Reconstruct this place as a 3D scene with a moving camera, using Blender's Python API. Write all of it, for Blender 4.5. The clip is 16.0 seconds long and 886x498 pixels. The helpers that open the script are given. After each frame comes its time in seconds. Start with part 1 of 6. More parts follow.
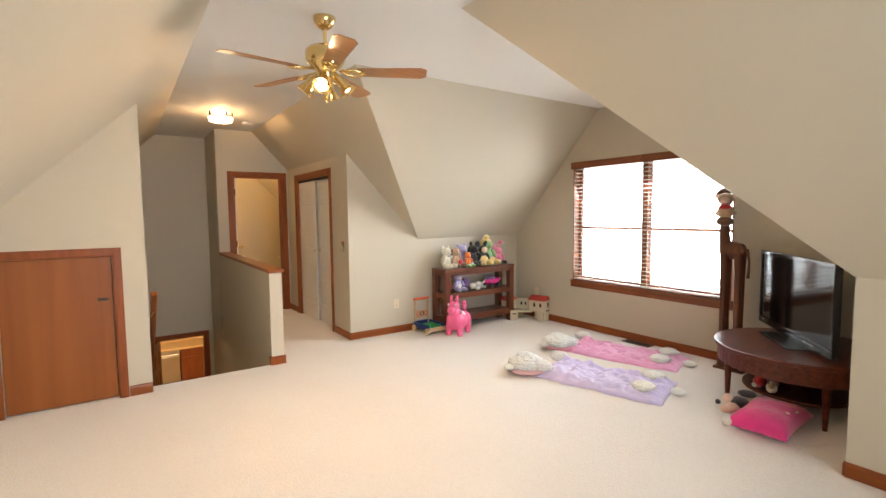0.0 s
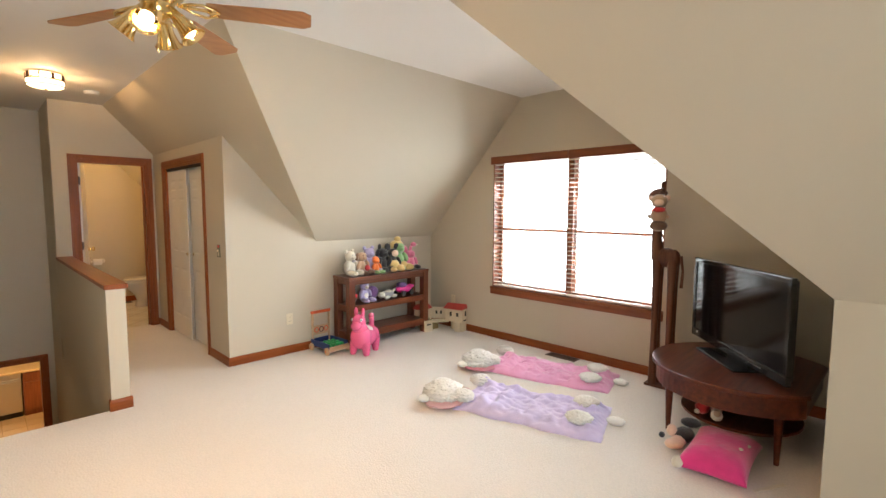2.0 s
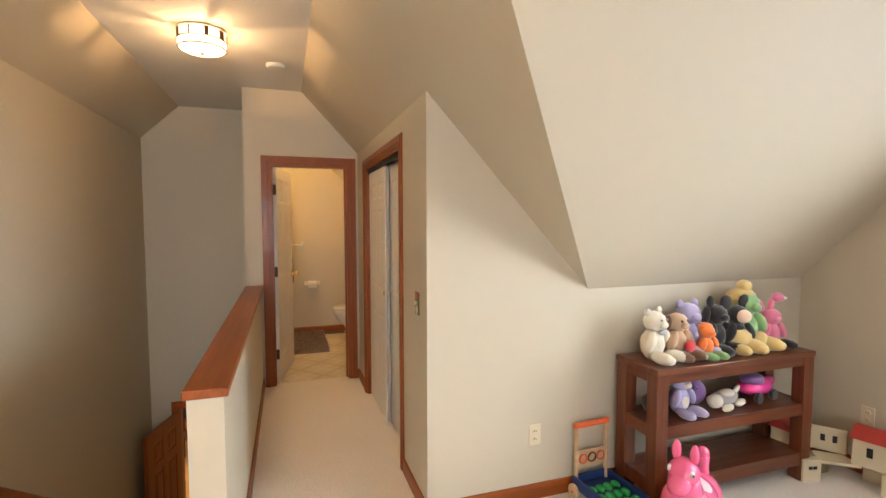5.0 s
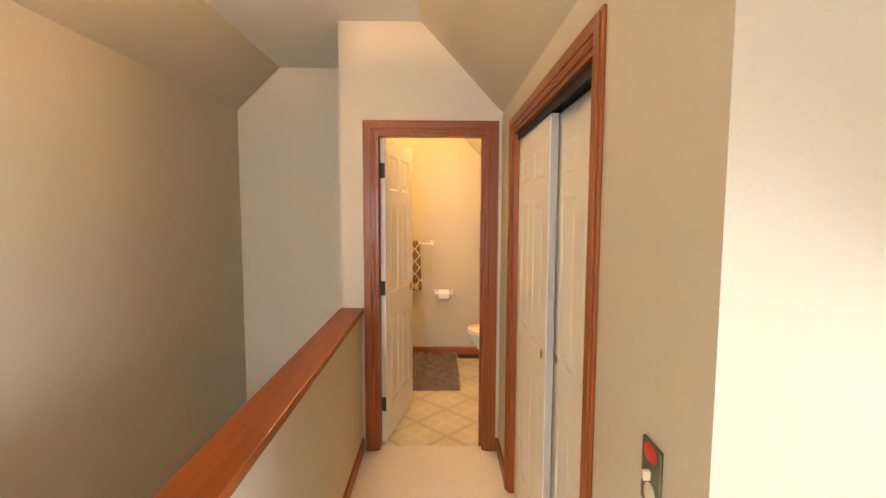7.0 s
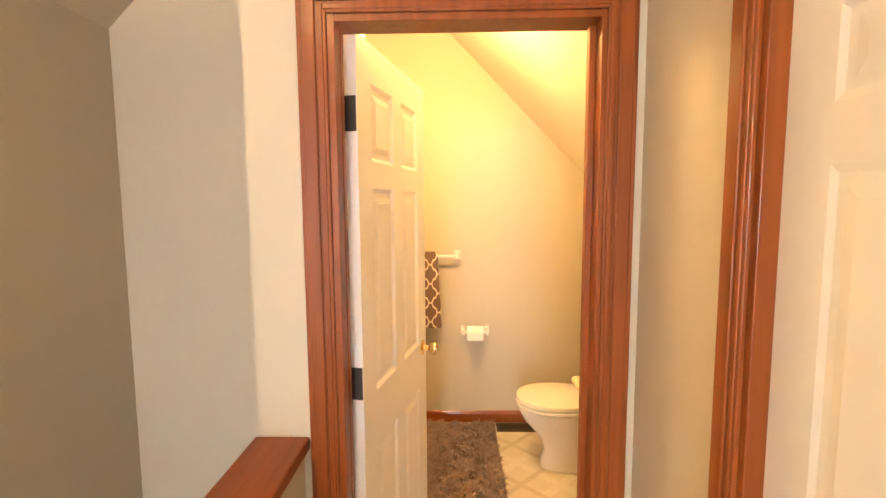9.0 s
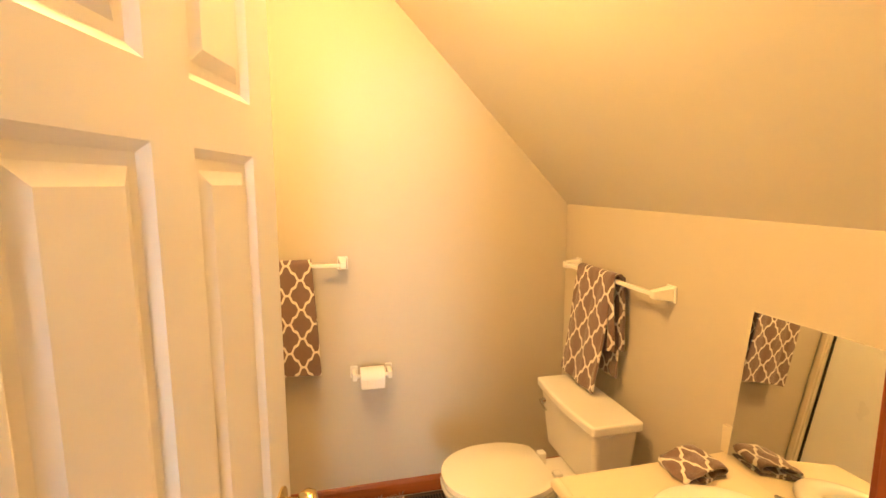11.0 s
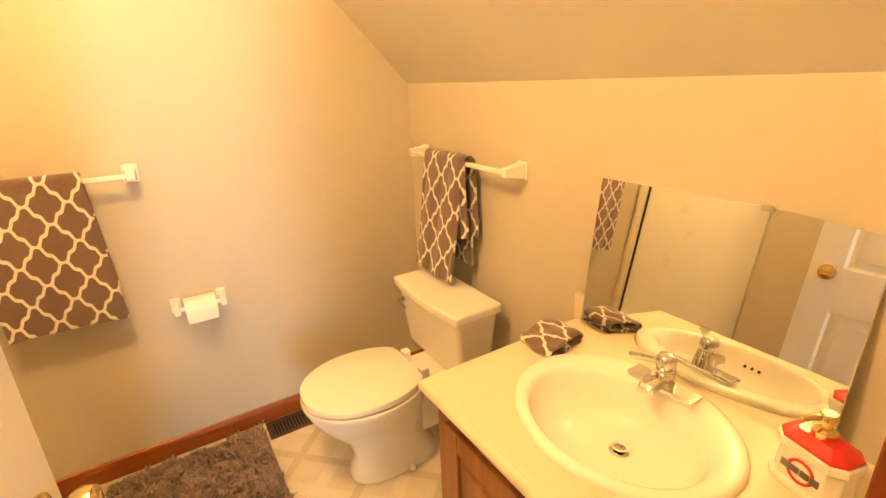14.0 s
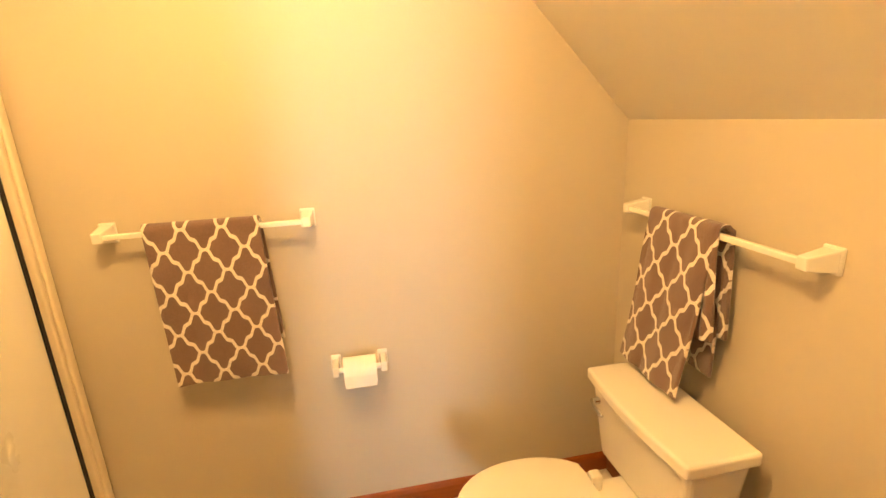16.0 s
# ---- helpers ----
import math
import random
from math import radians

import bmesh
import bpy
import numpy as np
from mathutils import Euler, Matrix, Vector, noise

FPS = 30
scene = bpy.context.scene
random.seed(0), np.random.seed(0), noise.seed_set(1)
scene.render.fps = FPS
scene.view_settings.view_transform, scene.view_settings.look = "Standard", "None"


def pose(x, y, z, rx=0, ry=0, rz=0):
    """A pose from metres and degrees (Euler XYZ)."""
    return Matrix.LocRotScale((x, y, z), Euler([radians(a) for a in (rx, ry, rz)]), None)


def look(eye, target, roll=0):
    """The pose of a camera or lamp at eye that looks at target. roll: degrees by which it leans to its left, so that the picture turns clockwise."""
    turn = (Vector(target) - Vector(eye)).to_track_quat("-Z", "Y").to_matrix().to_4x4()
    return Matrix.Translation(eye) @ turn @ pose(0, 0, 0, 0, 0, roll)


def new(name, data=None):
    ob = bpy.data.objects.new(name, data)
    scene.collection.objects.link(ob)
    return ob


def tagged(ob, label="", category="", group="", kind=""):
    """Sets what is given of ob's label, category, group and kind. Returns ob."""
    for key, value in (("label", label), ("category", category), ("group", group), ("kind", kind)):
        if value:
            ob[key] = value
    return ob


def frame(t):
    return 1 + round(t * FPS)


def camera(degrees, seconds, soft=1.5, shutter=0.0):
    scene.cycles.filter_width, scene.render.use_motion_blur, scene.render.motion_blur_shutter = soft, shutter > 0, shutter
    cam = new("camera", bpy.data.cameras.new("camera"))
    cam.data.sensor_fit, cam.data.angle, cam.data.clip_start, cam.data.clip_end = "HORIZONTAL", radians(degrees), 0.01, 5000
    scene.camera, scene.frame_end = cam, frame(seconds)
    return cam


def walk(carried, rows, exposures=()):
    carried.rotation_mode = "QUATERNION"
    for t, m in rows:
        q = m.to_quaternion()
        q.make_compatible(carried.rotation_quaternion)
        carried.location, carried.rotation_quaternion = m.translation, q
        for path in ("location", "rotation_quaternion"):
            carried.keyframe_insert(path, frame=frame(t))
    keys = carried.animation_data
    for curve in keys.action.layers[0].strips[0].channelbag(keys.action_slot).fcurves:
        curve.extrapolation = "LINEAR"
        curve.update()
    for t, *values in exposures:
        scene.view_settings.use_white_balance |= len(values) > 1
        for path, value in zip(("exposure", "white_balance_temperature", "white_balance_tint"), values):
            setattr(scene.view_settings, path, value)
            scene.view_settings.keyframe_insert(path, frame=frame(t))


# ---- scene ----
cam = camera(86.3, 16.0)
PATH = [
    (0, (0.596, -0.13, 1.461), (1.717, 1.519, 1.312), -0.6),
    (0.5, (0.683, -0.054, 1.48), (1.921, 1.508, 1.32), -0.5),
    (1, (0.804, 0.06, 1.491), (2.13, 1.549, 1.328), -0.2),
    (1.5, (0.963, 0.224, 1.498), (2.344, 1.66, 1.324), -0.1),
    (2, (1.105, 0.453, 1.498), (2.508, 1.867, 1.328), 0.2),
    (2.5, (1.281, 0.771, 1.505), (2.659, 2.211, 1.343), 0.4),
    (3, (1.492, 1.1, 1.506), (2.765, 2.636, 1.363), 0.0),
    (3.5, (1.682, 1.445, 1.525), (2.778, 3.113, 1.398), -0.2),
    (4, (1.812, 1.869, 1.504), (2.751, 3.631, 1.394), 0.2),
    (6.3, (2.37, 3.744, 1.573), (2.569, 5.729, 1.423), -0.3),
    (6.5, (2.38, 3.884, 1.564), (2.514, 5.874, 1.415), 0.0),
    (7, (2.363, 4.33, 1.567), (2.379, 6.323, 1.397), 0.2),
    (7.5, (2.362, 4.759, 1.572), (2.292, 6.749, 1.383), 0.1),
    (8, (2.329, 5.189, 1.567), (2.233, 7.178, 1.375), 0.1),
    (10.3, (2.229, 6.954, 1.565), (2.453, 8.928, 1.336), -0.7),
    (10.5, (2.217, 7.03, 1.572), (2.514, 8.994, 1.332), -0.5),
    (11, (2.251, 7.129, 1.565), (2.705, 9.057, 1.29), -0.1),
    (11.5, (2.27, 7.184, 1.562), (2.884, 9.055, 1.214), 0.2),
    (12, (2.276, 7.223, 1.546), (3.005, 9.035, 1.112), 0.5),
    (12.5, (2.276, 7.275, 1.532), (3.11, 9.015, 1.007), 0.2),
    (13, (2.295, 7.293, 1.51), (3.202, 8.975, 0.92), -0.6),
    (13.5, (2.324, 7.308, 1.493), (3.282, 8.94, 0.847), -1.6),
    (14, (2.352, 7.329, 1.476), (3.334, 8.935, 0.798), -2.2),
    (14.5, (2.387, 7.393, 1.454), (3.351, 9.007, 0.772), -2.5),
    (15, (2.416, 7.495, 1.442), (3.295, 9.165, 0.779), -2.4),
    (15.5, (2.417, 7.638, 1.473), (3.086, 9.415, 0.847), -2.6),
    (16, (2.438, 7.767, 1.502), (2.796, 9.658, 0.958), -2.5),
]
EXPOSURES = [(0.0, -0.4), (2.0, -0.46), (3.0, -0.54), (4.0, -0.6), (6.5, 0.42), (7.0, 0.48), (8.0, 1.12), (10.3, 1.0), (11.0, 0.97), (12.5, 1.02), (14.5, 1.12), (16.0, 1.05)]
walk(cam, [(t, look(eye, target, roll)) for t, eye, target, roll in PATH], EXPOSURES)

# ---- world and large lights ----
world = bpy.data.worlds.new("sky")
scene.world = world
world.use_nodes = True
_wn = world.node_tree
_sky = _wn.nodes.new("ShaderNodeTexSky")
_sky.sky_type, _sky.sun_disc = "NISHITA", False
_sky.sun_elevation, _sky.sun_rotation = radians(48), radians(60)
_wn.links.new(_sky.outputs[0], _wn.nodes["Background"].inputs[0])
_wn.nodes["Background"].inputs[1].default_value = 0.12

sun_data = bpy.data.lights.new("sun", "SUN")
sun_data.energy, sun_data.angle, sun_data.color = 1.0, radians(12), (1.0, 0.96, 0.9)
sun_lamp = new("sun", sun_data)
sun_lamp.matrix_world = look((30, 10, 40), (4, 3, 0))


def area_lamp(name, eye, target, w, h, watts, colour, spread=180):
    d = bpy.data.lights.new(name, "AREA")
    d.shape, d.size, d.size_y, d.energy, d.color = "RECTANGLE", w, h, watts, colour
    d.spread = radians(spread)
    ob = new(name, d)
    ob.matrix_world = look(eye, target)
    return ob


def spot_lamp(name, place, target, watts, colour, degrees, radius=0.03):
    d = bpy.data.lights.new(name, "SPOT")
    d.energy, d.color, d.shadow_soft_size, d.spot_size, d.spot_blend = watts, colour, radius, radians(degrees), 0.6
    ob = new(name, d)
    ob.matrix_world = look(place, target)
    return ob


def bulb_lamp(name, place, watts, colour, radius=0.03):
    d = bpy.data.lights.new(name, "POINT")
    d.energy, d.color, d.shadow_soft_size = watts, colour, radius
    ob = new(name, d)
    ob.location = place
    return ob


DAY = (0.84, 0.93, 1.0)
WARM = (1.0, 0.60, 0.28)
BATHWARM = (1.0, 0.58, 0.195)
area_lamp("window_daylight", (5.62, 2.965, 1.36), (0.6, 2.965, -1.6), 1.9, 1.5, 148, DAY, 150)
area_lamp("back_window_daylight", (1.5, -2.1, 1.4), (1.8, 8, 0.3), 1.9, 1.5, 82, DAY, 115)

# ---- materials ----


def nodes_of(name):
    m = bpy.data.materials.new(name)
    m.use_nodes = True
    nt = m.node_tree
    return m, nt, nt.nodes["Principled BSDF"]


def ramp_mix(nt, fac, a, b):
    mx = nt.nodes.new("ShaderNodeMix")
    mx.data_type = "RGBA"
    mx.inputs["A"].default_value, mx.inputs["B"].default_value = (*a, 1), (*b, 1)
    nt.links.new(fac, mx.inputs["Factor"])
    return mx


def paint(name, colour, rough=0.6, vary=0.08, scale=3.0, bump=0.05, fine=180.0, metal=0.0, coat=0.0, random_amount=0.0, trans=0.0):
    """A painted or plain surface: slow blotches, fine grain and relief."""
    m, nt, p = nodes_of(name)
    co = nt.nodes.new("ShaderNodeTexCoord")
    n1, n2 = nt.nodes.new("ShaderNodeTexNoise"), nt.nodes.new("ShaderNodeTexNoise")
    n1.inputs["Scale"].default_value, n2.inputs["Scale"].default_value = scale, fine
    n1.inputs["Detail"].default_value, n2.inputs["Detail"].default_value = 4, 2
    for n in (n1, n2):
        nt.links.new(co.outputs["Object"], n.inputs["Vector"])
    mx = ramp_mix(nt, n1.outputs[0], [c * (1 - vary) for c in colour], [min(1, c * (1 + vary)) for c in colour])
    out = mx.outputs["Result"]
    if random_amount:
        info, hsv = nt.nodes.new("ShaderNodeObjectInfo"), nt.nodes.new("ShaderNodeHueSaturation")
        mr = nt.nodes.new("ShaderNodeMapRange")
        mr.inputs["To Min"].default_value, mr.inputs["To Max"].default_value = 1 - random_amount, 1 + random_amount
        nt.links.new(info.outputs["Random"], mr.inputs["Value"])
        nt.links.new(mr.outputs[0], hsv.inputs["Value"])
        nt.links.new(out, hsv.inputs["Color"])
        out = hsv.outputs[0]
    nt.links.new(out, p.inputs["Base Color"])
    rr = nt.nodes.new("ShaderNodeMapRange")
    rr.inputs["To Min"].default_value, rr.inputs["To Max"].default_value = max(0.02, rough - 0.08), min(1, rough + 0.08)
    nt.links.new(n1.outputs[0], rr.inputs["Value"])
    nt.links.new(rr.outputs[0], p.inputs["Roughness"])
    p.inputs["Metallic"].default_value = metal
    p.inputs["Coat Weight"].default_value = coat
    p.inputs["Transmission Weight"].default_value = trans
    if bump:
        b = nt.nodes.new("ShaderNodeBump")
        b.inputs["Strength"].default_value, b.inputs["Distance"].default_value = bump, 0.004
        nt.links.new(n2.outputs[0], b.inputs["Height"])
        nt.links.new(b.outputs[0], p.inputs["Normal"])
    return m


def wood(name, dark, light, rough=0.35, along="x", coat=0.2, scale=1.0, vary=0.0):
    """Stained wood with grain along one axis of the object."""
    m, nt, p = nodes_of(name)
    co, mp = nt.nodes.new("ShaderNodeTexCoord"), nt.nodes.new("ShaderNodeMapping")
    s = {"x": (1.2, 22, 22), "y": (22, 1.2, 22), "z": (22, 22, 1.2)}[along]
    mp.inputs["Scale"].default_value = [v * scale for v in s]
    nt.links.new(co.outputs["Object"], mp.inputs["Vector"])
    n1, n2 = nt.nodes.new("ShaderNodeTexNoise"), nt.nodes.new("ShaderNodeTexNoise")
    n1.inputs["Scale"].default_value, n1.inputs["Detail"].default_value, n1.inputs["Distortion"].default_value = 1.6, 6, 0.6
    n2.inputs["Scale"].default_value, n2.inputs["Detail"].default_value = 0.35, 2
    for n in (n1, n2):
        nt.links.new(mp.outputs[0], n.inputs["Vector"])
    mr = nt.nodes.new("ShaderNodeMapRange")
    mr.inputs["From Min"].default_value, mr.inputs["From Max"].default_value = 0.3, 0.7
    nt.links.new(n1.outputs[0], mr.inputs["Value"])
    mx = ramp_mix(nt, mr.outputs[0], dark, light)
    out = mx.outputs["Result"]
    hsv = nt.nodes.new("ShaderNodeHueSaturation")
    m2 = nt.nodes.new("ShaderNodeMapRange")
    m2.inputs["To Min"].default_value, m2.inputs["To Max"].default_value = 0.82, 1.18
    nt.links.new(n2.outputs[0], m2.inputs["Value"])
    nt.links.new(m2.outputs[0], hsv.inputs["Value"])
    nt.links.new(out, hsv.inputs["Color"])
    nt.links.new(hsv.outputs[0], p.inputs["Base Color"])
    p.inputs["Roughness"].default_value, p.inputs["Coat Weight"].default_value = rough, coat
    p.inputs["Specular IOR Level"].default_value = 0.32
    b = nt.nodes.new("ShaderNodeBump")
    b.inputs["Strength"].default_value, b.inputs["Distance"].default_value = 0.12, 0.002
    nt.links.new(n1.outputs[0], b.inputs["Height"])
    nt.links.new(b.outputs[0], p.inputs["Normal"])
    return m


def carpet_material():
    m, nt, p = nodes_of("cream_loop_carpet")
    co = nt.nodes.new("ShaderNodeTexCoord")
    v, n1, n2 = nt.nodes.new("ShaderNodeTexVoronoi"), nt.nodes.new("ShaderNodeTexNoise"), nt.nodes.new("ShaderNodeTexNoise")
    v.inputs["Scale"].default_value, n1.inputs["Scale"].default_value, n2.inputs["Scale"].default_value = 95, 1.1, 60
    for n in (v, n1, n2):
        nt.links.new(co.outputs["Object"], n.inputs["Vector"])
    mx = ramp_mix(nt, n1.outputs[0], (0.74, 0.675, 0.61), (0.84, 0.78, 0.715))
    mr = nt.nodes.new("ShaderNodeMapRange")
    mr.inputs["From Max"].default_value, mr.inputs["To Min"].default_value, mr.inputs["To Max"].default_value = 0.8, 1.02, 0.93
    nt.links.new(v.outputs["Distance"], mr.inputs["Value"])
    hsv = nt.nodes.new("ShaderNodeHueSaturation")
    nt.links.new(mr.outputs[0], hsv.inputs["Value"])
    nt.links.new(mx.outputs["Result"], hsv.inputs["Color"])
    nt.links.new(hsv.outputs[0], p.inputs["Base Color"])
    p.inputs["Roughness"].default_value = 0.95
    p.inputs["Sheen Weight"].default_value = 0.3
    b = nt.nodes.new("ShaderNodeBump")
    b.inputs["Strength"].default_value, b.inputs["Distance"].default_value, b.invert = 0.32, 0.006, True
    nt.links.new(v.outputs["Distance"], b.inputs["Height"])
    nt.links.new(b.outputs[0], p.inputs["Normal"])
    return m


def glow(name, colour, strength):
    m, nt, p = nodes_of(name)
    p.inputs["Base Color"].default_value = (*colour, 1)
    p.inputs["Emission Color"].default_value = (*colour, 1)
    p.inputs["Emission Strength"].default_value = strength
    return m


def glass_material():
    m, nt, p = nodes_of("clear_glass")
    p.inputs["Base Color"].default_value = (0.98, 0.99, 0.98, 1)
    p.inputs["Roughness"].default_value, p.inputs["Transmission Weight"].default_value, p.inputs["IOR"].default_value = 0.0, 1.0, 1.45
    return m


WALL = paint("beige_wall_paint", (0.535, 0.475, 0.37), 0.62, 0.025, 1.3, 0.10, 130)
CEIL = paint("white_ceiling_paint", (0.78, 0.755, 0.71), 0.8, 0.03, 1.5, 0.15, 90)
BCEIL = paint("off_white_bathroom_paint", (0.69, 0.65, 0.56), 0.7, 0.03, 1.5, 0.12, 90)
CARPET = carpet_material()
TRIM_X = wood("stained_oak_trim_x", (0.205, 0.047, 0.008), (0.285, 0.072, 0.012), 0.38, "x", 0.08)
TRIM_Y = wood("stained_oak_trim_y", (0.205, 0.047, 0.008), (0.285, 0.072, 0.012), 0.38, "y", 0.08)
TRIM_Z = wood("stained_oak_trim_z", (0.205, 0.047, 0.008), (0.285, 0.072, 0.012), 0.38, "z", 0.08)
PANEL = wood("orange_birch_veneer", (0.235, 0.064, 0.011), (0.31, 0.092, 0.017), 0.42, "z", 0.1, 0.25)
WHITE = paint("white_satin_paint", (0.78, 0.76, 0.71), 0.38, 0.02, 2.0, 0.04, 60)
GLASS = glass_material()
# black for shade painted in holes and slots, and for parts that are black
DARK = paint("black_shade_and_parts", (0.012, 0.011, 0.010), 0.7)

# ---- mesh helpers ----


def box(bm, lo, hi):
    x0, y0, z0 = lo
    x1, y1, z1 = hi
    vs = [bm.verts.new(c) for c in ((x0, y0, z0), (x1, y0, z0), (x1, y1, z0), (x0, y1, z0), (x0, y0, z1), (x1, y0, z1), (x1, y1, z1), (x0, y1, z1))]
    for f in ((0, 3, 2, 1), (4, 5, 6, 7), (0, 1, 5, 4), (1, 2, 6, 5), (2, 3, 7, 6), (3, 0, 4, 7)):
        bm.faces.new([vs[i] for i in f])
    return vs


def prism(bm, pts, offset):
    """A slab: the polygon pts and its copy moved by offset."""
    off = Vector(offset)
    a = [bm.verts.new(p) for p in pts]
    b = [bm.verts.new(Vector(p) + off) for p in pts]
    n = len(a)
    bm.faces.new(a)
    bm.faces.new(b[::-1])
    for i in range(n):
        bm.faces.new((a[i], b[i], b[(i + 1) % n], a[(i + 1) % n]))


def lathe(bm, profile, steps=24, m=None, caps=True):
    """Turns a profile of (radius, height) round z, then moves it by m."""
    m = m or Matrix.Identity(4)
    rings = []
    for r, h in profile:
        rings.append([bm.verts.new(m @ Vector((r * math.cos(2 * math.pi * i / steps), r * math.sin(2 * math.pi * i / steps), h))) for i in range(steps)])
    for a, b in zip(rings, rings[1:]):
        for i in range(steps):
            j = (i + 1) % steps
            bm.faces.new((a[i], a[j], b[j], b[i]))
    if caps:
        bm.faces.new(rings[0][::-1])
        bm.faces.new(rings[-1])


def tube(bm, pts, radii, steps=10, caps=True):
    """A round bar along points; radii one number or one per point."""
    pts = [Vector(p) for p in pts]
    if not isinstance(radii, (list, tuple)):
        radii = [radii] * len(pts)
    rings, side = [], None
    for i, p in enumerate(pts):
        d = (pts[min(i + 1, len(pts) - 1)] - pts[max(i - 1, 0)]).normalized()
        if side is None:
            side = d.orthogonal().normalized()
        side = (side - d * side.dot(d)).normalized()
        up = d.cross(side)
        rings.append([bm.verts.new(p + radii[i] * (math.cos(2 * math.pi * k / steps) * side + math.sin(2 * math.pi * k / steps) * up)) for k in range(steps)])
    for a, b in zip(rings, rings[1:]):
        for i in range(steps):
            j = (i + 1) % steps
            bm.faces.new((a[i], a[j], b[j], b[i]))
    if caps:
        bm.faces.new(rings[0][::-1])
        bm.faces.new(rings[-1])


def ball(bm, centre, size, seg=18, rings=12, m=None, lump=0.0, freq=6.0):
    """An ellipsoid, with lumps if wanted."""
    sx, sy, sz = size if isinstance(size, (list, tuple)) else (size,) * 3
    rot = (m or Matrix.Identity(4)).to_3x3()
    made = bmesh.ops.create_uvsphere(bm, u_segments=seg, v_segments=rings, radius=1.0)["verts"]
    for v in made:
        k = 1.0 + (lump * noise.noise(v.co * freq + Vector(centre)) if lump else 0.0)
        v.co = rot @ Vector((v.co.x * sx * k, v.co.y * sy * k, v.co.z * sz * k)) + Vector(centre)
    return made


def mesh_object(name, bm, material, smooth=None, bevel=0.0, segments=2):
    bmesh.ops.recalc_face_normals(bm, faces=bm.faces)
    me = bpy.data.meshes.new(name)
    bm.to_mesh(me)
    bm.free()
    for mt in material if isinstance(material, (list, tuple)) else (material,):
        me.materials.append(mt)
    ob = new(name, me)
    if smooth is not None:
        me.shade_smooth() if smooth >= 180 else me.set_sharp_from_angle(angle=radians(smooth))
    if bevel:
        b = ob.modifiers.new("bevel", "BEVEL")
        b.width, b.segments, b.limit_method, b.angle_limit = bevel, segments, "ANGLE", radians(40)
    return ob


def part(name, bm, material, parent, label="", smooth=None, bevel=0.0, segments=2):
    ob = mesh_object(name, bm, material, smooth, bevel, segments)
    ob.parent = parent
    return tagged(ob, label) if label else ob


def thing(name, m, label, category, group="", kind=""):
    """An empty at the base of a thing, to hold its parts."""
    ob = new(name)
    ob.empty_display_size = 0.1
    ob.matrix_world = m if isinstance(m, Matrix) else pose(*m)
    return tagged(ob, label, category, group, kind)


def solid(name, bm, material, label, category="", kind="structure", group="", smooth=None, bevel=0.0):
    return tagged(mesh_object(name, bm, material, smooth, bevel), label, category, group, kind)


def boxes(*pairs):
    bm = bmesh.new()
    for lo, hi in pairs:
        box(bm, lo, hi)
    return bm


def slab(pts, offset):
    bm = bmesh.new()
    prism(bm, pts, offset)
    return bm


# ---- the shell ----
CZ = 2.69                      # flat ceiling
XL, XR, XRS, XB = 1.08, 2.25, 2.35, 2.24  # edges of the flat ceiling: west, east, south of the dormer, bathroom
KL, KR, KD, KS = 0.97, 1.075, 1.088, 1.039  # pitches: west roof, east roof, dormer
KRS, KB = 1.085, 1.042         # pitches: east roof south of the dormer, bathroom
Y0, Y1 = 2.23, 3.55            # edges of the dormer's flat ceiling
YS, YN = 0.70, 4.97            # dormer side walls
XW = 5.36                      # window wall
YB = -1.6                      # back wall
XK = -0.5                      # west knee wall
YT, XS, YE = 4.43, 0.73, 8.24  # access wall, stairwell wall, stairwell end
XC = 2.75                      # closet wall
YD = 7.285                     # bathroom wall
XM, YF, XH = 3.42, 9.33, 1.50  # bathroom: mirror wall, far wall, shower front
LOW = -2.47                    # lower floor


def zr(x):
    return CZ - KR * (x - XR)


def zrs(x):
    return CZ - KRS * (x - XRS)


def zb(x):
    return CZ - KB * (x - XB)


def zl(x):
    return CZ - KL * (XL - x)


ZD = CZ - KD * (YN - Y1)
ZS = CZ - KS * (Y0 - YS)
XV = XR + (CZ - ZD) / KR
XKR = XRS + (CZ - ZS) / KRS

solid("floor_main", boxes(((XK - 0.1, YB - 0.1, -0.25), (XW + 0.1, 4.58, 0)), ((1.765, 4.58, -0.249), (XC + 0.7, YD + 0.06, 0)), ((XC + 0.7, 4.58, -0.25), (XW + 0.1, YN + 0.1, 0)), ((XK - 0.1, 4.58, -0.25), (XS, 4.7, 0))), CARPET, "cream loop-pile carpet over the whole upper floor", "carpet floor")

solid("ceiling", slab([(XL, YB, CZ), (XRS, YB, CZ), (XRS, Y0, CZ), (XW, Y0, CZ), (XW, Y1, CZ), (XR, Y1, CZ), (XR, YD + 0.1, CZ), (1.75, YD + 0.1, CZ), (1.75, YE, CZ), (XL, YE, CZ)], (0, 0, 0.1)), CEIL, "flat white painted drywall ceiling", "ceiling")
solid("ceiling_slope_north", slab([(XR, Y1, CZ), (XV, YN, ZD), (XC, YN, zr(XC)), (XC, YD, zr(XC)), (XR, YD, CZ)], (0.07, 0, 0.07)), WALL, "sloped beige drywall ceiling above the closet", "sloped ceiling")
solid("ceiling_slope_south", slab([(XRS, Y0, CZ), (XKR, YS, ZS), (XKR, YB, ZS), (XRS, YB, CZ)], (0.07, 0, 0.07)), WALL, "sloped beige drywall ceiling over the knee wall", "sloped ceiling")
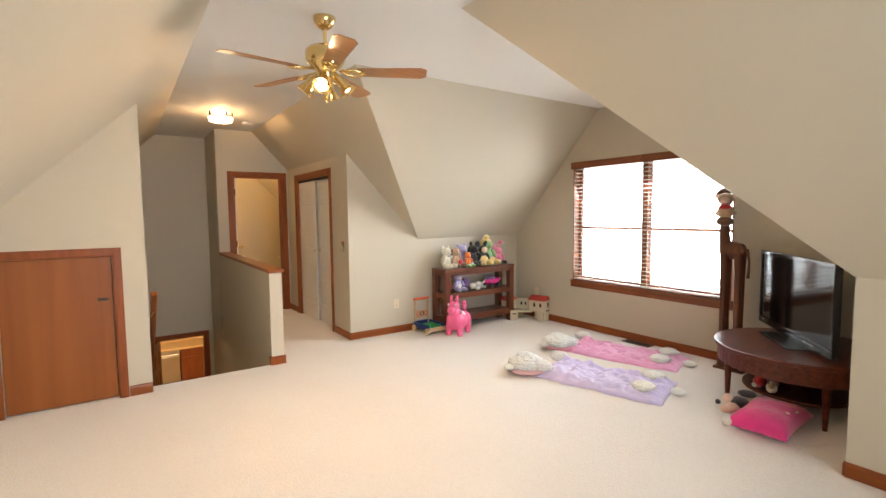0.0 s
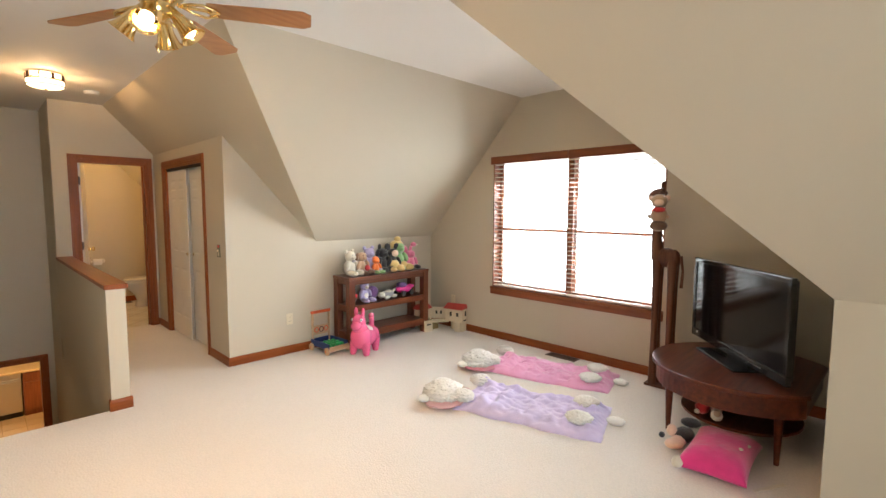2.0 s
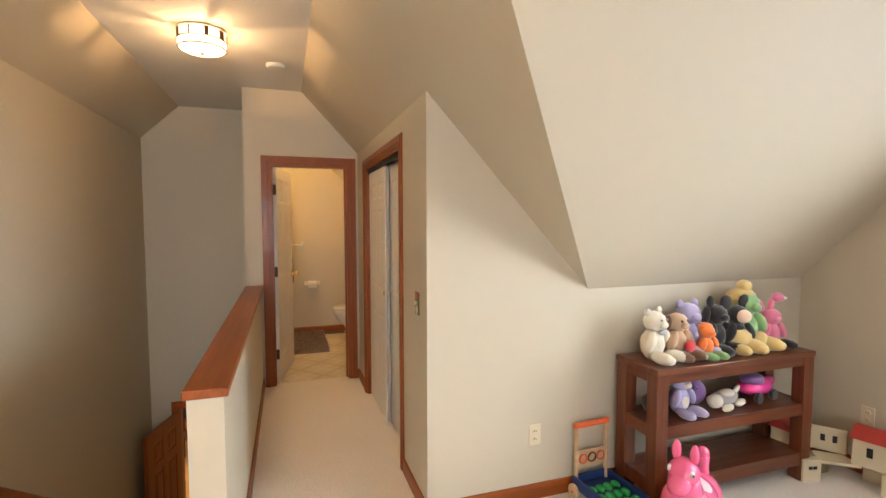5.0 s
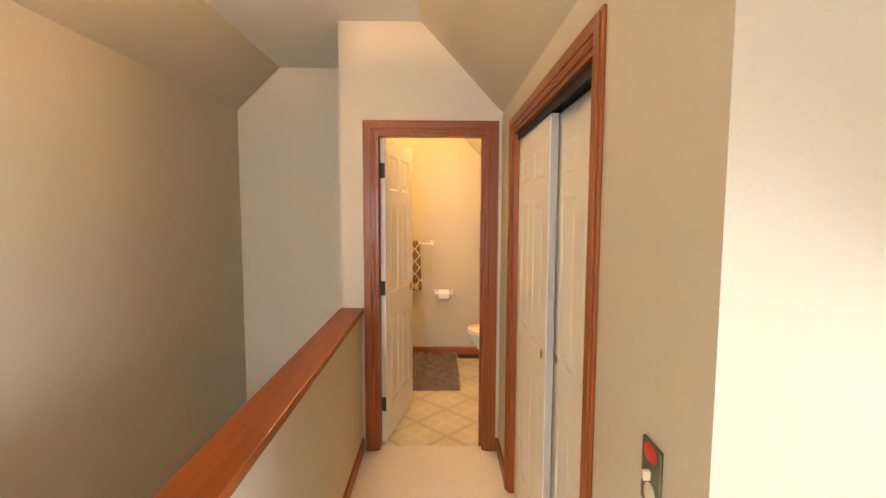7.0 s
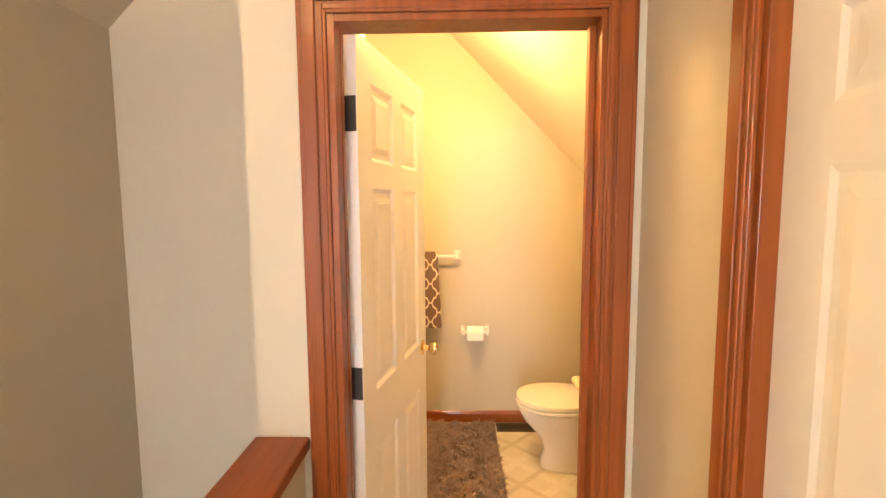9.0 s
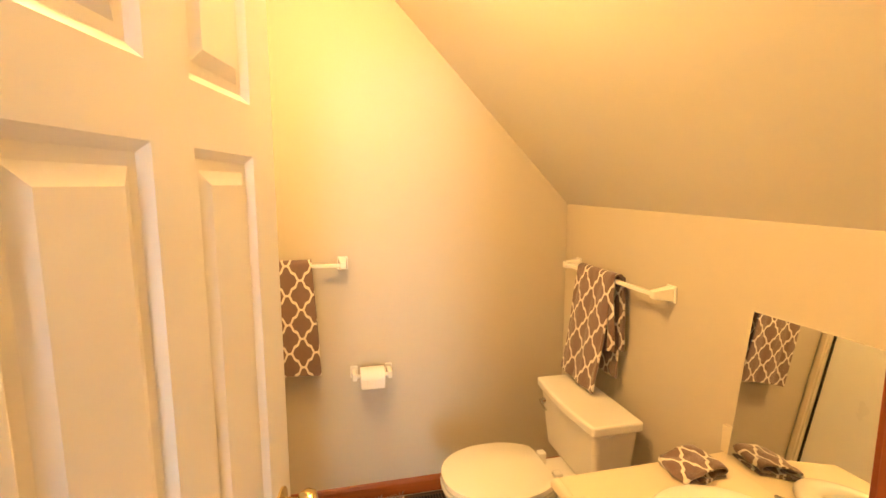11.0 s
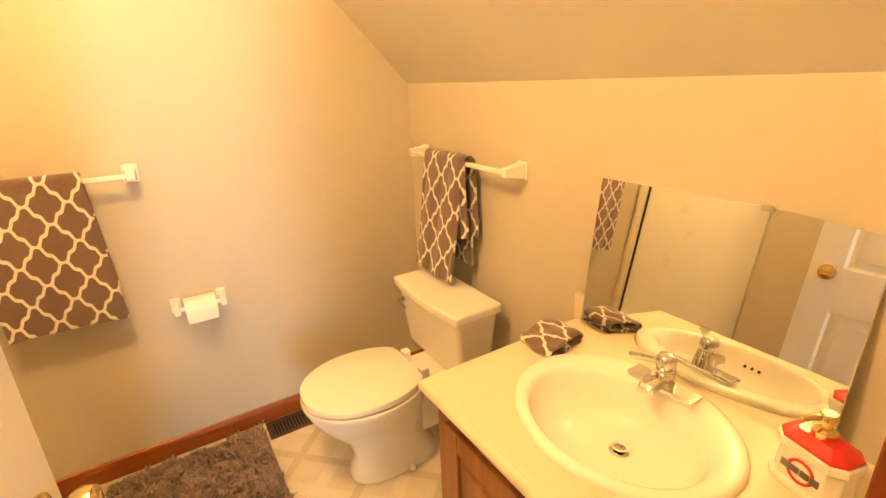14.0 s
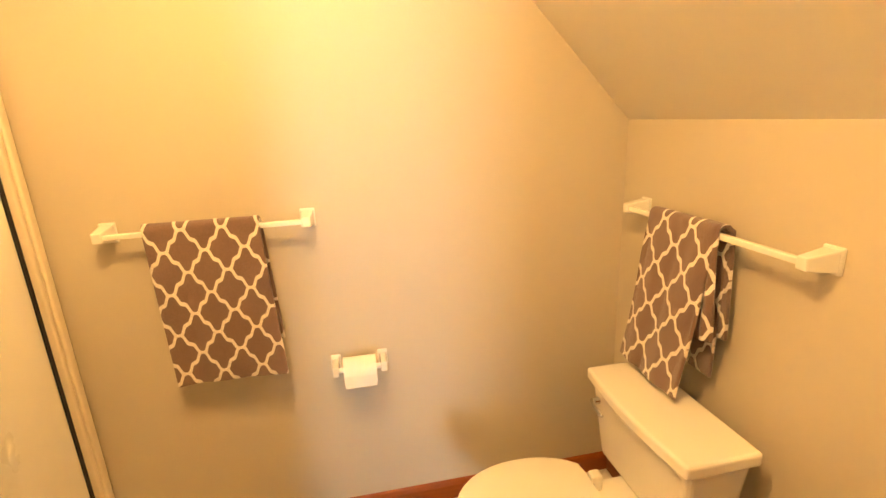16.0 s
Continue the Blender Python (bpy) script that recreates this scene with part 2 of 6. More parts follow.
solid("ceiling_dormer_north", slab([(XR, Y1, CZ), (XV, YN, ZD), (XW, YN, ZD), (XW, Y1, CZ)], (0, 0.07, 0.07)), WALL, "sloped beige drywall of the window dormer", "sloped ceiling")
solid("ceiling_dormer_south", slab([(XRS, Y0, CZ), (XKR, YS, ZS), (XW, YS, ZS), (XW, Y0, CZ)], (0, -0.07, 0.07)), WALL, "sloped beige drywall of the window dormer", "sloped ceiling")
solid("ceiling_slope_west", slab([(XL, YB, CZ), (XK, YB, zl(XK)), (XK, YT, zl(XK)), (XS, YT, zl(XS)), (XS, YE, zl(XS)), (XL, YE, CZ)], (-0.07, 0, 0.07)), WALL, "sloped beige drywall ceiling over the stairs", "sloped ceiling")

# walls
WY0, WY1, WZ0, WZ1 = 2.01, 3.92, 0.60, 2.05   # window opening
bm = bmesh.new()
T = (0.14, 0, 0)
prism(bm, [(XW, YS - 0.1, -0.25), (XW, YN + 0.1, -0.25), (XW, YN + 0.1, WZ0), (XW, YS - 0.1, WZ0)], T)
prism(bm, [(XW, YS - 0.1, WZ0), (XW, WY0, WZ0), (XW, WY0, WZ1), (XW, Y0 - (CZ - WZ1) / KS, WZ1), (XW, YS - 0.1, ZS - 0.1)], T)
prism(bm, [(XW, WY1, WZ0), (XW, YN + 0.1, WZ0), (XW, YN + 0.1, ZD - 0.1), (XW, Y1 + (CZ - WZ1) / KD, WZ1), (XW, WY1, WZ1)], T)
prism(bm, [(XW, Y0 - (CZ - WZ1) / KS, WZ1), (XW, Y1 + (CZ - WZ1) / KD, WZ1), (XW, Y1, CZ), (XW, Y0, CZ)], T)
solid("wall_east", bm, WALL, "beige painted drywall gable wall around the double window", "wall")
solid("wall_dormer_south", boxes(((XKR, YS - 0.12, 0), (XW, YS, ZS))), WALL, "low beige drywall side wall behind the television", "wall")
solid("wall_knee_east", boxes(((XKR, YB, 0), (XKR + 0.12, YS - 0.12, ZS))), WALL, "low beige drywall knee wall", "wall")
bm = bmesh.new()
prism(bm, [(XC, YN, 0), (XW, YN, 0), (XW, YN, ZD), (XV, YN, ZD), (XC, YN, zr(XC))], (0, 0.12, 0))
solid("wall_north", bm, WALL, "beige painted drywall wall behind the toy shelf", "wall")
BX0, BX1, BZ1 = -0.17, 0.52, 1.155            # access door opening
bm = bmesh.new()
prism(bm, [(XK, YT, 0), (BX0, YT, 0), (BX0, YT, BZ1), (XK, YT, zl(XK))], (0, 0.12, 0))
prism(bm, [(BX1, YT, 0), (XS + 0.02, YT, 0), (XS + 0.02, YT, zl(XS + 0.02)), (BX1, YT, zl(BX1))], (0, 0.12, 0))
prism(bm, [(BX0, YT, BZ1), (BX1, YT, BZ1), (BX1, YT, zl(BX1)), (XK, YT, zl(XK))], (0, 0.12, 0))
solid("wall_access", bm, WALL, "beige painted drywall wall round the attic access door", "wall")
solid("wall_knee_west", boxes(((XK - 0.12, YB, 0), (XK, YT, zl(XK)))), WALL, "low beige drywall knee wall", "wall")
bm = bmesh.new()
BW0, BW1, BWZ0, BWZ1 = 0.6, 2.4, 0.65, 2.05
prism(bm, [(XK, YB, 0), (XKR, YB, 0), (XKR, YB, BWZ0), (XK, YB, BWZ0)], (0, -0.12, 0))
prism(bm, [(XK, YB, BWZ0), (BW0, YB, BWZ0), (BW0, YB, zl(BW0)), (XK, YB, zl(XK))], (0, -0.12, 0))
prism(bm, [(BW1, YB, BWZ0), (XKR, YB, BWZ0), (XKR, YB, ZS), (BW1, YB, zrs(BW1))], (0, -0.12, 0))
prism(bm, [(BW0, YB, BWZ1), (BW1, YB, BWZ1), (BW1, YB, zrs(BW1)), (XRS, YB, CZ), (XL, YB, CZ), (BW0, YB, zl(BW0))], (0, -0.12, 0))
solid("wall_back", bm, WALL, "beige drywall gable wall behind the walker", "wall")
solid("wall_stair_west", boxes(((XS - 0.12, YT + 0.12, LOW), (XS, YE, zl(XS)))), WALL, "tall beige drywall wall beside the stairs", "wall")
KX0, KX1, KZ1 = 0.98, 1.62, -0.44             # doorway at the foot of the stairs
bm = bmesh.new()
prism(bm, [(XS, YE, KZ1), (1.75, YE, KZ1), (1.75, YE, CZ), (XL, YE, CZ), (XS, YE, zl(XS))], (0, 0.12, 0))
box(bm, (XS, YE, LOW), (KX0, YE + 0.12, KZ1))
box(bm, (KX1, YE, LOW), (1.75, YE + 0.12, KZ1))
solid("wall_stair_end", bm, WALL, "beige drywall wall at the foot of the stairs", "wall")
# bathroom wall with the door opening
DX0, DX1, DZ = 1.966, 2.654, 2.03
bm = bmesh.new()
prism(bm, [(1.75, YD, 0), (DX0, YD, 0), (DX0, YD, CZ), (1.75, YD, CZ)], (0, 0.090, 0))
prism(bm, [(DX0, YD, DZ), (DX1, YD, DZ), (DX1, YD, zr(DX1)), (XR, YD, CZ), (DX0, YD, CZ)], (0, 0.090, 0))
prism(bm, [(DX1, YD, 0), (XM, YD, 0), (XM, YD, zb(XM)), (DX1, YD, zr(DX1))], (0, 0.090, 0))
solid("wall_bathroom_south", bm, WALL, "beige drywall wall round the bathroom door", "wall")
solid("wall_stair_east", boxes(((1.75, YD + 0.115, -0.25), (1.86, YE + 0.12, CZ)), ((1.75, 4.56, LOW), (1.87, YE + 0.12, -0.25))), WALL, "beige drywall wall between stairs and bathroom", "wall")
# closet wall with the sliding doors
CY0, CY1, CZT = 5.53, 6.83, 1.97
bm = boxes(((XC, YN + 0.12, 0), (XC + 0.1, CY0, zr(XC))), ((XC, CY1, 0), (XC + 0.1, YD, zr(XC))), ((XC, CY0, CZT), (XC + 0.1, CY1, zr(XC))))
solid("wall_closet", bm, WALL, "beige drywall wall round the sliding closet doors", "wall")
solid("closet_lining", boxes(((XC + 0.6, YN + 0.12, 0), (XC + 0.65, YD, 1.5)), ((XC + 0.1, YN + 0.12, 2.05), (XC + 0.6, YD, 2.1))), WALL, "plain wall that closes the closet behind its doors", "wall")
# half wall by the stairs
solid("wall_half", boxes(((1.75, 4.56, -0.25), (1.87, YD, 0.905))), WALL, "beige drywall half wall beside the stairs", "half wall")
# bathroom shell
def vinyl_material():
    """Sheet vinyl printed with pale interlaced diamonds."""
    m, nt, p = nodes_of("cream_printed_vinyl")
    co, sp = nt.nodes.new("ShaderNodeTexCoord"), nt.nodes.new("ShaderNodeSeparateXYZ")
    nt.links.new(co.outputs["Object"], sp.inputs[0])

    def mth(op, a, b=None):
        n = nt.nodes.new("ShaderNodeMath")
        n.operation = op
        for k, v in enumerate((a, b)):
            if v is None:
                continue
            if isinstance(v, (int, float)):
                n.inputs[k].default_value = v
            else:
                nt.links.new(v, n.inputs[k])
        return n.outputs[0]

    def stripe(v, period, width):
        d = mth("ABSOLUTE", mth("SUBTRACT", mth("FRACT", mth("DIVIDE", v, period)), 0.5))
        return mth("LESS_THAN", d, width)

    u, v = mth("ADD", sp.outputs[0], sp.outputs[1]), mth("SUBTRACT", sp.outputs[0], sp.outputs[1])
    bands = mth("MAXIMUM", stripe(u, 0.44, 0.055), stripe(v, 0.44, 0.055))
    thin = mth("MAXIMUM", stripe(mth("ADD", u, 0.22), 0.44, 0.08), stripe(mth("ADD", v, 0.22), 0.44, 0.08))
    n1 = nt.nodes.new("ShaderNodeTexNoise")
    n1.inputs["Scale"].default_value, n1.inputs["Detail"].default_value = 28, 5
    nt.links.new(co.outputs["Object"], n1.inputs["Vector"])
    base = ramp_mix(nt, n1.outputs[0], (0.60, 0.53, 0.41), (0.68, 0.62, 0.51))
    mx1 = ramp_mix(nt, mth("MULTIPLY", thin, 0.5), (0, 0, 0), (0.74, 0.69, 0.59))
    nt.links.new(base.outputs["Result"], mx1.inputs["A"])
    mx2 = ramp_mix(nt, mth("MULTIPLY", bands, 0.7), (0, 0, 0), (0.50, 0.42, 0.30))
    nt.links.new(mx1.outputs["Result"], mx2.inputs["A"])
    nt.links.new(mx2.outputs["Result"], p.inputs["Base Color"])
    p.inputs["Roughness"].default_value = 0.32
    return m


VINYL = vinyl_material()
solid("floor_bathroom", boxes(((1.86, YD + 0.06, -0.25), (XM + 0.1, YE + 0.12, -0.004)), ((0.7, YE + 0.12, -0.25), (XM + 0.1, YF + 0.1, -0.004))), VINYL, "cream vinyl bathroom floor", "vinyl floor")
solid("wall_bathroom_north", slab([(0.7, YF, 0), (XM, YF, 0), (XM, YF, zb(XM)), (XB, YF, CZ), (0.7, YF, CZ)], (0, 0.12, 0)), WALL, "beige drywall wall behind toilet and towel", "wall")
solid("wall_bathroom_east", boxes(((XM, YD, 0), (XM + 0.12, YF, zb(XM)))), WALL, "low beige drywall wall behind toilet and mirror", "wall")
solid("ceiling_bathroom_slope", slab([(XB, YD + 0.09, CZ), (XM, YD + 0.09, zb(XM)), (XM, YF, zb(XM)), (XB, YF, CZ)], (0.07, 0, 0.07)), BCEIL, "sloped off-white bathroom ceiling", "sloped ceiling")
solid("ceiling_bathroom", boxes(((0.8, YE + 0.12, CZ), (XB, YF, CZ + 0.1)), ((1.86, YD + 0.115, CZ), (XB, YE + 0.12, CZ + 0.1))), CEIL, "flat white bathroom ceiling", "ceiling")
solid("wall_bathroom_west", boxes(((0.7, YE + 0.12, 0), (0.8, YF, CZ))), WALL, "plain wall that closes the shower", "wall")

# ---- trim, doors, windows, stairs ----


def casing_profile_y(bm, y, sign, x0, x1, z1, w=0.07, d=0.018, z0=0.0):
    """Door casing on a wall that faces -y (sign -1) or +y: two legs and a mitred head, stepped."""
    for inset, depth in ((0.0, d * 0.6), (0.012, d), (w - 0.022, d * 0.75)):
        a0, a1 = inset, w if inset == 0 else (inset + (0.036 if inset < 0.02 else 0.014))
        ya, yb = sorted((y, y + sign * depth))
        box(bm, (x0 - w + a0, ya, z0), (x0 - w + a1, yb, z1 + w - a0))
        box(bm, (x1 + w - a1, ya, z0), (x1 + w - a0, yb, z1 + w - a0))
        box(bm, (x0 - w + a1, ya, z1 + w - a1), (x1 + w - a1, yb, z1 + w - a0))


def casing_y(name, y, sign, x0, x1, z1, label, w=0.07, z0=0.0):
    bm = bmesh.new()
    casing_profile_y(bm, y, sign, x0, x1, z1, w, 0.018, z0)
    return solid(name, bm, TRIM_Z, label, "door trim", bevel=0.003)


def casing_x(name, x, sign, y0, y1, z1, label, w=0.07):
    bm = bmesh.new()
    casing_profile_y(bm, 0, -1, y0, y1, z1, w)
    for v in bm.verts:
        v.co = Vector((x - sign * v.co.y, v.co.x, v.co.z))
    for v in bm.verts:
        if sign < 0:
            v.co.x = 2 * x - v.co.x if v.co.x > x + 1e-6 else v.co.x
    return solid(name, bm, TRIM_Z, label, "door trim", bevel=0.003)


def baseboard(name, runs, label="stained oak baseboard along the wall"):
    """Runs of ((x, y), (x, y), (nx, ny)): ends and the way the wall faces."""
    bm = bmesh.new()
    for (xa, ya), (xb, yb), (nx, ny) in runs:
        a, b, n = Vector((xa, ya, 0)), Vector((xb, yb, 0)), Vector((nx, ny, 0))
        prof = [(0.0, 0.0), (0.013, 0.0), (0.013, 0.062), (0.009, 0.078), (0.004, 0.083), (0.0, 0.083)]
        ra = [bm.verts.new(a + n * d + Vector((0, 0, h + 0.001))) for d, h in prof]
        rb = [bm.verts.new(b + n * d + Vector((0, 0, h + 0.001))) for d, h in prof]
        for i in range(len(prof)):
            j = (i + 1) % len(prof)
            bm.faces.new((ra[i], ra[j], rb[j], rb[i]))
        bm.faces.new(ra[::-1])
        bm.faces.new(rb)
    alongx = abs(runs[0][2][1]) > 0.5
    return solid(name, bm, TRIM_X if alongx else TRIM_Y, label, "baseboard")


baseboard("baseboard_east", [((XW, YS), (XW, YN), (-1, 0))])
baseboard("baseboard_north", [((XC, YN), (XW, YN), (0, -1))])
baseboard("baseboard_closet", [((XC, YN - 0.013), (XC, CY0 - 0.07), (-1, 0)), ((XC, CY1 + 0.07), (XC, YD), (-1, 0))])
baseboard("baseboard_knee", [((XKR, YB), (XKR, YS), (-1, 0))])
baseboard("baseboard_dormer", [((XKR, YS), (XW, YS), (0, 1))])
baseboard("baseboard_access", [((BX1 + 0.07, YT), (XS + 0.02, YT), (0, -1))])
baseboard("baseboard_half", [((1.87, 4.56), (1.87, YD), (1, 0))])
baseboard("baseboard_half_end", [((1.75, 4.56), (1.883, 4.56), (0, -1))])
baseboard("baseboard_half_stair", [((1.75, 4.547), (1.75, 4.60), (-1, 0))])
baseboard("baseboard_bathdoor", [((DX1 + 0.07, YD), (XC, YD), (0, -1))])
baseboard("baseboard_bath_north", [((XH + 0.06, YF), (XM, YF), (0, -1))], "stained oak baseboard behind the toilet")
baseboard("baseboard_bath_east", [((XM, 8.32), (XM, YF - 0.013), (-1, 0))], "stained oak baseboard behind the toilet")

# cap on the half wall
bm = boxes(((1.738, 4.538, 0.905), (1.888, YD, 0.94)))
solid("half_wall_cap", bm, TRIM_Y, "stained oak cap on the half wall, worn and scratched", "wall cap", bevel=0.006)

# attic access door, flush and closed
casing_y("trim_access_door", YT, -1, BX0, BX1, BZ1, "stained oak casing round the attic access door", 0.065)
acc = thing("door_1", (BX0, YT + 0.02, 0), "closed flush orange-stained birch attic access door", "attic door", kind="structure")
part("door_panel", boxes(((0.004, 0, 0.012), (BX1 - BX0 - 0.004, 0.035, BZ1 - 0.004))), PANEL, acc, bevel=0.003)
bm = bmesh.new()
box(bm, (0.585, -0.012, 0.80), (0.645, 0.0, 0.825))
box(bm, (0.60, -0.02, 0.808), (0.66, -0.012, 0.817))
BRONZE = paint("dark_bronze", (0.10, 0.06, 0.035), 0.4, 0.1, 20, 0.0, 50, 0.8)
part("latch", bm, BRONZE, acc, "small dark bronze latch", bevel=0.002)
solid("access_back", boxes(((BX0 - 0.02, YT + 0.075, 0), (BX1 + 0.02, YT + 0.1, BZ1 + 0.02))), WALL, "plain board that closes the attic access", "wall")

# bathroom door: jamb, casing, open six-panel leaf
casing_y("trim_bathroom_door", YD, -1, DX0, DX1, DZ, "stained oak casing round the bathroom door", 0.075)
bm = boxes(((DX0 - 0.001, YD - 0.002, 0), (DX0 + 0.018, YD + 0.092, DZ)), ((DX1 - 0.012, YD - 0.002, 0), (DX1 + 0.001, YD + 0.092, DZ)), ((DX0 + 0.018, YD - 0.002, DZ - 0.018), (DX1 - 0.012, YD + 0.092, DZ + 0.001)),
           ((DX0 + 0.018, YD + 0.05, 0), (DX0 + 0.021, YD + 0.078, DZ - 0.018)), ((DX1 - 0.028, YD + 0.05, 0), (DX1 - 0.012, YD + 0.078, DZ - 0.018)))
solid("trim_bathroom_jamb", bm, TRIM_Z, "stained oak jamb of the bathroom door", "door jamb", bevel=0.002)


def six_panel(bm, w, h, t, cols=2, stile=0.105, relief=1.0):
    """A moulded six-panel leaf: flat slab with sunk rings and raised fields on both faces. x across, y thickness, z up."""
    mid = 0.09
    pw = (w - 2 * stile - (cols - 1) * mid) / cols
    rows = [(0.22, 0.80), (0.98, 1.60), (1.68, h - 0.11)]
    xs = sorted({0.0, w} | {round(stile + i * (pw + mid) + e * pw, 5) for i in range(cols) for e in (0, 1)})
    zs = sorted({0.0, h} | {z for r in rows for z in r})
    for side in (0, 1):
        y = 0.0 if side == 0 else t
        inward = 1 if side == 0 else -1
        for i, (xa, xb) in enumerate(zip(xs, xs[1:])):
            for j, (za, zb) in enumerate(zip(zs, zs[1:])):
                sunk = i % 2 == 1 and j % 2 == 1
                if not sunk:
                    bm.faces.new([bm.verts.new(c) for c in ((xa, y, za), (xb, y, za), (xb, y, zb), (xa, y, zb))])
                    continue
                loops = []
                for inset, depth in ((0.0, 0.0), (0.012, 0.009), (0.026, 0.009), (0.045, 0.002)):
                    yy = y + inward * depth * relief
                    loops.append([bm.verts.new(c) for c in ((xa + inset, yy, za + inset), (xb - inset, yy, za + inset), (xb - inset, yy, zb - inset), (xa + inset, yy, zb - inset))])
                for a, b in zip(loops, loops[1:]):
                    for k in range(4):
                        bm.faces.new((a[k], a[(k + 1) % 4], b[(k + 1) % 4], b[k]))
                bm.faces.new(loops[-1])
    for (xa, za), (xb, zb) in (((0, 0), (w, 0)), ((w, 0), (w, h)), ((w, h), (0, h)), ((0, h), (0, 0))):
        bm.faces.new([bm.verts.new(c) for c in ((xa, 0, za), (xb, 0, zb), (xb, t, zb), (xa, t, za))])
    bmesh.ops.remove_doubles(bm, verts=bm.verts, dist=1e-5)


BRASS = paint("polished_brass", (0.78, 0.59, 0.28), 0.16, 0.05, 12, 0.0, 60, 1.0)
CHROME = paint("polished_chrome", (0.75, 0.75, 0.74), 0.08, 0.03, 10, 0.0, 60, 1.0)
STEEL = paint("brushed_steel", (0.55, 0.53, 0.50), 0.32, 0.05, 10, 0.02, 200, 1.0)
HINGE = paint("oil_rubbed_hinge", (0.035, 0.026, 0.02), 0.45, 0.15, 30)
bdoor = thing("door_2", (DX0 + 0.050, YD + 0.095, 0.008, 0, 0, 90 - 11.3), "white moulded six-panel bathroom door standing open", "panel door", kind="structure")
bm = bmesh.new()
six_panel(bm, 0.69, 2.015, 0.035, relief=1.1)
part("door_leaf", bm, WHITE, bdoor)
for side in (-1, 1):
    bm = bmesh.new()
    y = -0.0 if side < 0 else 0.035
    lathe(bm, [(0.032, 0), (0.032, 0.004), (0.014, 0.008), (0.012, 0.03), (0.022, 0.036), (0.028, 0.048), (0.025, 0.062), (0.012, 0.068)], 20, Matrix.Translation((0.63, y, 0.955)) @ pose(0, 0, 0, 90 if side < 0 else -90))
    part("door_knob", bm, BRASS, bdoor, "round polished brass knob", smooth=50)
part("latch_plate", boxes(((0.689, 0.006, 0.925), (0.6925, 0.029, 0.985))), BRASS, bdoor, "brass latch plate")
for z in (0.26, 1.04, 1.80):
    bm = boxes(((-0.004, 0.002, z - 0.047), (-0.0003, 0.034, z + 0.047)), ((-0.022, 0.034, z - 0.047), (-0.0003, 0.039, z + 0.047)))
    tube(bm, [(-0.004, 0.038, z - 0.047), (-0.004, 0.038, z + 0.047)], 0.006, 8)
    part("hinge", bm, HINGE, bdoor, "dark bronze butt hinge")

# closet: casing, track, two sliding six-panel doors
bm = bmesh.new()
casing_profile_y(bm, 0, -1, CY0, CY1, CZT, 0.07)
for v in bm.verts:
    v.co = Vector((XC + v.co.y, v.co.x, v.co.z))
solid("trim_closet", bm, TRIM_Z, "stained oak casing round the closet doors", "door trim", bevel=0.003)
bm = boxes(((XC - 0.002, CY0 - 0.001, 0), (XC + 0.102, CY0 + 0.016, CZT)), ((XC - 0.002, CY1 - 0.016, 0), (XC + 0.102, CY1 + 0.001, CZT)), ((XC - 0.002, CY0 + 0.016, CZT - 0.016), (XC + 0.102, CY1 - 0.016, CZT + 0.001)))
solid("trim_closet_jamb", bm, TRIM_Z, "stained oak jamb of the closet opening", "door jamb", bevel=0.002)
solid("closet_track", boxes(((XC + 0.018, CY0 + 0.016, CZT - 0.05), (XC + 0.024, CY1 - 0.016, CZT - 0.016)), ((XC + 0.024, CY0 + 0.016, CZT - 0.024), (XC + 0.09, CY1 - 0.016, CZT - 0.016))), DARK, "dark metal sliding track above the closet doors", "door track")
for i, (ya, yb, dx, lab) in enumerate(((6.14, CY1 - 0.017, 0.03, "white moulded closet door, slid closed"), (CY0 + 0.017, 6.19, 0.072, "white moulded closet door behind its neighbour"))):
    cd = thing("door_%d" % (3 + i), (XC + dx, yb, 0.012, 0, 0, -90), lab, "sliding door", "closet doors", "structure")
    bm = bmesh.new()
    six_panel(bm, yb - ya, CZT - 0.055, 0.032, 2, 0.09, 0.38)
    for v in bm.verts:
        v.co.y = -v.co.y + 0.032
    part("door_leaf", bm, WHITE, cd)
    bm = bmesh.new()
    kx = (yb - ya) - 0.06 if i == 0 else 0.06
    lathe(bm, [(0.02, -0.001), (0.02, 0.003), (0.013, 0.004), (0.010, 0.0015)], 16, Matrix.Translation((kx, 0.0, 0.97)) @ pose(0, 0, 0, 90))
    part("finger_pull", bm, BRASS, cd, "small round brass finger pull", smooth=40)
# unseen board, added so that no sky light leaks past the sliding doors
solid("closet_light_block", boxes(((XC + 0.108, CY0 - 0.06, 0), (XC + 0.13, CY1 + 0.06, CZT + 0.08))), WALL, "unseen board added behind the closet doors to block sky light", "wall")
# added grey strip: paints the shade on the white leaf's edge by the gap
solid("closet_edge_shade", boxes(((XC + 0.034, 6.136, 0.02), (XC + 0.06, 6.139, CZT - 0.05))), paint("grey_edge_shade", (0.42, 0.41, 0.39), 0.5), "added grey strip drawn as shade on the white closet door's edge", "edge strip")

# window: frame, two sashes, sill, valance, blinds
WOODW = wood("reddish_window_wood", (0.16, 0.042, 0.014), (0.28, 0.085, 0.028), 0.35, "y")
WOODZ = wood("reddish_window_wood_upright", (0.16, 0.042, 0.014), (0.28, 0.085, 0.028), 0.35, "z")
win = thing("window_1", (XW, 0, 0), "double wooden window with stained frame, daylight behind", "window", kind="structure")
part("window_sill", boxes(((-0.032, WY0 - 0.02, WZ0 - 0.022), (0.10, WY1 + 0.015, WZ0 + 0.004)), ((-0.018, WY0 - 0.02, WZ0 - 0.085), (-0.0005, WY1 + 0.02, WZ0 - 0.022))), WOODW, win, bevel=0.004)
MID = (WY0 + WY1) / 2
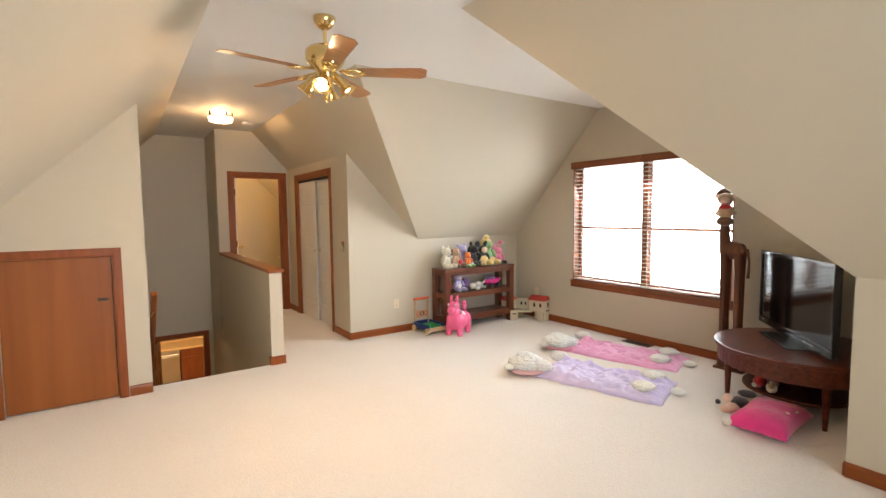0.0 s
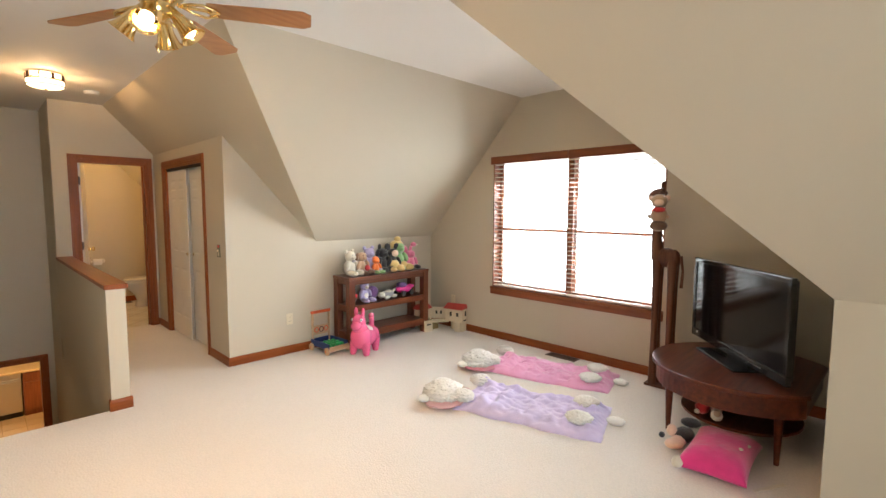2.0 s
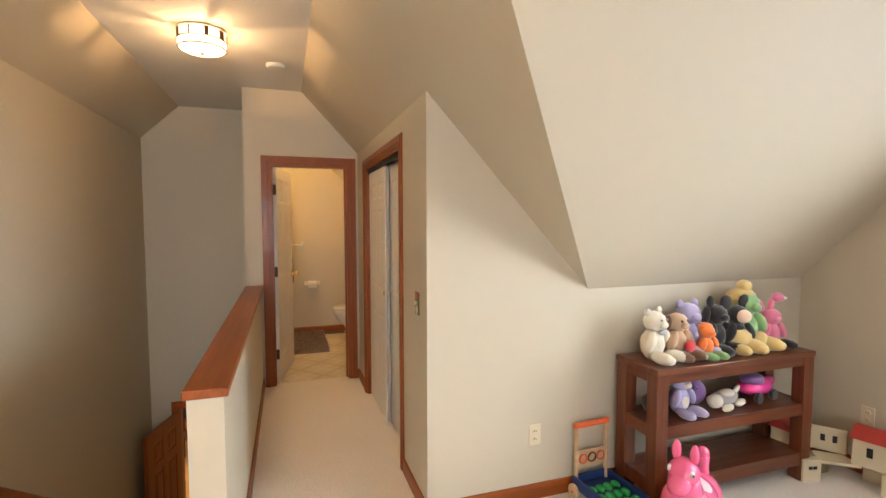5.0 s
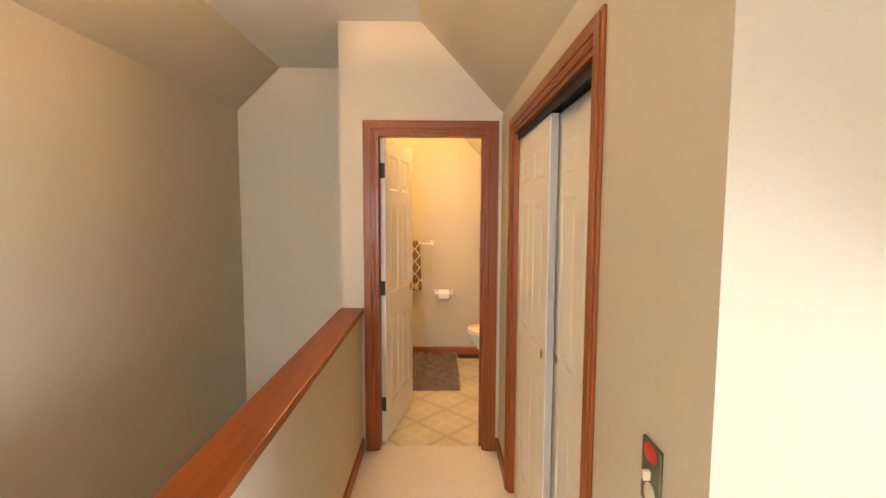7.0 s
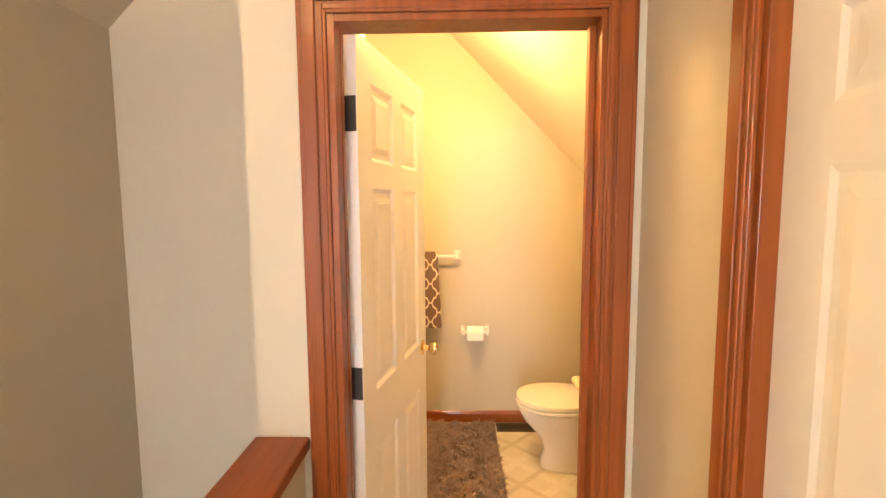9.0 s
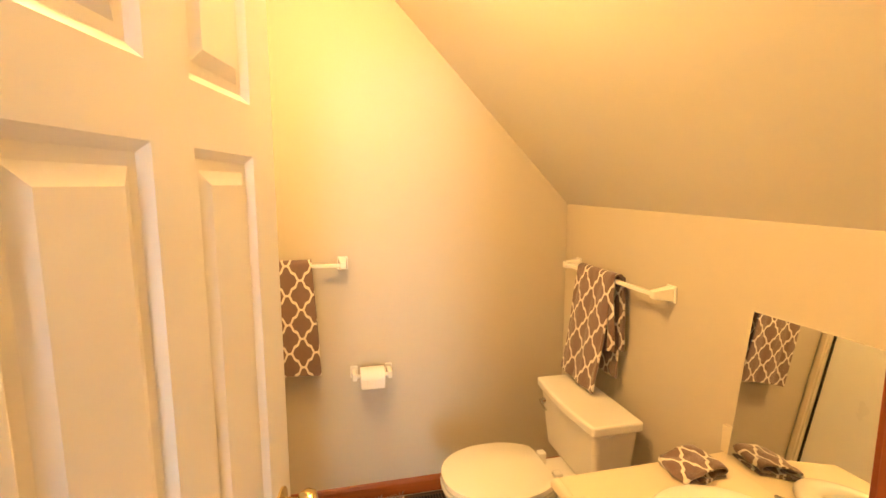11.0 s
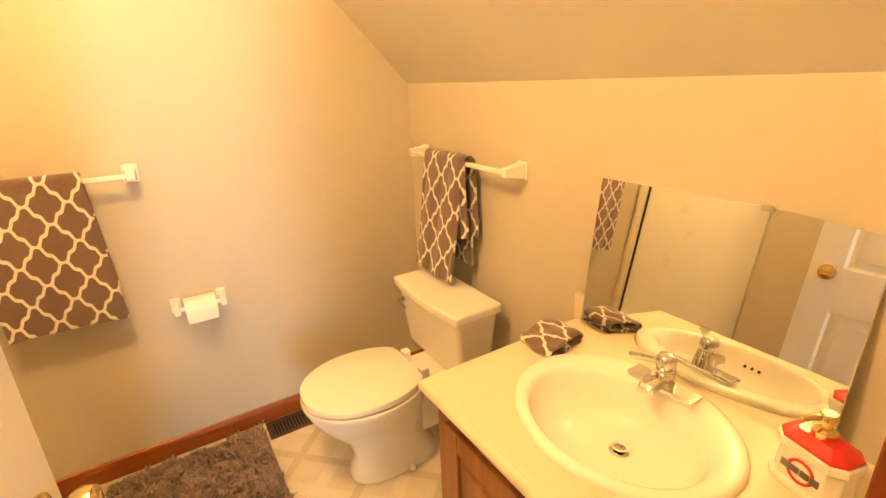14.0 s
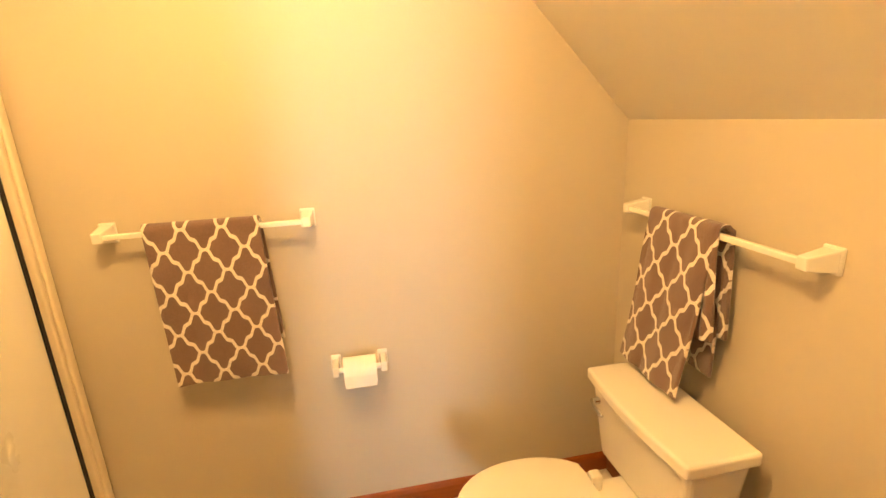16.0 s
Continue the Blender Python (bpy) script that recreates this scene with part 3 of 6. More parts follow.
for ya, yb, sa_, sb_ in ((WY0, MID - 0.035, 0.05, 0.010), (MID + 0.035, WY1, 0.010, 0.05)):
    sash = part("window_frame", boxes(((0.10, ya, WZ0 + 0.004), (0.139, ya + sa_, WZ1)), ((0.10, yb - sb_, WZ0 + 0.004), (0.139, yb, WZ1)), ((0.10, ya + sa_, WZ0 + 0.004), (0.139, yb - sb_, WZ0 + 0.045)), ((0.10, ya + sa_, WZ1 - 0.03), (0.139, yb - sb_, WZ1)), ((0.105, ya + sa_, 1.255), (0.137, yb - sb_, 1.282))), WOODZ, win, bevel=0.003)
    for za, zb in ((WZ0 + 0.045, 1.255), (1.282, WZ1 - 0.03)):
        pane = part("pane", boxes(((0.118, ya + sa_, za), (0.122, yb - sb_, zb))), GLASS, win)
        pane.visible_shadow = False
part("mullion", boxes(((0.058, MID - 0.035, WZ0 + 0.004), (0.139, MID + 0.035, WZ1))), WOODZ, win, bevel=0.003)
part("jamb_lining", boxes(((0.0, WY0 - 0.001, WZ0 + 0.004), (0.0995, WY0 + 0.012, WZ1))), WOODZ, win)
part("jamb_lining", boxes(((0.0, WY1 - 0.012, WZ0 + 0.004), (0.0995, WY1 + 0.001, WZ1))), WOODZ, win)
part("jamb_lining", boxes(((0.0, WY0 + 0.012, WZ1 - 0.004), (0.0995, WY1 - 0.012, WZ1 + 0.001))), WOODZ, win)
SLAT = paint("cream_blind_slat", (0.80, 0.75, 0.68), 0.4, 0.04, 6)
slat_mesh = None
for ya, yb in ((WY0 + 0.014, MID - 0.004), (MID + 0.004, WY1 - 0.014)):
    bl = thing("window_blind", (XW + 0.004, ya, 0), "cream slatted venetian blind, slats open, under a stained valance", "blind", "window blinds")
    w = yb - ya
    bm = boxes(((-0.022, -0.045 if ya < MID - 0.1 else 0, 2.0), (-0.006, w + (0.045 if ya > MID - 0.1 else 0), 2.085)), ((-0.006, 0.004, 2.01), (0.042, w - 0.004, 2.046)))
    part("valance", bm, WOODW, bl, "stained wooden valance", bevel=0.003)
    part("bottom_rail", boxes(((-0.002, 0.003, 0.612), (0.048, w - 0.003, 0.63))), SLAT, bl, bevel=0.004)
    n = 30
    for i in range(n):
        z = 0.66 + (1.995 - 0.66) * i / (n - 1)
        if slat_mesh is None:
            b2 = bmesh.new()
            for s in range(4):
                xa, xb = -0.024 + 0.012 * s, -0.012 + 0.012 * s
                za, zb = -9 * xa * xa, -9 * xb * xb
                vs = [b2.verts.new(c) for c in ((xa, 0.003, za), (xb, 0.003, zb), (xb, w - 0.003, zb), (xa, w - 0.003, za), (xa, 0.003, za + 0.003), (xb, 0.003, zb + 0.003), (xb, w - 0.003, zb + 0.003), (xa, w - 0.003, za + 0.003))]
                for f in ((0, 3, 2, 1), (4, 5, 6, 7), (0, 1, 5, 4), (2, 3, 7, 6)) + (((0, 4, 7, 3),) if s == 0 else ()) + (((1, 2, 6, 5),) if s == 3 else ()):
                    b2.faces.new([vs[k] for k in f])
            bmesh.ops.remove_doubles(b2, verts=b2.verts, dist=1e-5)
            slat_mesh = bpy.data.meshes.new("slat")
            b2.to_mesh(slat_mesh)
            b2.free()
            slat_mesh.materials.append(SLAT)
        so = new("slat", slat_mesh)
        so.parent = bl
        so.matrix_local = pose(0.023, 0, z, 0, 4 + random.uniform(-2, 2), 0)
    for yy in (0.12, w - 0.12):
        bm = bmesh.new()
        tube(bm, [(-0.003, yy, 0.62), (-0.003, yy, 1.99)], 0.0012, 5)
        tube(bm, [(0.049, yy, 0.62), (0.049, yy, 1.99)], 0.0012, 5)
        part("ladder_cord", bm, TRIM_Z, bl)
solid("backdrop_sky", boxes(((9.0, -12, -6), (9.05, 18, 12))), glow("white_overcast_sky", (0.95, 0.98, 1.0), 5.0), "bright overcast sky outside the window", "sky", "structure")

# stairs
RISE, RUN = 0.19, 0.27
STAIRC = CARPET
bm = bmesh.new()
pts = [(XS, 4.58, -0.25), (XS, 4.58, 0.0)]
y, z = 4.60, 0.0
prof = [(4.58, LOW - 0.01), (4.58, -0.012), (4.60, -0.012)]
for i in range(13):
    z -= RISE
    prof.append((y, max(z, LOW)))
    if i < 12:
        y += RUN
        prof.append((y, max(z, LOW)))
prof.append((YE, LOW))
prof.append((YE, LOW - 0.01))
prism(bm, [(XS + 0.001, a, b) for a, b in prof], (1.75 - XS - 0.002, 0, 0))
solid("stairs", bm, STAIRC, "cream carpeted stairs going down to the kitchen", "stairs")
rail = thing("handrail", (XS, 4.66, 0.79), "stained wooden handrail on the stairwell wall", "handrail")
bm = bmesh.new()
tube(bm, [(0.075, 0, 0), (0.075, 3.0, -2.1)], 0.024, 12)
part("rail", bm, TRIM_Y, rail, smooth=60)
for yy in (0.25, 1.5, 2.75):
    bm = bmesh.new()
    tube(bm, [(0.001, yy, -0.7 * yy - 0.07), (0.05, yy, -0.7 * yy - 0.07), (0.075, yy, -0.7 * yy - 0.025)], 0.006, 8)
    lathe(bm, [(0.025, 0), (0.022, 0.006)], 12, Matrix.Translation((0.0, yy, -0.7 * yy - 0.07)) @ pose(0, 0, 0, 0, 90))
    part("bracket", bm, BRASS, rail, "brass rail bracket", smooth=40)

# foot of the stairs and kitchen beyond
casing_y("trim_kitchen_door", YE, -1, KX0, KX1, KZ1, "stained oak casing round the kitchen doorway", 0.065, LOW)
solid("trim_kitchen_jamb", boxes(((KX0 - 0.001, YE - 0.002, LOW), (KX0 + 0.016, YE + 0.122, KZ1)), ((KX1 - 0.016, YE - 0.002, LOW), (KX1 + 0.001, YE + 0.122, KZ1)), ((KX0 + 0.016, YE - 0.002, KZ1 - 0.016), (KX1 - 0.016, YE + 0.122, KZ1 + 0.001))), TRIM_Z, "stained oak jamb of the kitchen doorway", "door jamb")
kdoor = thing("door_5", (KX0 - 0.01, YE - 0.03, LOW + 0.01, 0, 0, -104), "stained oak door open against the stairwell wall", "door", kind="structure")
bm = bmesh.new()
six_panel(bm, 0.64, 2.0, 0.035)
part("door_leaf", bm, TRIM_Z, kdoor)
bm = bmesh.new()
lathe(bm, [(0.03, 0), (0.012, 0.008), (0.012, 0.03), (0.027, 0.045), (0.02, 0.062)], 16, Matrix.Translation((0.58, 0.035, 0.92)) @ pose(0, 0, 0, -90))
part("door_knob", bm, BRASS, kdoor, "brass knob", smooth=50)
KTILE = paint("tan_stone_tile", (0.50, 0.34, 0.17), 0.32, 0.25, 5, 0.08, 40, 0, 0.2, 0.07)
KWALL = paint("warm_kitchen_paint", (0.62, 0.50, 0.30), 0.6, 0.03, 2, 0.05)
solid("floor_lower", boxes(((-1.5, YE, LOW - 0.1), (4.0, 13.0, LOW - 0.006))), paint("tile_grout", (0.40, 0.28, 0.15), 0.8), "tiled lower floor", "tile floor")
solid("wall_kitchen", boxes(((-1.5, 12.9, LOW), (4.0, 13.0, -0.25)), ((-1.6, YE + 0.12, LOW), (-1.5, 13.0, -0.25)), ((4.0, YE + 0.12, LOW), (4.1, 13.0, -0.25)), ((-1.5, YE + 0.12, LOW), (XS, YE + 0.24, -0.25)), ((1.87, YE + 0.12, LOW), (4.0, YE + 0.24, -0.25))), KWALL, "warm beige kitchen walls on the lower floor", "wall")
solid("ceiling_lower", boxes(((-1.5, YE + 0.12, -0.3), (4.0, 13.0, -0.255))), CEIL, "white ceiling of the lower floor", "ceiling")
KWOOD = wood("cherry_cabinet", (0.14, 0.035, 0.012), (0.24, 0.07, 0.022), 0.35, "z")
COUNTER = paint("tan_laminate", (0.62, 0.44, 0.22), 0.3, 0.12, 25, 0.02)
solid("kitchen_counter", boxes(((-0.6, 12.12, LOW + 0.87), (3.2, 12.88, LOW + 0.91)), ((-0.6, 12.86, LOW + 0.91), (3.2, 12.89, LOW + 1.03))), COUNTER, "tan laminate kitchen worktop over the dishwasher", "worktop", "object", bevel=0.005)


def kitchen_unit(x0, x1, label):
    u = thing("kitchen_cabinet", (x0, 12.2, LOW), label, "cabinet", "kitchen base cabinets")
    w = x1 - x0
    part("body", boxes(((0, 0, 0.1), (w, 0.66, 0.868)), ((0, 0.06, -0.004), (w, 0.66, 0.1))), KWOOD, u)
    d = part("door", boxes(((0.02, -0.02, 0.12), (w - 0.02, -0.001, 0.66)), ((0.08, -0.026, 0.18), (w - 0.08, -0.02, 0.60))), KWOOD, u, bevel=0.004)
    part("drawer", boxes(((0.02, -0.02, 0.68), (w - 0.02, -0.001, 0.85))), KWOOD, u, bevel=0.004)
    bm = bmesh.new()
    ball(bm, (w - 0.06, -0.04, 0.6), 0.014, 10, 8)
    part("handle", bm, BRASS, u)


kitchen_unit(-0.6, 0.2, "cherry-stained kitchen base cabinet")
kitchen_unit(0.2, 0.95, "cherry-stained kitchen base cabinet beside the dishwasher")
kitchen_unit(1.59, 2.3, "cherry-stained kitchen base cabinet beside the dishwasher")
dw = thing("dishwasher", (0.97, 12.2, LOW), "stainless steel dishwasher under the kitchen worktop", "dishwasher")
part("body", boxes(((0, 0.02, 0.1), (0.6, 0.6, 0.866)), ((0.01, 0.08, -0.004), (0.59, 0.6, 0.1))), DARK, dw)
part("door", boxes(((0.004, -0.02, 0.12), (0.596, 0.018, 0.76))), STEEL, dw, bevel=0.006)
part("control_panel", boxes(((0.004, -0.022, 0.765), (0.596, 0.018, 0.862))), STEEL, dw, bevel=0.004)
bm = bmesh.new()
tube(bm, [(0.06, -0.02, 0.72), (0.06, -0.055, 0.72), (0.54, -0.055, 0.72), (0.54, -0.02, 0.72)], 0.010, 8)
part("handle", bm, STEEL, dw, smooth=50)
chair = thing("kitchen_chair", (0.62, 11.35, LOW, 0, 0, 20), "dark wooden kitchen chair with a dark jacket over its back", "chair")
CHAIRW = wood("dark_chair_wood", (0.05, 0.016, 0.008), (0.10, 0.035, 0.016), 0.35, "z")
part("seat", boxes(((-0.21, -0.21, 0.43), (0.21, 0.21, 0.46))), CHAIRW, chair, bevel=0.01)
for x in (-0.18, 0.18):
    for y, top in ((-0.18, 0.43), (0.18, 0.95)):
        bm = bmesh.new()
        tube(bm, [(x, y, -0.002), (x, y, 0.44), (x, y + (0.05 if top > 0.5 else 0), top)], [0.016, 0.02, 0.016], 10)
        part("leg", bm, CHAIRW, chair, smooth=50)
part("backrest", boxes(((-0.18, 0.195, 0.80), (0.18, 0.22, 0.92)), ((-0.18, 0.19, 0.60), (0.18, 0.21, 0.66))), CHAIRW, chair, bevel=0.006)
bm = bmesh.new()
ball(bm, (0, 0, 0.0), (0.24, 0.075, 0.21), 26, 16, None, 0.22, 3)
jacket = mesh_object("jacket", bm, paint("black_wool", (0.016, 0.015, 0.016), 0.9, 0.3, 12, 0.4, 150), 180)
jacket.matrix_world = chair.matrix_world @ pose(0, 0.21, 0.80)
tagged(jacket, "black jacket hung over the kitchen chair's back", "jacket")
rack = thing("dish_rack", (0.62, 12.32, LOW + 0.911), "white wire dish rack on the kitchen worktop", "dish rack")
RACKM = paint("white_coated_wire", (0.75, 0.74, 0.70), 0.35)
part("tray", boxes(((-0.02, -0.02, 0.0), (0.36, 0.30, 0.012))), RACKM, rack, bevel=0.004)
for z in (0.04, 0.11):
    bm = bmesh.new()
    tube(bm, [(0, 0, z), (0.34, 0, z), (0.34, 0.28, z), (0, 0.28, z), (0, 0, z)], 0.005, 6)
    part("rail", bm, RACKM, rack)
for i in range(8):
    bm = bmesh.new()
    x = 0.02 + 0.043 * i
    tube(bm, [(x, 0, 0.012), (x, 0, 0.11)], 0.004, 6)
    part("wire", bm, RACKM, rack)
kl = thing("kitchen_ceiling_light", (1.2, 10.6, -0.3), "white dome ceiling light in the kitchen", "ceiling light")
bm = bmesh.new()
lathe(bm, [(0.16, 0), (0.16, -0.02), (0.14, -0.06), (0.08, -0.09), (0.01, -0.1)], 20)
part("shade", bm, glow("kitchen_lamp_glow", (1, 0.8, 0.5), 6), kl, smooth=60)
bulb_lamp("kitchen_bulb", (1.2, 10.6, -0.62), 130, (1.0, 0.68, 0.36), 0.12)

# ---- the attic room: lamps ----
BLADE = wood("oak_fan_blade", (0.30, 0.125, 0.045), (0.42, 0.20, 0.08), 0.35, "x", 0.3)
BULB = glow("lit_bulb", (1.0, 0.80, 0.50), 45)
FX, FY = 1.71, 2.80
fan = thing("ceiling_fan", (FX, FY, CZ), "polished brass ceiling fan with five oak blades, lamps lit", "ceiling fan")
bm = bmesh.new()
lathe(bm, [(0.068, -0.001), (0.070, -0.012), (0.064, -0.035), (0.048, -0.058), (0.024, -0.072)], 28)
part("canopy", bm, BRASS, fan, smooth=40)
bm = bmesh.new()
lathe(bm, [(0.012, -0.06), (0.012, -0.175)], 14)
part("downrod", bm, BRASS, fan, smooth=40)
bm = bmesh.new()
lathe(bm, [(0.02, -0.165), (0.055, -0.172), (0.105, -0.19), (0.122, -0.21), (0.122, -0.26), (0.105, -0.29), (0.075, -0.315), (0.06, -0.33)], 36)
part("motor_housing", bm, BRASS, fan, "polished brass motor housing", smooth=35)
bm = bmesh.new()
lathe(bm, [(0.06, -0.33), (0.062, -0.365), (0.045, -0.39), (0.03, -0.405)], 24)
part("light_fitter", bm, BRASS, fan, smooth=40)
for i in range(5):
    a = radians(-29 + 72 * i)
    m = Matrix.Rotation(a, 4, "Z") @ Matrix.Translation((0, 0, -0.335)) @ Matrix.Rotation(radians(-11), 4, "X")
    bm = bmesh.new()
    outline = [(0.20, -0.052), (0.60, -0.068), (0.635, -0.045), (0.635, 0.045), (0.60, 0.068), (0.20, 0.052)]
    prism(bm, [m @ Vector((x, y, 0)) for x, y in outline], m.to_3x3() @ Vector((0, 0, 0.006)))
    part("blade", bm, BLADE, fan, bevel=0.003)
    bm = bmesh.new()
    for s in (-1, 1):
        tube(bm, [m @ Vector(p) for p in ((0.09, 0, 0.01), (0.14, s * 0.035, 0.0), (0.19, s * 0.045, -0.006), (0.235, s * 0.02, -0.006), (0.20, 0, -0.006))], 0.007, 8)
    tube(bm, [m @ Vector((0.08, 0, 0.01)), m @ Vector((0.25, 0, -0.006))], 0.008, 8)
    part("blade_iron", bm, BRASS, fan, "scrolled brass blade iron", smooth=50)
lamp_places = []
for i in range(4):
    a = radians(-122 + 90 * i)
    m = Matrix.Translation((0, 0, -0.365)) @ Matrix.Rotation(a, 4, "Z") @ Matrix.Translation((0.07, 0, 0)) @ Matrix.Rotation(radians(180 - 38), 4, "Y")
    bm = bmesh.new()
    lathe(bm, [(0.016, -0.03), (0.022, 0.0), (0.028, 0.02), (0.034, 0.06), (0.046, 0.10), (0.058, 0.115), (0.055, 0.115), (0.043, 0.098), (0.031, 0.06), (0.025, 0.022)], 22, m, caps=False)
    part("lamp_shade", bm, BRASS, fan, "flared brass lamp shade", smooth=45)
    bm = bmesh.new()
    ball(bm, m @ Vector((0, 0, 0.082)), 0.027, 14, 10)
    part("bulb", bm, BULB, fan, "lit clear bulb", smooth=180)
    lamp_places.append((fan.matrix_world @ m @ Vector((0, 0, 0.114)), fan.matrix_world @ m @ Vector((0, 0, 1.0))))
bm = bmesh.new()
tube(bm, [(0, 0, -0.405), (0, 0, -0.50)], 0.0018, 5)
lathe(bm, [(0.002, -0.53), (0.009, -0.515), (0.006, -0.50), (0.002, -0.495)], 10)
part("pull_chain", bm, BRASS, fan, smooth=50)
for p, q in lamp_places:
    spot_lamp("fan_lamp", p, q, 36, WARM, 165, 0.026)

dome = thing("flush_ceiling_light", (1.63, 6.03, CZ), "lit flush ceiling light with ribbed glass drum", "ceiling light")
bm = bmesh.new()
lathe(bm, [(0.05, -0.001), (0.138, -0.002), (0.141, -0.010), (0.12, -0.016)], 36)
part("base_plate", bm, WHITE, dome, "white enamel ceiling plate", smooth=40)
bm = bmesh.new()
prof = [(0.128, -0.066), (0.134, -0.068), (0.134, -0.08), (0.130, -0.112), (0.112, -0.124), (0.06, -0.133), (0.012, -0.135)]
lathe(bm, prof, 48, caps=False)
for v in bm.verts:
    a = math.atan2(v.co.y, v.co.x)
    k = 1 + 0.02 * math.cos(24 * a)
    v.co.x *= k
    v.co.y *= k
part("glass_drum", bm, glow("lit_ribbed_glass", (1.0, 0.78, 0.46), 5.0), dome, "glowing ribbed glass drum", smooth=60)
bm = bmesh.new()
for z, r in ((-0.066, 0.137), (-0.112, 0.136)):
    tube(bm, [(r * math.cos(2 * math.pi * k / 40), r * math.sin(2 * math.pi * k / 40), z) for k in range(41)], 0.004, 6, caps=False)
# straps of uneven width, added only to break the bulb's light into rays
for i in range(9):
    a = radians(40 * i + 8)
    c, d, h = math.cos(a), math.sin(a), 0.006 + 0.006 * (i % 3)
    prism(bm, [(0.137 * c - h * d, 0.137 * d + h * c, -0.014), (0.137 * c + h * d, 0.137 * d - h * c, -0.014), (0.137 * c + h * d, 0.137 * d - h * c, -0.066), (0.137 * c - h * d, 0.137 * d + h * c, -0.066)], (0.003 * c, 0.003 * d, 0))
part("bands_and_ray_straps", bm, BRONZE, dome, "thin bronze bands, with straps added to cast rays on the ceiling")
bm = bmesh.new()
lathe(bm, [(0.012, -0.134), (0.014, -0.142), (0.006, -0.134), (0.001, -0.155)], 12)
part("finial", bm, BRONZE, dome, smooth=50)
bulb_lamp("dome_lamp", (1.63, 6.03, CZ - 0.22), 9, WARM, 0.10)
bulb_lamp("dome_bulb", (1.63, 6.03, CZ - 0.046), 24, WARM, 0.010)

smoke = thing("smoke_detector", (2.045, 6.56, CZ), "white round smoke detector on the ceiling", "smoke detector")
bm = bmesh.new()
lathe(bm, [(0.068, -0.001), (0.068, -0.012), (0.062, -0.028), (0.045, -0.036), (0.02, -0.037)], 28)
part("cover", bm, WHITE, smoke, smooth=35)
# black band round the cover, painted shade for the vent gap
bm = bmesh.new()
lathe(bm, [(0.06, -0.0285), (0.0635, -0.024), (0.0635, -0.021), (0.06, -0.021)], 28, caps=False)
part("vent_shade", bm, DARK, smoke)

# ---- plates on the walls ----
IVORY = paint("ivory_plastic", (0.66, 0.58, 0.42), 0.4, 0.02, 4, 0.0)


def outlet(m, label):
    o = thing("wall_outlet", m, label, "outlet", "wall outlets")
    part("plate", boxes(((-0.035, -0.006, -0.057), (0.035, -0.0005, 0.057))), IVORY, o, bevel=0.002)
    for z in (-0.022, 0.022):
        bm = bmesh.new()
        lathe(bm, [(0.017, 0), (0.016, 0.003)], 16, Matrix.Translation((0, -0.006, z)) @ pose(0, 0, 0, 90))
        s = part("socket", bm, IVORY, o)
        # black bars on the socket face stand in for the slots' inner shade
        part("slot_shade", boxes(((-0.007, -0.0098, z - 0.004), (-0.004, -0.0088, z + 0.005)), ((0.004, -0.0098, z - 0.004), (0.007, -0.0088, z + 0.005))), DARK, s)
    return o


outlet((3.36, YN, 0.36), "ivory plastic duplex outlet above the baseboard")
outlet((XW, 4.55, 0.36, 0, 0, -90), "ivory plastic duplex outlet behind the toy house")
outlet((XKR, 0.35, 0.31, 0, 0, -90), "ivory plastic duplex outlet on the knee wall")
sw = thing("light_switch", (XC, 5.14, 1.09, 0, 0, -90), "painted switch plate with a small red and green picture", "light switch")
part("plate", boxes(((-0.036, -0.007, -0.06), (0.036, -0.0005, 0.06))), paint("dark_green_plate", (0.10, 0.11, 0.06), 0.4, 0.5, 40), sw, bevel=0.002)
bm = bmesh.new()
ball(bm, (0.0, -0.008, 0.042), (0.026, 0.003, 0.016), 12, 8)
part("red_motif", bm, paint("red_enamel", (0.55, 0.03, 0.02), 0.35), sw, "red painted motif")
bm = bmesh.new()
ball(bm, (0.004, -0.008, -0.034), (0.022, 0.003, 0.022), 12, 8)
part("pale_motif", bm, paint("pale_enamel", (0.6, 0.55, 0.42), 0.4), sw, "pale painted motif")
part("toggle", boxes(((-0.005, -0.02, -0.008), (0.005, -0.007, 0.010))), IVORY, sw, "small toggle", bevel=0.002)


def register(m, w, d, label, slats, mat):
    """A floor register: frame, slats and a black sheet painted as the duct's shade."""
    r = thing("floor_vent", m, label, "floor vent")
    part("frame", boxes(((0, 0, 0), (w, 0.018, 0.006)), ((0, d - 0.018, 0), (w, d, 0.006)), ((0, 0.018, 0), (0.018, d - 0.018, 0.006)), ((w - 0.018, 0.018, 0), (w, d - 0.018, 0.006))), mat, r, bevel=0.002)
    part("well_shade", boxes(((0.018, 0.018, 0.0005), (w - 0.018, d - 0.018, 0.0015))), DARK, r, "black sheet drawn as the shade in the duct")
    for i in range(slats):
        x = 0.018 + (w - 0.036) * (i + 0.5) / slats
        part("slat", boxes(((x - 0.0025, 0.018, 0.0017), (x + 0.0025, d - 0.018, 0.005))), mat, r)
    return r


VENTM = paint("brown_vent_metal", (0.11, 0.075, 0.05), 0.45, 0.1, 15, 0.0, 60, 0.5)
register((XW - 0.03, 2.76, 0.001, 0, 0, 90), 0.33, 0.12, "brown metal floor register in the carpet", 18, VENTM)

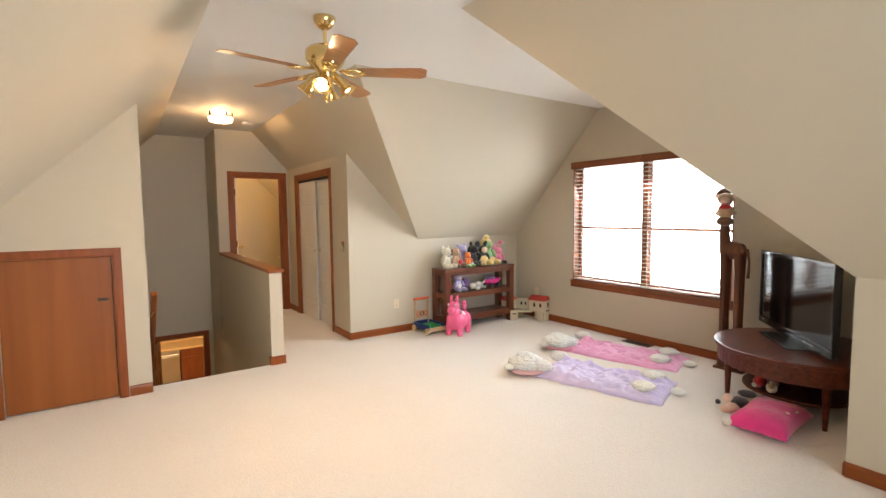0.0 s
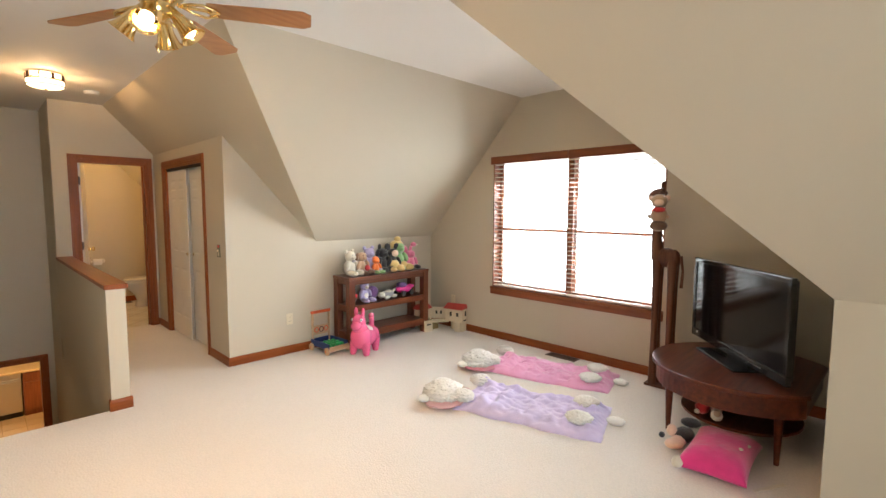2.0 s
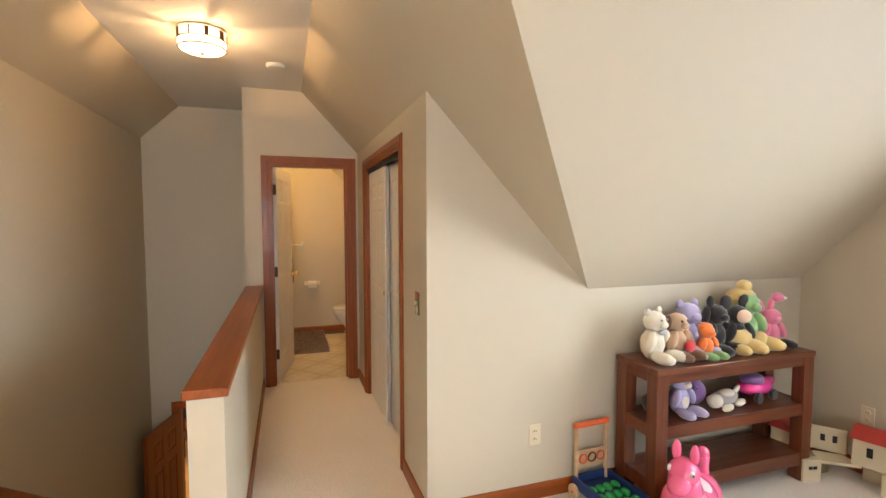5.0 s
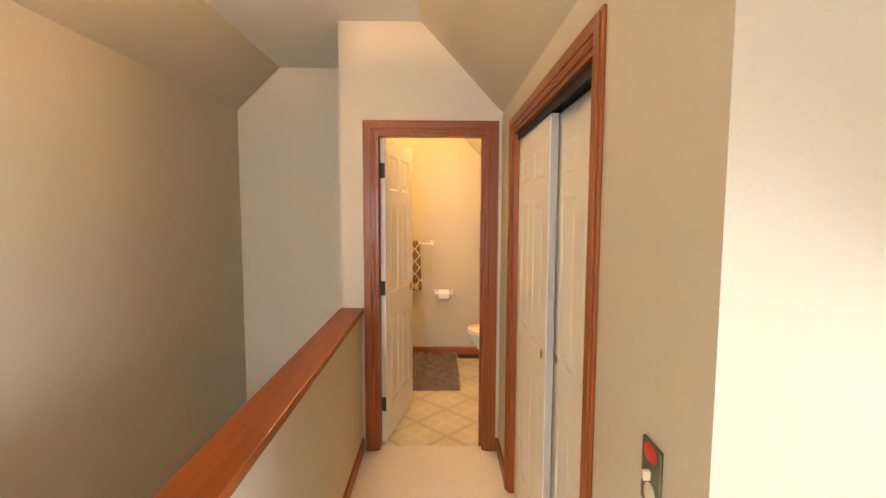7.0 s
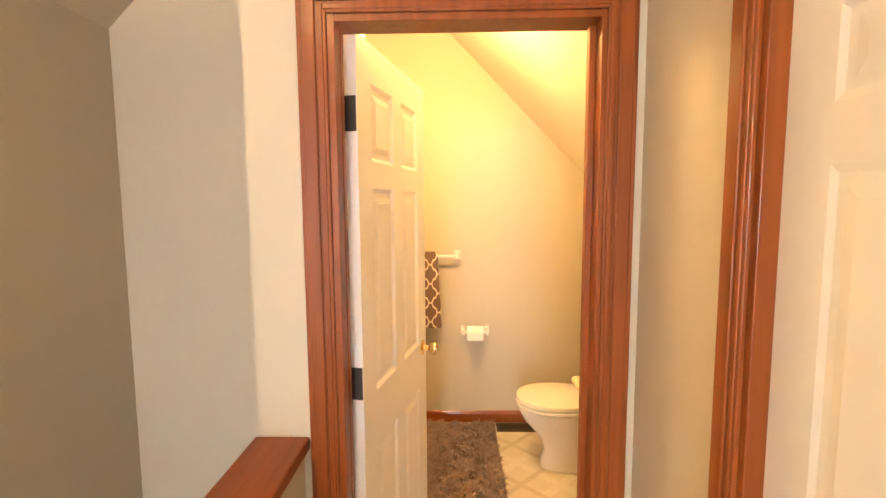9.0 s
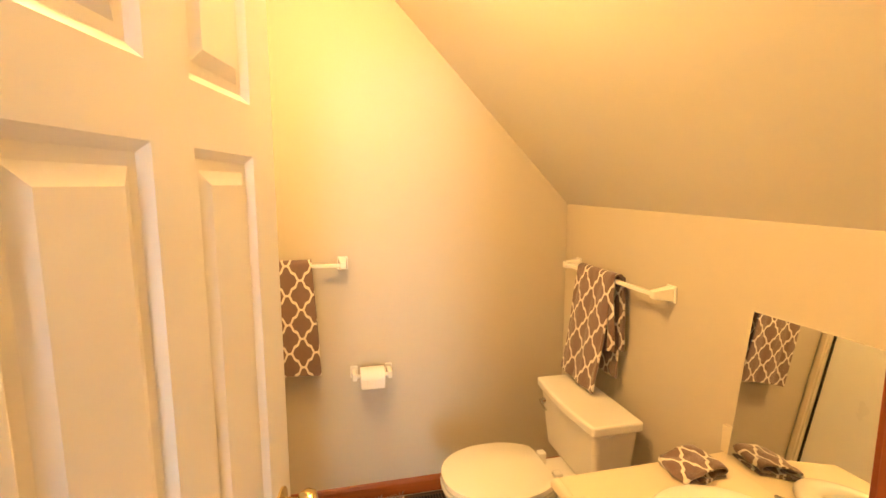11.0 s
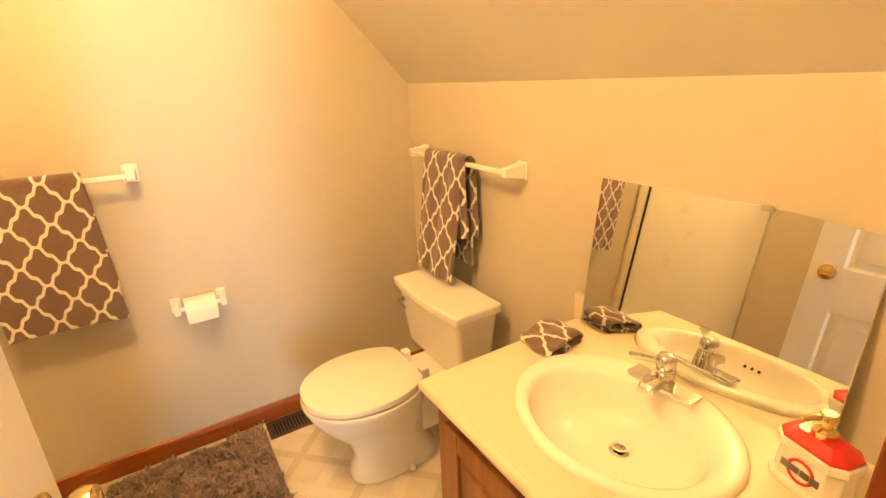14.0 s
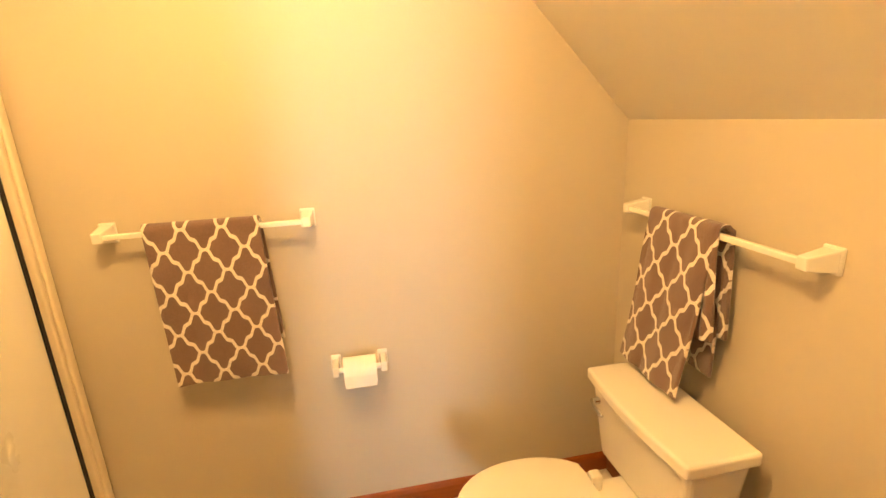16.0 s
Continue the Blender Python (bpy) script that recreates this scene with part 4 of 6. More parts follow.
# ---- toy shelf ----
SHELFW = wood("dark_cherry_shelf", (0.085, 0.022, 0.010), (0.17, 0.05, 0.02), 0.3, "x", 0.35)
SHELFZ = wood("dark_cherry_post", (0.085, 0.022, 0.010), (0.17, 0.05, 0.02), 0.3, "z", 0.35)
SX0, SY0, SWD, SDP, SHT = 3.86, 4.62, 1.13, 0.31, 0.77
shelf = thing("toy_shelf", (SX0, SY0, 0), "dark cherry console shelf crowded with soft toys", "shelf")
for x in (0, SWD - 0.075):
    for y in (0, SDP - 0.075):
        part("leg", boxes(((x, y, 0.001), (x + 0.075, y + 0.075, SHT - 0.03))), SHELFZ, shelf, bevel=0.004)
part("top", boxes(((-0.004, -0.004, SHT - 0.03), (SWD + 0.004, SDP + 0.004, SHT))), SHELFW, shelf, bevel=0.004)
part("apron", boxes(((0.075, 0.012, SHT - 0.085), (SWD - 0.075, 0.032, SHT - 0.03)), ((0.075, SDP - 0.032, SHT - 0.085), (SWD - 0.075, SDP - 0.012, SHT - 0.03)), ((0.012, 0.075, SHT - 0.085), (0.032, SDP - 0.075, SHT - 0.03)), ((SWD - 0.032, 0.075, SHT - 0.085), (SWD - 0.012, SDP - 0.075, SHT - 0.03))), SHELFW, shelf, bevel=0.003)
for z, h in ((0.46, 0.065), (0.17, 0.075)):
    part("shelf_board", boxes(((0.02, 0.02, z - 0.02), (SWD - 0.02, SDP - 0.02, z))), SHELFW, shelf, bevel=0.002)
    part("shelf_rail", boxes(((0.075, 0.008, z - h), (SWD - 0.075, 0.0195, z + 0.004)), ((0.075, SDP - 0.0195, z - h), (SWD - 0.075, SDP - 0.008, z + 0.004)), ((0.008, 0.075, z - h), (0.0195, SDP - 0.075, z + 0.004)), ((SWD - 0.0195, 0.075, z - h), (SWD - 0.008, SDP - 0.075, z + 0.004))), SHELFW, shelf, bevel=0.002)

# ---- soft toys: one mesh each ----


def fur(name, colour, vary=0.18):
    m = paint(name, colour, 0.95, vary, 14, 0.6, 130)
    m.node_tree.nodes["Principled BSDF"].inputs["Sheen Weight"].default_value = 0.5
    return m


F_CREAM = fur("cream_plush", (0.72, 0.66, 0.54))
F_LAMB = fur("fluffy_lamb_plush", (0.94, 0.92, 0.86), 0.04)
F_BROWN = fur("brown_plush", (0.17, 0.085, 0.045))
F_TAN = fur("tan_plush", (0.50, 0.33, 0.21))
F_LILAC = fur("lilac_plush", (0.42, 0.38, 0.60))
F_BLACK = fur("black_plush", (0.018, 0.016, 0.018))
F_ORANGE = fur("orange_plush", (0.78, 0.19, 0.035))
F_GREEN = fur("green_plush", (0.26, 0.46, 0.20))
F_PINK = fur("pink_plush", (0.78, 0.22, 0.36))
F_HOT = fur("hot_pink_plush", (0.72, 0.035, 0.22))
F_RED = fur("red_plush", (0.55, 0.03, 0.035))
F_YELLOW = fur("yellow_plush", (0.74, 0.54, 0.22))
F_SKIN = fur("pale_plush", (0.78, 0.55, 0.42))
F_GREY = fur("grey_plush", (0.36, 0.34, 0.35))
F_PURPLE = fur("purple_plush", (0.22, 0.10, 0.30))


def plush(m, label, category, pieces, mats, group="soft toys on the shelf", name="soft_toy"):
    """A soft toy. pieces: (centre, size, material index, tilt in degrees about y, name of the part)."""
    toy = thing(name, m, label, category, group)
    for k, (c, size, mi, tilt, *rest) in enumerate(pieces):
        bm = bmesh.new()
        ball(bm, c, size, 16, 11, Matrix.Rotation(radians(tilt), 4, "Y"), 0.10, 3.5)
        part(rest[0] if rest else ("body" if k == 0 else "limb"), bm, mats[mi], toy, smooth=180)
    return toy


def sitting(main, belly, feet, scale=1.0, ears="round", extra=()):
    """Pieces of a sitting toy that faces -y."""
    p = [((0, 0, 0.075), (0.06, 0.055, 0.078), main, 0), ((0, -0.012, 0.075), (0.042, 0.048, 0.055), belly, 0), ((0, -0.01, 0.185), (0.055, 0.052, 0.05), main, 0), ((0, -0.055, 0.175), (0.026, 0.022, 0.02), belly, 0),
         ((-0.06, -0.03, 0.10), (0.022, 0.03, 0.052), main, 22), ((0.06, -0.03, 0.10), (0.022, 0.03, 0.052), main, -22), ((-0.05, -0.09, 0.028), (0.03, 0.062, 0.028), feet, 0), ((0.05, -0.09, 0.028), (0.03, 0.062, 0.028), feet, 0)]
    if ears == "round":
        p += [((-0.045, 0, 0.232), (0.02, 0.012, 0.02), main, 0), ((0.045, 0, 0.232), (0.02, 0.012, 0.02), main, 0)]
    elif ears == "floppy":
        p += [((-0.058, 0, 0.185), (0.016, 0.022, 0.045), feet, 12), ((0.058, 0, 0.185), (0.016, 0.022, 0.045), feet, -12)]
    elif ears == "big":
        p += [((-0.058, 0.005, 0.25), (0.038, 0.014, 0.038), main, 0), ((0.058, 0.005, 0.25), (0.038, 0.014, 0.038), main, 0)]
    elif ears == "hair":
        p += [((0, 0.012, 0.205), (0.062, 0.055, 0.05), feet, 0), ((0, 0.0, 0.26), (0.03, 0.03, 0.025), feet, 0)]
    p += list(extra)
    names = ["body", "belly", "head", "muzzle", "arm", "arm", "leg", "leg"] + (["hair", "hair"] if ears == "hair" else ["ear", "ear"] if ears != "none" else []) + ["trimming"] * len(extra)
    return [((c[0] * scale, c[1] * scale, c[2] * scale), tuple(v * scale for v in sz), mi, t, nm) for (c, sz, mi, t), nm in zip(p, names)]


ST = SHT + 0.001
plush((3.985, 4.80, ST, 0, 0, 14), "cream plush bear sitting on the shelf's end", "soft toy", sitting(0, 0, 0, 1.12, "round", [((0.0, -0.055, 0.14), (0.03, 0.012, 0.012), 1, 0), ((-0.02, -0.06, 0.2), (0.006, 0.006, 0.006), 1, 0), ((0.02, -0.06, 0.2), (0.006, 0.006, 0.006), 1, 0)]), [F_CREAM, F_GREY])
plush((4.13, 4.79, ST, 0, 0, 8), "tan plush dog with dark ears and a red heart", "soft toy", sitting(0, 0, 1, 1.05, "floppy", [((0.02, -0.075, 0.07), (0.035, 0.02, 0.032), 2, 0), ((-0.02, -0.055, 0.2), (0.008, 0.008, 0.008), 1, 0), ((0.02, -0.055, 0.2), (0.008, 0.008, 0.008), 1, 0)]), [F_TAN, F_BROWN, F_RED])
plush((4.28, 4.86, ST, 0, 0, 0), "lilac plush animal leaning on the wall", "soft toy", sitting(0, 0, 0, 1.2, "round"), [F_LILAC])
plush((4.285, 4.735, ST, 0, 0, 5), "plush doll in orange dress with green feet", "soft toy", sitting(0, 0, 1, 0.78, "none", [((0, -0.012, 0.185), (0.05, 0.048, 0.046), 2, 0), ((0, 0.0, 0.215), (0.05, 0.045, 0.032), 0, 0)]), [F_ORANGE, F_GREEN, F_SKIN])
plush((4.44, 4.82, ST, 0, 0, 5), "black plush toy with long ears", "soft toy", sitting(0, 0, 0, 1.15, "floppy", [((-0.03, 0, 0.25), (0.02, 0.016, 0.03), 0, 0)]), [F_BLACK])
plush((4.57, 4.79, ST, 0, 0, -4), "black plush toy with round ears and yellow clothes", "soft toy", sitting(0, 1, 1, 1.12, "big", [((0, -0.05, 0.185), (0.04, 0.03, 0.034), 2, 0), ((0, -0.02, 0.07), (0.066, 0.06, 0.05), 1, 0)]), [F_BLACK, F_YELLOW, F_SKIN])
plush((4.69, 4.84, ST, 0, 0, 0), "tall plush doll with yellow hair and green dress", "soft toy", sitting(0, 0, 1, 1.4, "hair", [((0, -0.015, 0.185), (0.048, 0.046, 0.044), 2, 0)]), [F_GREEN, F_YELLOW, F_SKIN])
plush((4.70, 4.71, ST, 0, 0, -10), "pair of green and yellow plush feet beside the doll", "soft toy", [((-0.04, 0, 0.03), (0.045, 0.03, 0.03), 0, 0), ((0.05, 0.01, 0.03), (0.04, 0.03, 0.03), 1, 0), ((0.0, 0.03, 0.06), (0.045, 0.03, 0.05), 1, 0)], [F_GREEN, F_YELLOW])
plush((4.86, 4.80, ST, 0, 0, -8), "pink plush bird with long neck and dark feet", "soft toy", sitting(0, 0, 1, 0.95, "none", [((0, 0, 0.25), (0.02, 0.02, 0.06), 0, 15), ((0.03, -0.02, 0.31), (0.04, 0.03, 0.03), 0, 0), ((0.07, -0.02, 0.30), (0.03, 0.012, 0.012), 2, 0), ((-0.06, 0.02, 0.24), (0.03, 0.02, 0.06), 0, -25)]), [F_PINK, F_BLACK, F_CREAM])
SM = 0.466
plush((4.14, 4.76, SM, 0, 0, 6), "lilac plush bear with white belly on the middle shelf", "soft toy", sitting(0, 1, 0, 0.95, "round"), [F_LILAC, F_CREAM])
plush((4.30, 4.83, SM), "round purple plush toy on the middle shelf", "soft toy", [((0, 0, 0.075), (0.08, 0.07, 0.075), 0, 0), ((-0.03, -0.05, 0.11), (0.02, 0.02, 0.02), 0, 0)], [F_PURPLE])
plush((4.46, 4.75, SM, 0, 0, 12), "grey and white plush dog lying on the shelf", "soft toy", [((0, 0, 0.045), (0.11, 0.05, 0.045), 0, 0), ((-0.11, -0.01, 0.05), (0.045, 0.04, 0.038), 1, 0), ((0.07, -0.05, 0.02), (0.05, 0.02, 0.02), 1, 0), ((-0.07, -0.06, 0.02), (0.05, 0.02, 0.02), 1, 0), ((0.0, -0.01, 0.075), (0.06, 0.035, 0.02), 1, 0), ((0.12, 0, 0.07), (0.04, 0.014, 0.014), 1, -30)], [F_GREY, F_CREAM])
plush((3.99, 4.78, SM, 0, 0, 0), "dark plush toy with white muzzle in the shelf corner", "soft toy", [((0, 0, 0.06), (0.06, 0.07, 0.06), 0, 0), ((0, -0.02, 0.13), (0.045, 0.045, 0.045), 0, 0), ((-0.045, -0.02, 0.125), (0.012, 0.02, 0.012), 1, 0), ((0.02, -0.05, 0.08), (0.02, 0.02, 0.03), 2, 0)], [F_BLACK, F_CREAM, F_RED])
car = thing("toy_car", (4.73, 4.78, SM, 0, 0, 8), "hot pink plastic toy car on the middle shelf", "toy car")
HOTP = paint("hot_pink_plastic", (0.80, 0.05, 0.30), 0.25, 0.03, 6, 0.0, 50, 0, 0.4)
bm = bmesh.new()
ball(bm, (0, 0, 0.075), (0.13, 0.075, 0.05), 20, 12)
ball(bm, (0.09, 0, 0.09), (0.10, 0.04, 0.03), 16, 10)
part("body", bm, HOTP, car, smooth=180)
bm = bmesh.new()
ball(bm, (-0.03, 0, 0.12), (0.075, 0.06, 0.04), 18, 10)
part("canopy", bm, F_PURPLE, car, "dark purple canopy", smooth=180)
for x in (-0.07, 0.07):
    for y in (-0.068, 0.068):
        bm = bmesh.new()
        lathe(bm, [(0.028, -0.012), (0.032, -0.006), (0.032, 0.006), (0.028, 0.012)], 16, Matrix.Translation((x, y, 0.033)) @ pose(0, 0, 0, 90))
        part("wheel", bm, F_BLACK, car, "black wheel")

# ---- baby walker ----
PALE = wood("pale_beech", (0.50, 0.34, 0.20), (0.62, 0.45, 0.28), 0.4, "x")
BLUE = paint("navy_blue_paint", (0.02, 0.045, 0.16), 0.35, 0.1, 8)
GREENP = paint("bright_green_paint", (0.03, 0.36, 0.10), 0.3, 0.1, 10)
REDP = paint("orange_red_paint", (0.70, 0.12, 0.03), 0.35, 0.08, 8)
wk = thing("push_walker", (3.705, 4.785, 0, 0, 0, 4), "wooden push-along walker with blue tray and green blocks", "toy walker")
part("tray", boxes(((-0.11, -0.16, 0.05), (0.11, 0.14, 0.065)), ((-0.12, -0.17, 0.05), (-0.108, 0.15, 0.115)), ((0.108, -0.17, 0.05), (0.12, 0.15, 0.115)), ((-0.12, 0.14, 0.05), (0.12, 0.152, 0.115))), BLUE, wk, bevel=0.003)
part("front_board", boxes(((-0.12, -0.185, 0.035), (0.12, -0.17, 0.085))), PALE, wk, bevel=0.003)
for x in (-0.11, 0.095):
    part("upright", boxes(((x, 0.13, 0.06), (x + 0.016, 0.155, 0.40))), PALE, wk, bevel=0.003)
bm = bmesh.new()
tube(bm, [(-0.115, 0.142, 0.395), (0.115, 0.142, 0.395)], 0.016, 12)
part("handle", bm, REDP, wk, "orange-red handle bar", smooth=50)
part("bead_board", boxes(((-0.095, 0.138, 0.15), (0.095, 0.148, 0.25))), PALE, wk, bevel=0.002)
for i, c in enumerate((-0.06, 0.0, 0.06)):
    bm = bmesh.new()
    tube(bm, [(c + 0.025 * math.cos(2 * math.pi * k / 16), 0.133, 0.205 + 0.025 * math.sin(2 * math.pi * k / 16)) for k in range(17)], 0.005, 6, caps=False)
    part("ring", bm, (REDP, SHELFW, REDP)[i], wk, "coloured ring on the bead board")
for x in (-0.135, 0.122):
    for y in (-0.15, 0.12):
        bm = bmesh.new()
        lathe(bm, [(0.035, -0.008), (0.040, -0.004), (0.040, 0.009), (0.035, 0.013)], 20, Matrix.Translation((x, y, 0.041)) @ pose(0, 0, 0, 0, 90))
        w = part("wheel", bm, PALE, wk, "pale wooden wheel")
        bm = bmesh.new()
        lathe(bm, [(0.008, -0.012), (0.008, 0.017)], 10, Matrix.Translation((x, y, 0.041)) @ pose(0, 0, 0, 0, 90))
        part("axle_cap", bm, REDP, w)
for i in range(4):
    for j in range(3):
        bm = bmesh.new()
        ball(bm, (-0.08 + 0.052 * i, -0.12 + 0.075 * j, 0.083), (0.022, 0.03, 0.019), 12, 8)
        part("block", bm, GREENP, wk, "green block")

# ---- pink bouncing pony ----
PONY = paint("pink_rubber", (0.86, 0.13, 0.30), 0.22, 0.03, 4, 0.0, 50, 0, 0.5)
EYEW = paint("white_print", (0.8, 0.8, 0.8), 0.3)
pony = thing("bouncing_pony", pose(3.93, 4.46, 0, 0, 0, 26) @ Matrix.Scale(0.88, 4), "glossy pink inflatable bouncing pony with ears up", "bouncing toy")
bm = bmesh.new()
ball(bm, (0.03, 0, 0.185), (0.175, 0.125, 0.125), 28, 18)
ball(bm, (-0.085, 0, 0.205), (0.115, 0.125, 0.145), 26, 18)
ball(bm, (0.145, 0, 0.19), (0.095, 0.115, 0.11), 24, 16)
part("body", bm, PONY, pony, smooth=180)
bm = bmesh.new()
tube(bm, [(-0.08, 0, 0.26), (-0.115, 0, 0.34), (-0.12, 0, 0.40)], [0.10, 0.082, 0.074], 18)
ball(bm, (-0.125, 0, 0.405), (0.082, 0.078, 0.078), 22, 14)
ball(bm, (-0.19, 0, 0.365), (0.066, 0.058, 0.052), 20, 12, Matrix.Rotation(radians(-25), 4, "Y"))
hd = part("head", bm, PONY, pony, smooth=180)
for s in (-1, 1):
    bm = bmesh.new()
    ball(bm, (-0.11, s * 0.045, 0.505), (0.018, 0.024, 0.055), 14, 10, Matrix.Rotation(radians(6), 4, "Y"))
    part("ear", bm, PONY, hd, smooth=180)
    bm = bmesh.new()
    ball(bm, (-0.175, s * 0.056, 0.43), (0.016, 0.012, 0.018), 12, 8)
    e = part("eye", bm, EYEW, hd, "white printed eye", smooth=180)
    bm = bmesh.new()
    ball(bm, (-0.184, s * 0.066, 0.430), (0.009, 0.006, 0.010), 10, 8)
    part("pupil", bm, F_BLACK, hd, "dark pupil", smooth=180)
    for x in (-0.10, 0.13):
        bm = bmesh.new()
        tube(bm, [(x, s * 0.065, 0.15), (x - 0.008, s * 0.082, 0.06), (x - 0.014, s * 0.086, 0.02), (x - 0.014, s * 0.086, 0.003)], [0.066, 0.046, 0.037, 0.032], 16)
        part("leg", bm, PONY, pony, smooth=60)
bm = bmesh.new()
tube(bm, [(0.17, 0, 0.26), (0.185, 0, 0.33), (0.18, 0, 0.39)], [0.04, 0.03, 0.036], 14)
ball(bm, (0.178, 0, 0.405), (0.038, 0.034, 0.036), 14, 10)
part("tail", bm, PONY, pony, smooth=180)
bm = bmesh.new()
ball(bm, (0.03, 0, 0.262), (0.07, 0.095, 0.06), 20, 12)
part("saddle", bm, paint("pale_pink_print", (0.85, 0.62, 0.68), 0.3), pony, "pale printed saddle", smooth=180)

# ---- toy house ----
CRM = paint("cream_toy_wall", (0.64, 0.55, 0.39), 0.45, 0.06, 8)
ROOFR = paint("red_toy_roof", (0.46, 0.045, 0.035), 0.4, 0.1, 10)
OLIVE = paint("olive_toy_base", (0.30, 0.25, 0.12), 0.5, 0.1, 8)
house = thing("toy_house", pose(5.115, 4.585, 0) @ Matrix.Scale(1.16, 4), "cream wooden toy castle with red roofs, hinged open", "dollhouse")


def house_block(name, cx, cy, rz, lx, ly, z0, z1, holes, label=""):
    """One solid cream block, black plates painted as shade in its openings; long side along its own x, front at -y."""
    m = pose(cx, cy, 0, 0, 0, rz)
    bm = boxes(((-lx / 2, -ly / 2, z0), (lx / 2, ly / 2, z1)))
    bmesh.ops.transform(bm, matrix=m, verts=bm.verts)
    w = part(name, bm, CRM, house, label, bevel=0.003)
    for x, z, hw, hh in holes:
        bm = boxes(((x - hw, -ly / 2 - 0.0015, z - hh), (x + hw, -ly / 2 - 0.0005, z + hh)))
        bmesh.ops.transform(bm, matrix=m, verts=bm.verts)
        part("opening_shade", bm, DARK, w)
    return m


def house_roof(m, lx, ly, z0, z1):
    bm = bmesh.new()
    prism(bm, [m @ Vector(p) for p in ((-lx / 2, -ly / 2, z0), (-lx / 2, ly / 2, z0), (-lx / 2, ly * 0.15, z1))], m.to_3x3() @ Vector((lx, 0, 0)))
    part("roof", bm, ROOFR, house, "red painted roof", bevel=0.003)


m1 = house_block("wing", -0.06, 0.17, 8, 0.17, 0.10, 0.10, 0.215, ((-0.03, 0.16, 0.012, 0.02),))
house_roof(m1, 0.19, 0.13, 0.215, 0.27)
m2 = house_block("tower", 0.14, -0.135, -75, 0.20, 0.12, 0.10, 0.235, ((-0.03, 0.18, 0.012, 0.024), (0.05, 0.18, 0.012, 0.02)))
house_roof(m2, 0.225, 0.15, 0.235, 0.285)
house_block("tower_leg", 0.115, -0.20, 15, 0.075, 0.07, 0.0, 0.10, ())
house_block("tower_leg", 0.185, -0.10, 15, 0.07, 0.10, 0.0, 0.10, ())
house_block("gable_end", 0.165, -0.235, 15, 0.115, 0.012, 0.0, 0.235, ((0.012, 0.185, 0.016, 0.026), (0.0, 0.118, 0.032, 0.006)))
house_block("back_wall", 0.085, 0.075, -55, 0.16, 0.016, 0.10, 0.225, ((-0.02, 0.17, 0.010, 0.018), (0.03, 0.17, 0.010, 0.018)))
house_block("gatehouse", -0.11, 0.055, -15, 0.095, 0.10, 0.0, 0.115, ((-0.01, 0.075, 0.010, 0.008), (0.014, 0.075, 0.010, 0.008)))
house_block("wing_base", -0.03, 0.17, 8, 0.12, 0.09, 0.0, 0.10, ())
part("terrace", slab([(-0.07, 0.02, 0.085), (0.08, -0.09, 0.085), (0.12, 0.02, 0.085), (0.02, 0.11, 0.085)], (0, 0, 0.014)), CRM, house, "pale fan-shaped terrace", bevel=0.003)
part("yard", slab([(-0.15, 0.10, 0.1155), (-0.07, 0.03, 0.1155), (-0.02, 0.11, 0.1155), (-0.11, 0.13, 0.1155)], (0, 0, 0.004)), OLIVE, house, "olive green yard")
part("under_walk", boxes(((-0.02, 0.05, 0.0), (0.06, 0.12, 0.084))), OLIVE, house)

# ---- sleeping bags ----


def quilt_mesh(L, W, H, seed, ripple=0.024):
    """A padded bag lying flat: closed sheet with soft edges, puckers and creases. x along, y across."""
    bm = bmesh.new()
    nx, ny = 110, 52
    grid = []
    for i in range(nx + 1):
        row = []
        for j in range(ny + 1):
            u, v = i / nx, j / ny
            x, y = u * L, (v - 0.5) * W
            e = min(u, 1 - u) * L
            f = min(v, 1 - v) * W
            edge = min(1.0, e / 0.09) ** 0.6 * min(1.0, f / 0.11) ** 0.6
            y += 0.020 * math.sin(4.5 * u + seed) + 0.034 * noise.noise((u * 5, seed, v * 1.5))
            x += 0.010 * noise.noise((u * 3, v * 5, seed + 3))
            c = noise.noise((x * 9 + seed, y * 22, 1.3)) * ripple + noise.noise((x * 28, y * 30 + seed, 4.1)) * ripple * 0.45 - abs(noise.noise((x * 5 + seed, y * 7, 2.2))) * ripple * 1.2 - abs(noise.noise((x * 16 + 2 * seed, y * 42, 7.7))) * ripple * 0.8
            q = 0.012 * abs(math.sin(math.pi * x / 0.13)) * (0.4 + 0.6 * abs(math.sin(math.pi * (v * 2))))
            fold = 0.045 * math.exp(-((u - 0.14 - 0.05 * math.sin(5 * v)) / 0.06) ** 2) * (0.5 + 0.5 * math.sin(9 * v + seed)) + 0.02 * math.exp(-((u - 0.27 - 0.08 * v) / 0.03) ** 2)
            row.append(bm.verts.new((x, y, 0.004 + edge * (H + c + q + fold))))
        grid.append(row)
    for i in range(nx):
        for j in range(ny):
            bm.faces.new((grid[i][j], grid[i + 1][j], grid[i + 1][j + 1], grid[i][j + 1]))
    rim = [grid[i][0] for i in range(nx + 1)] + [grid[nx][j] for j in range(1, ny + 1)] + [grid[i][ny] for i in range(nx - 1, -1, -1)] + [grid[0][j] for j in range(ny - 1, 0, -1)]
    low = [bm.verts.new((v.co.x, v.co.y, 0.001)) for v in rim]
    for k in range(len(rim)):
        n = (k + 1) % len(rim)
        bm.faces.new((rim[k], low[k], low[n], rim[n]))
    return bm


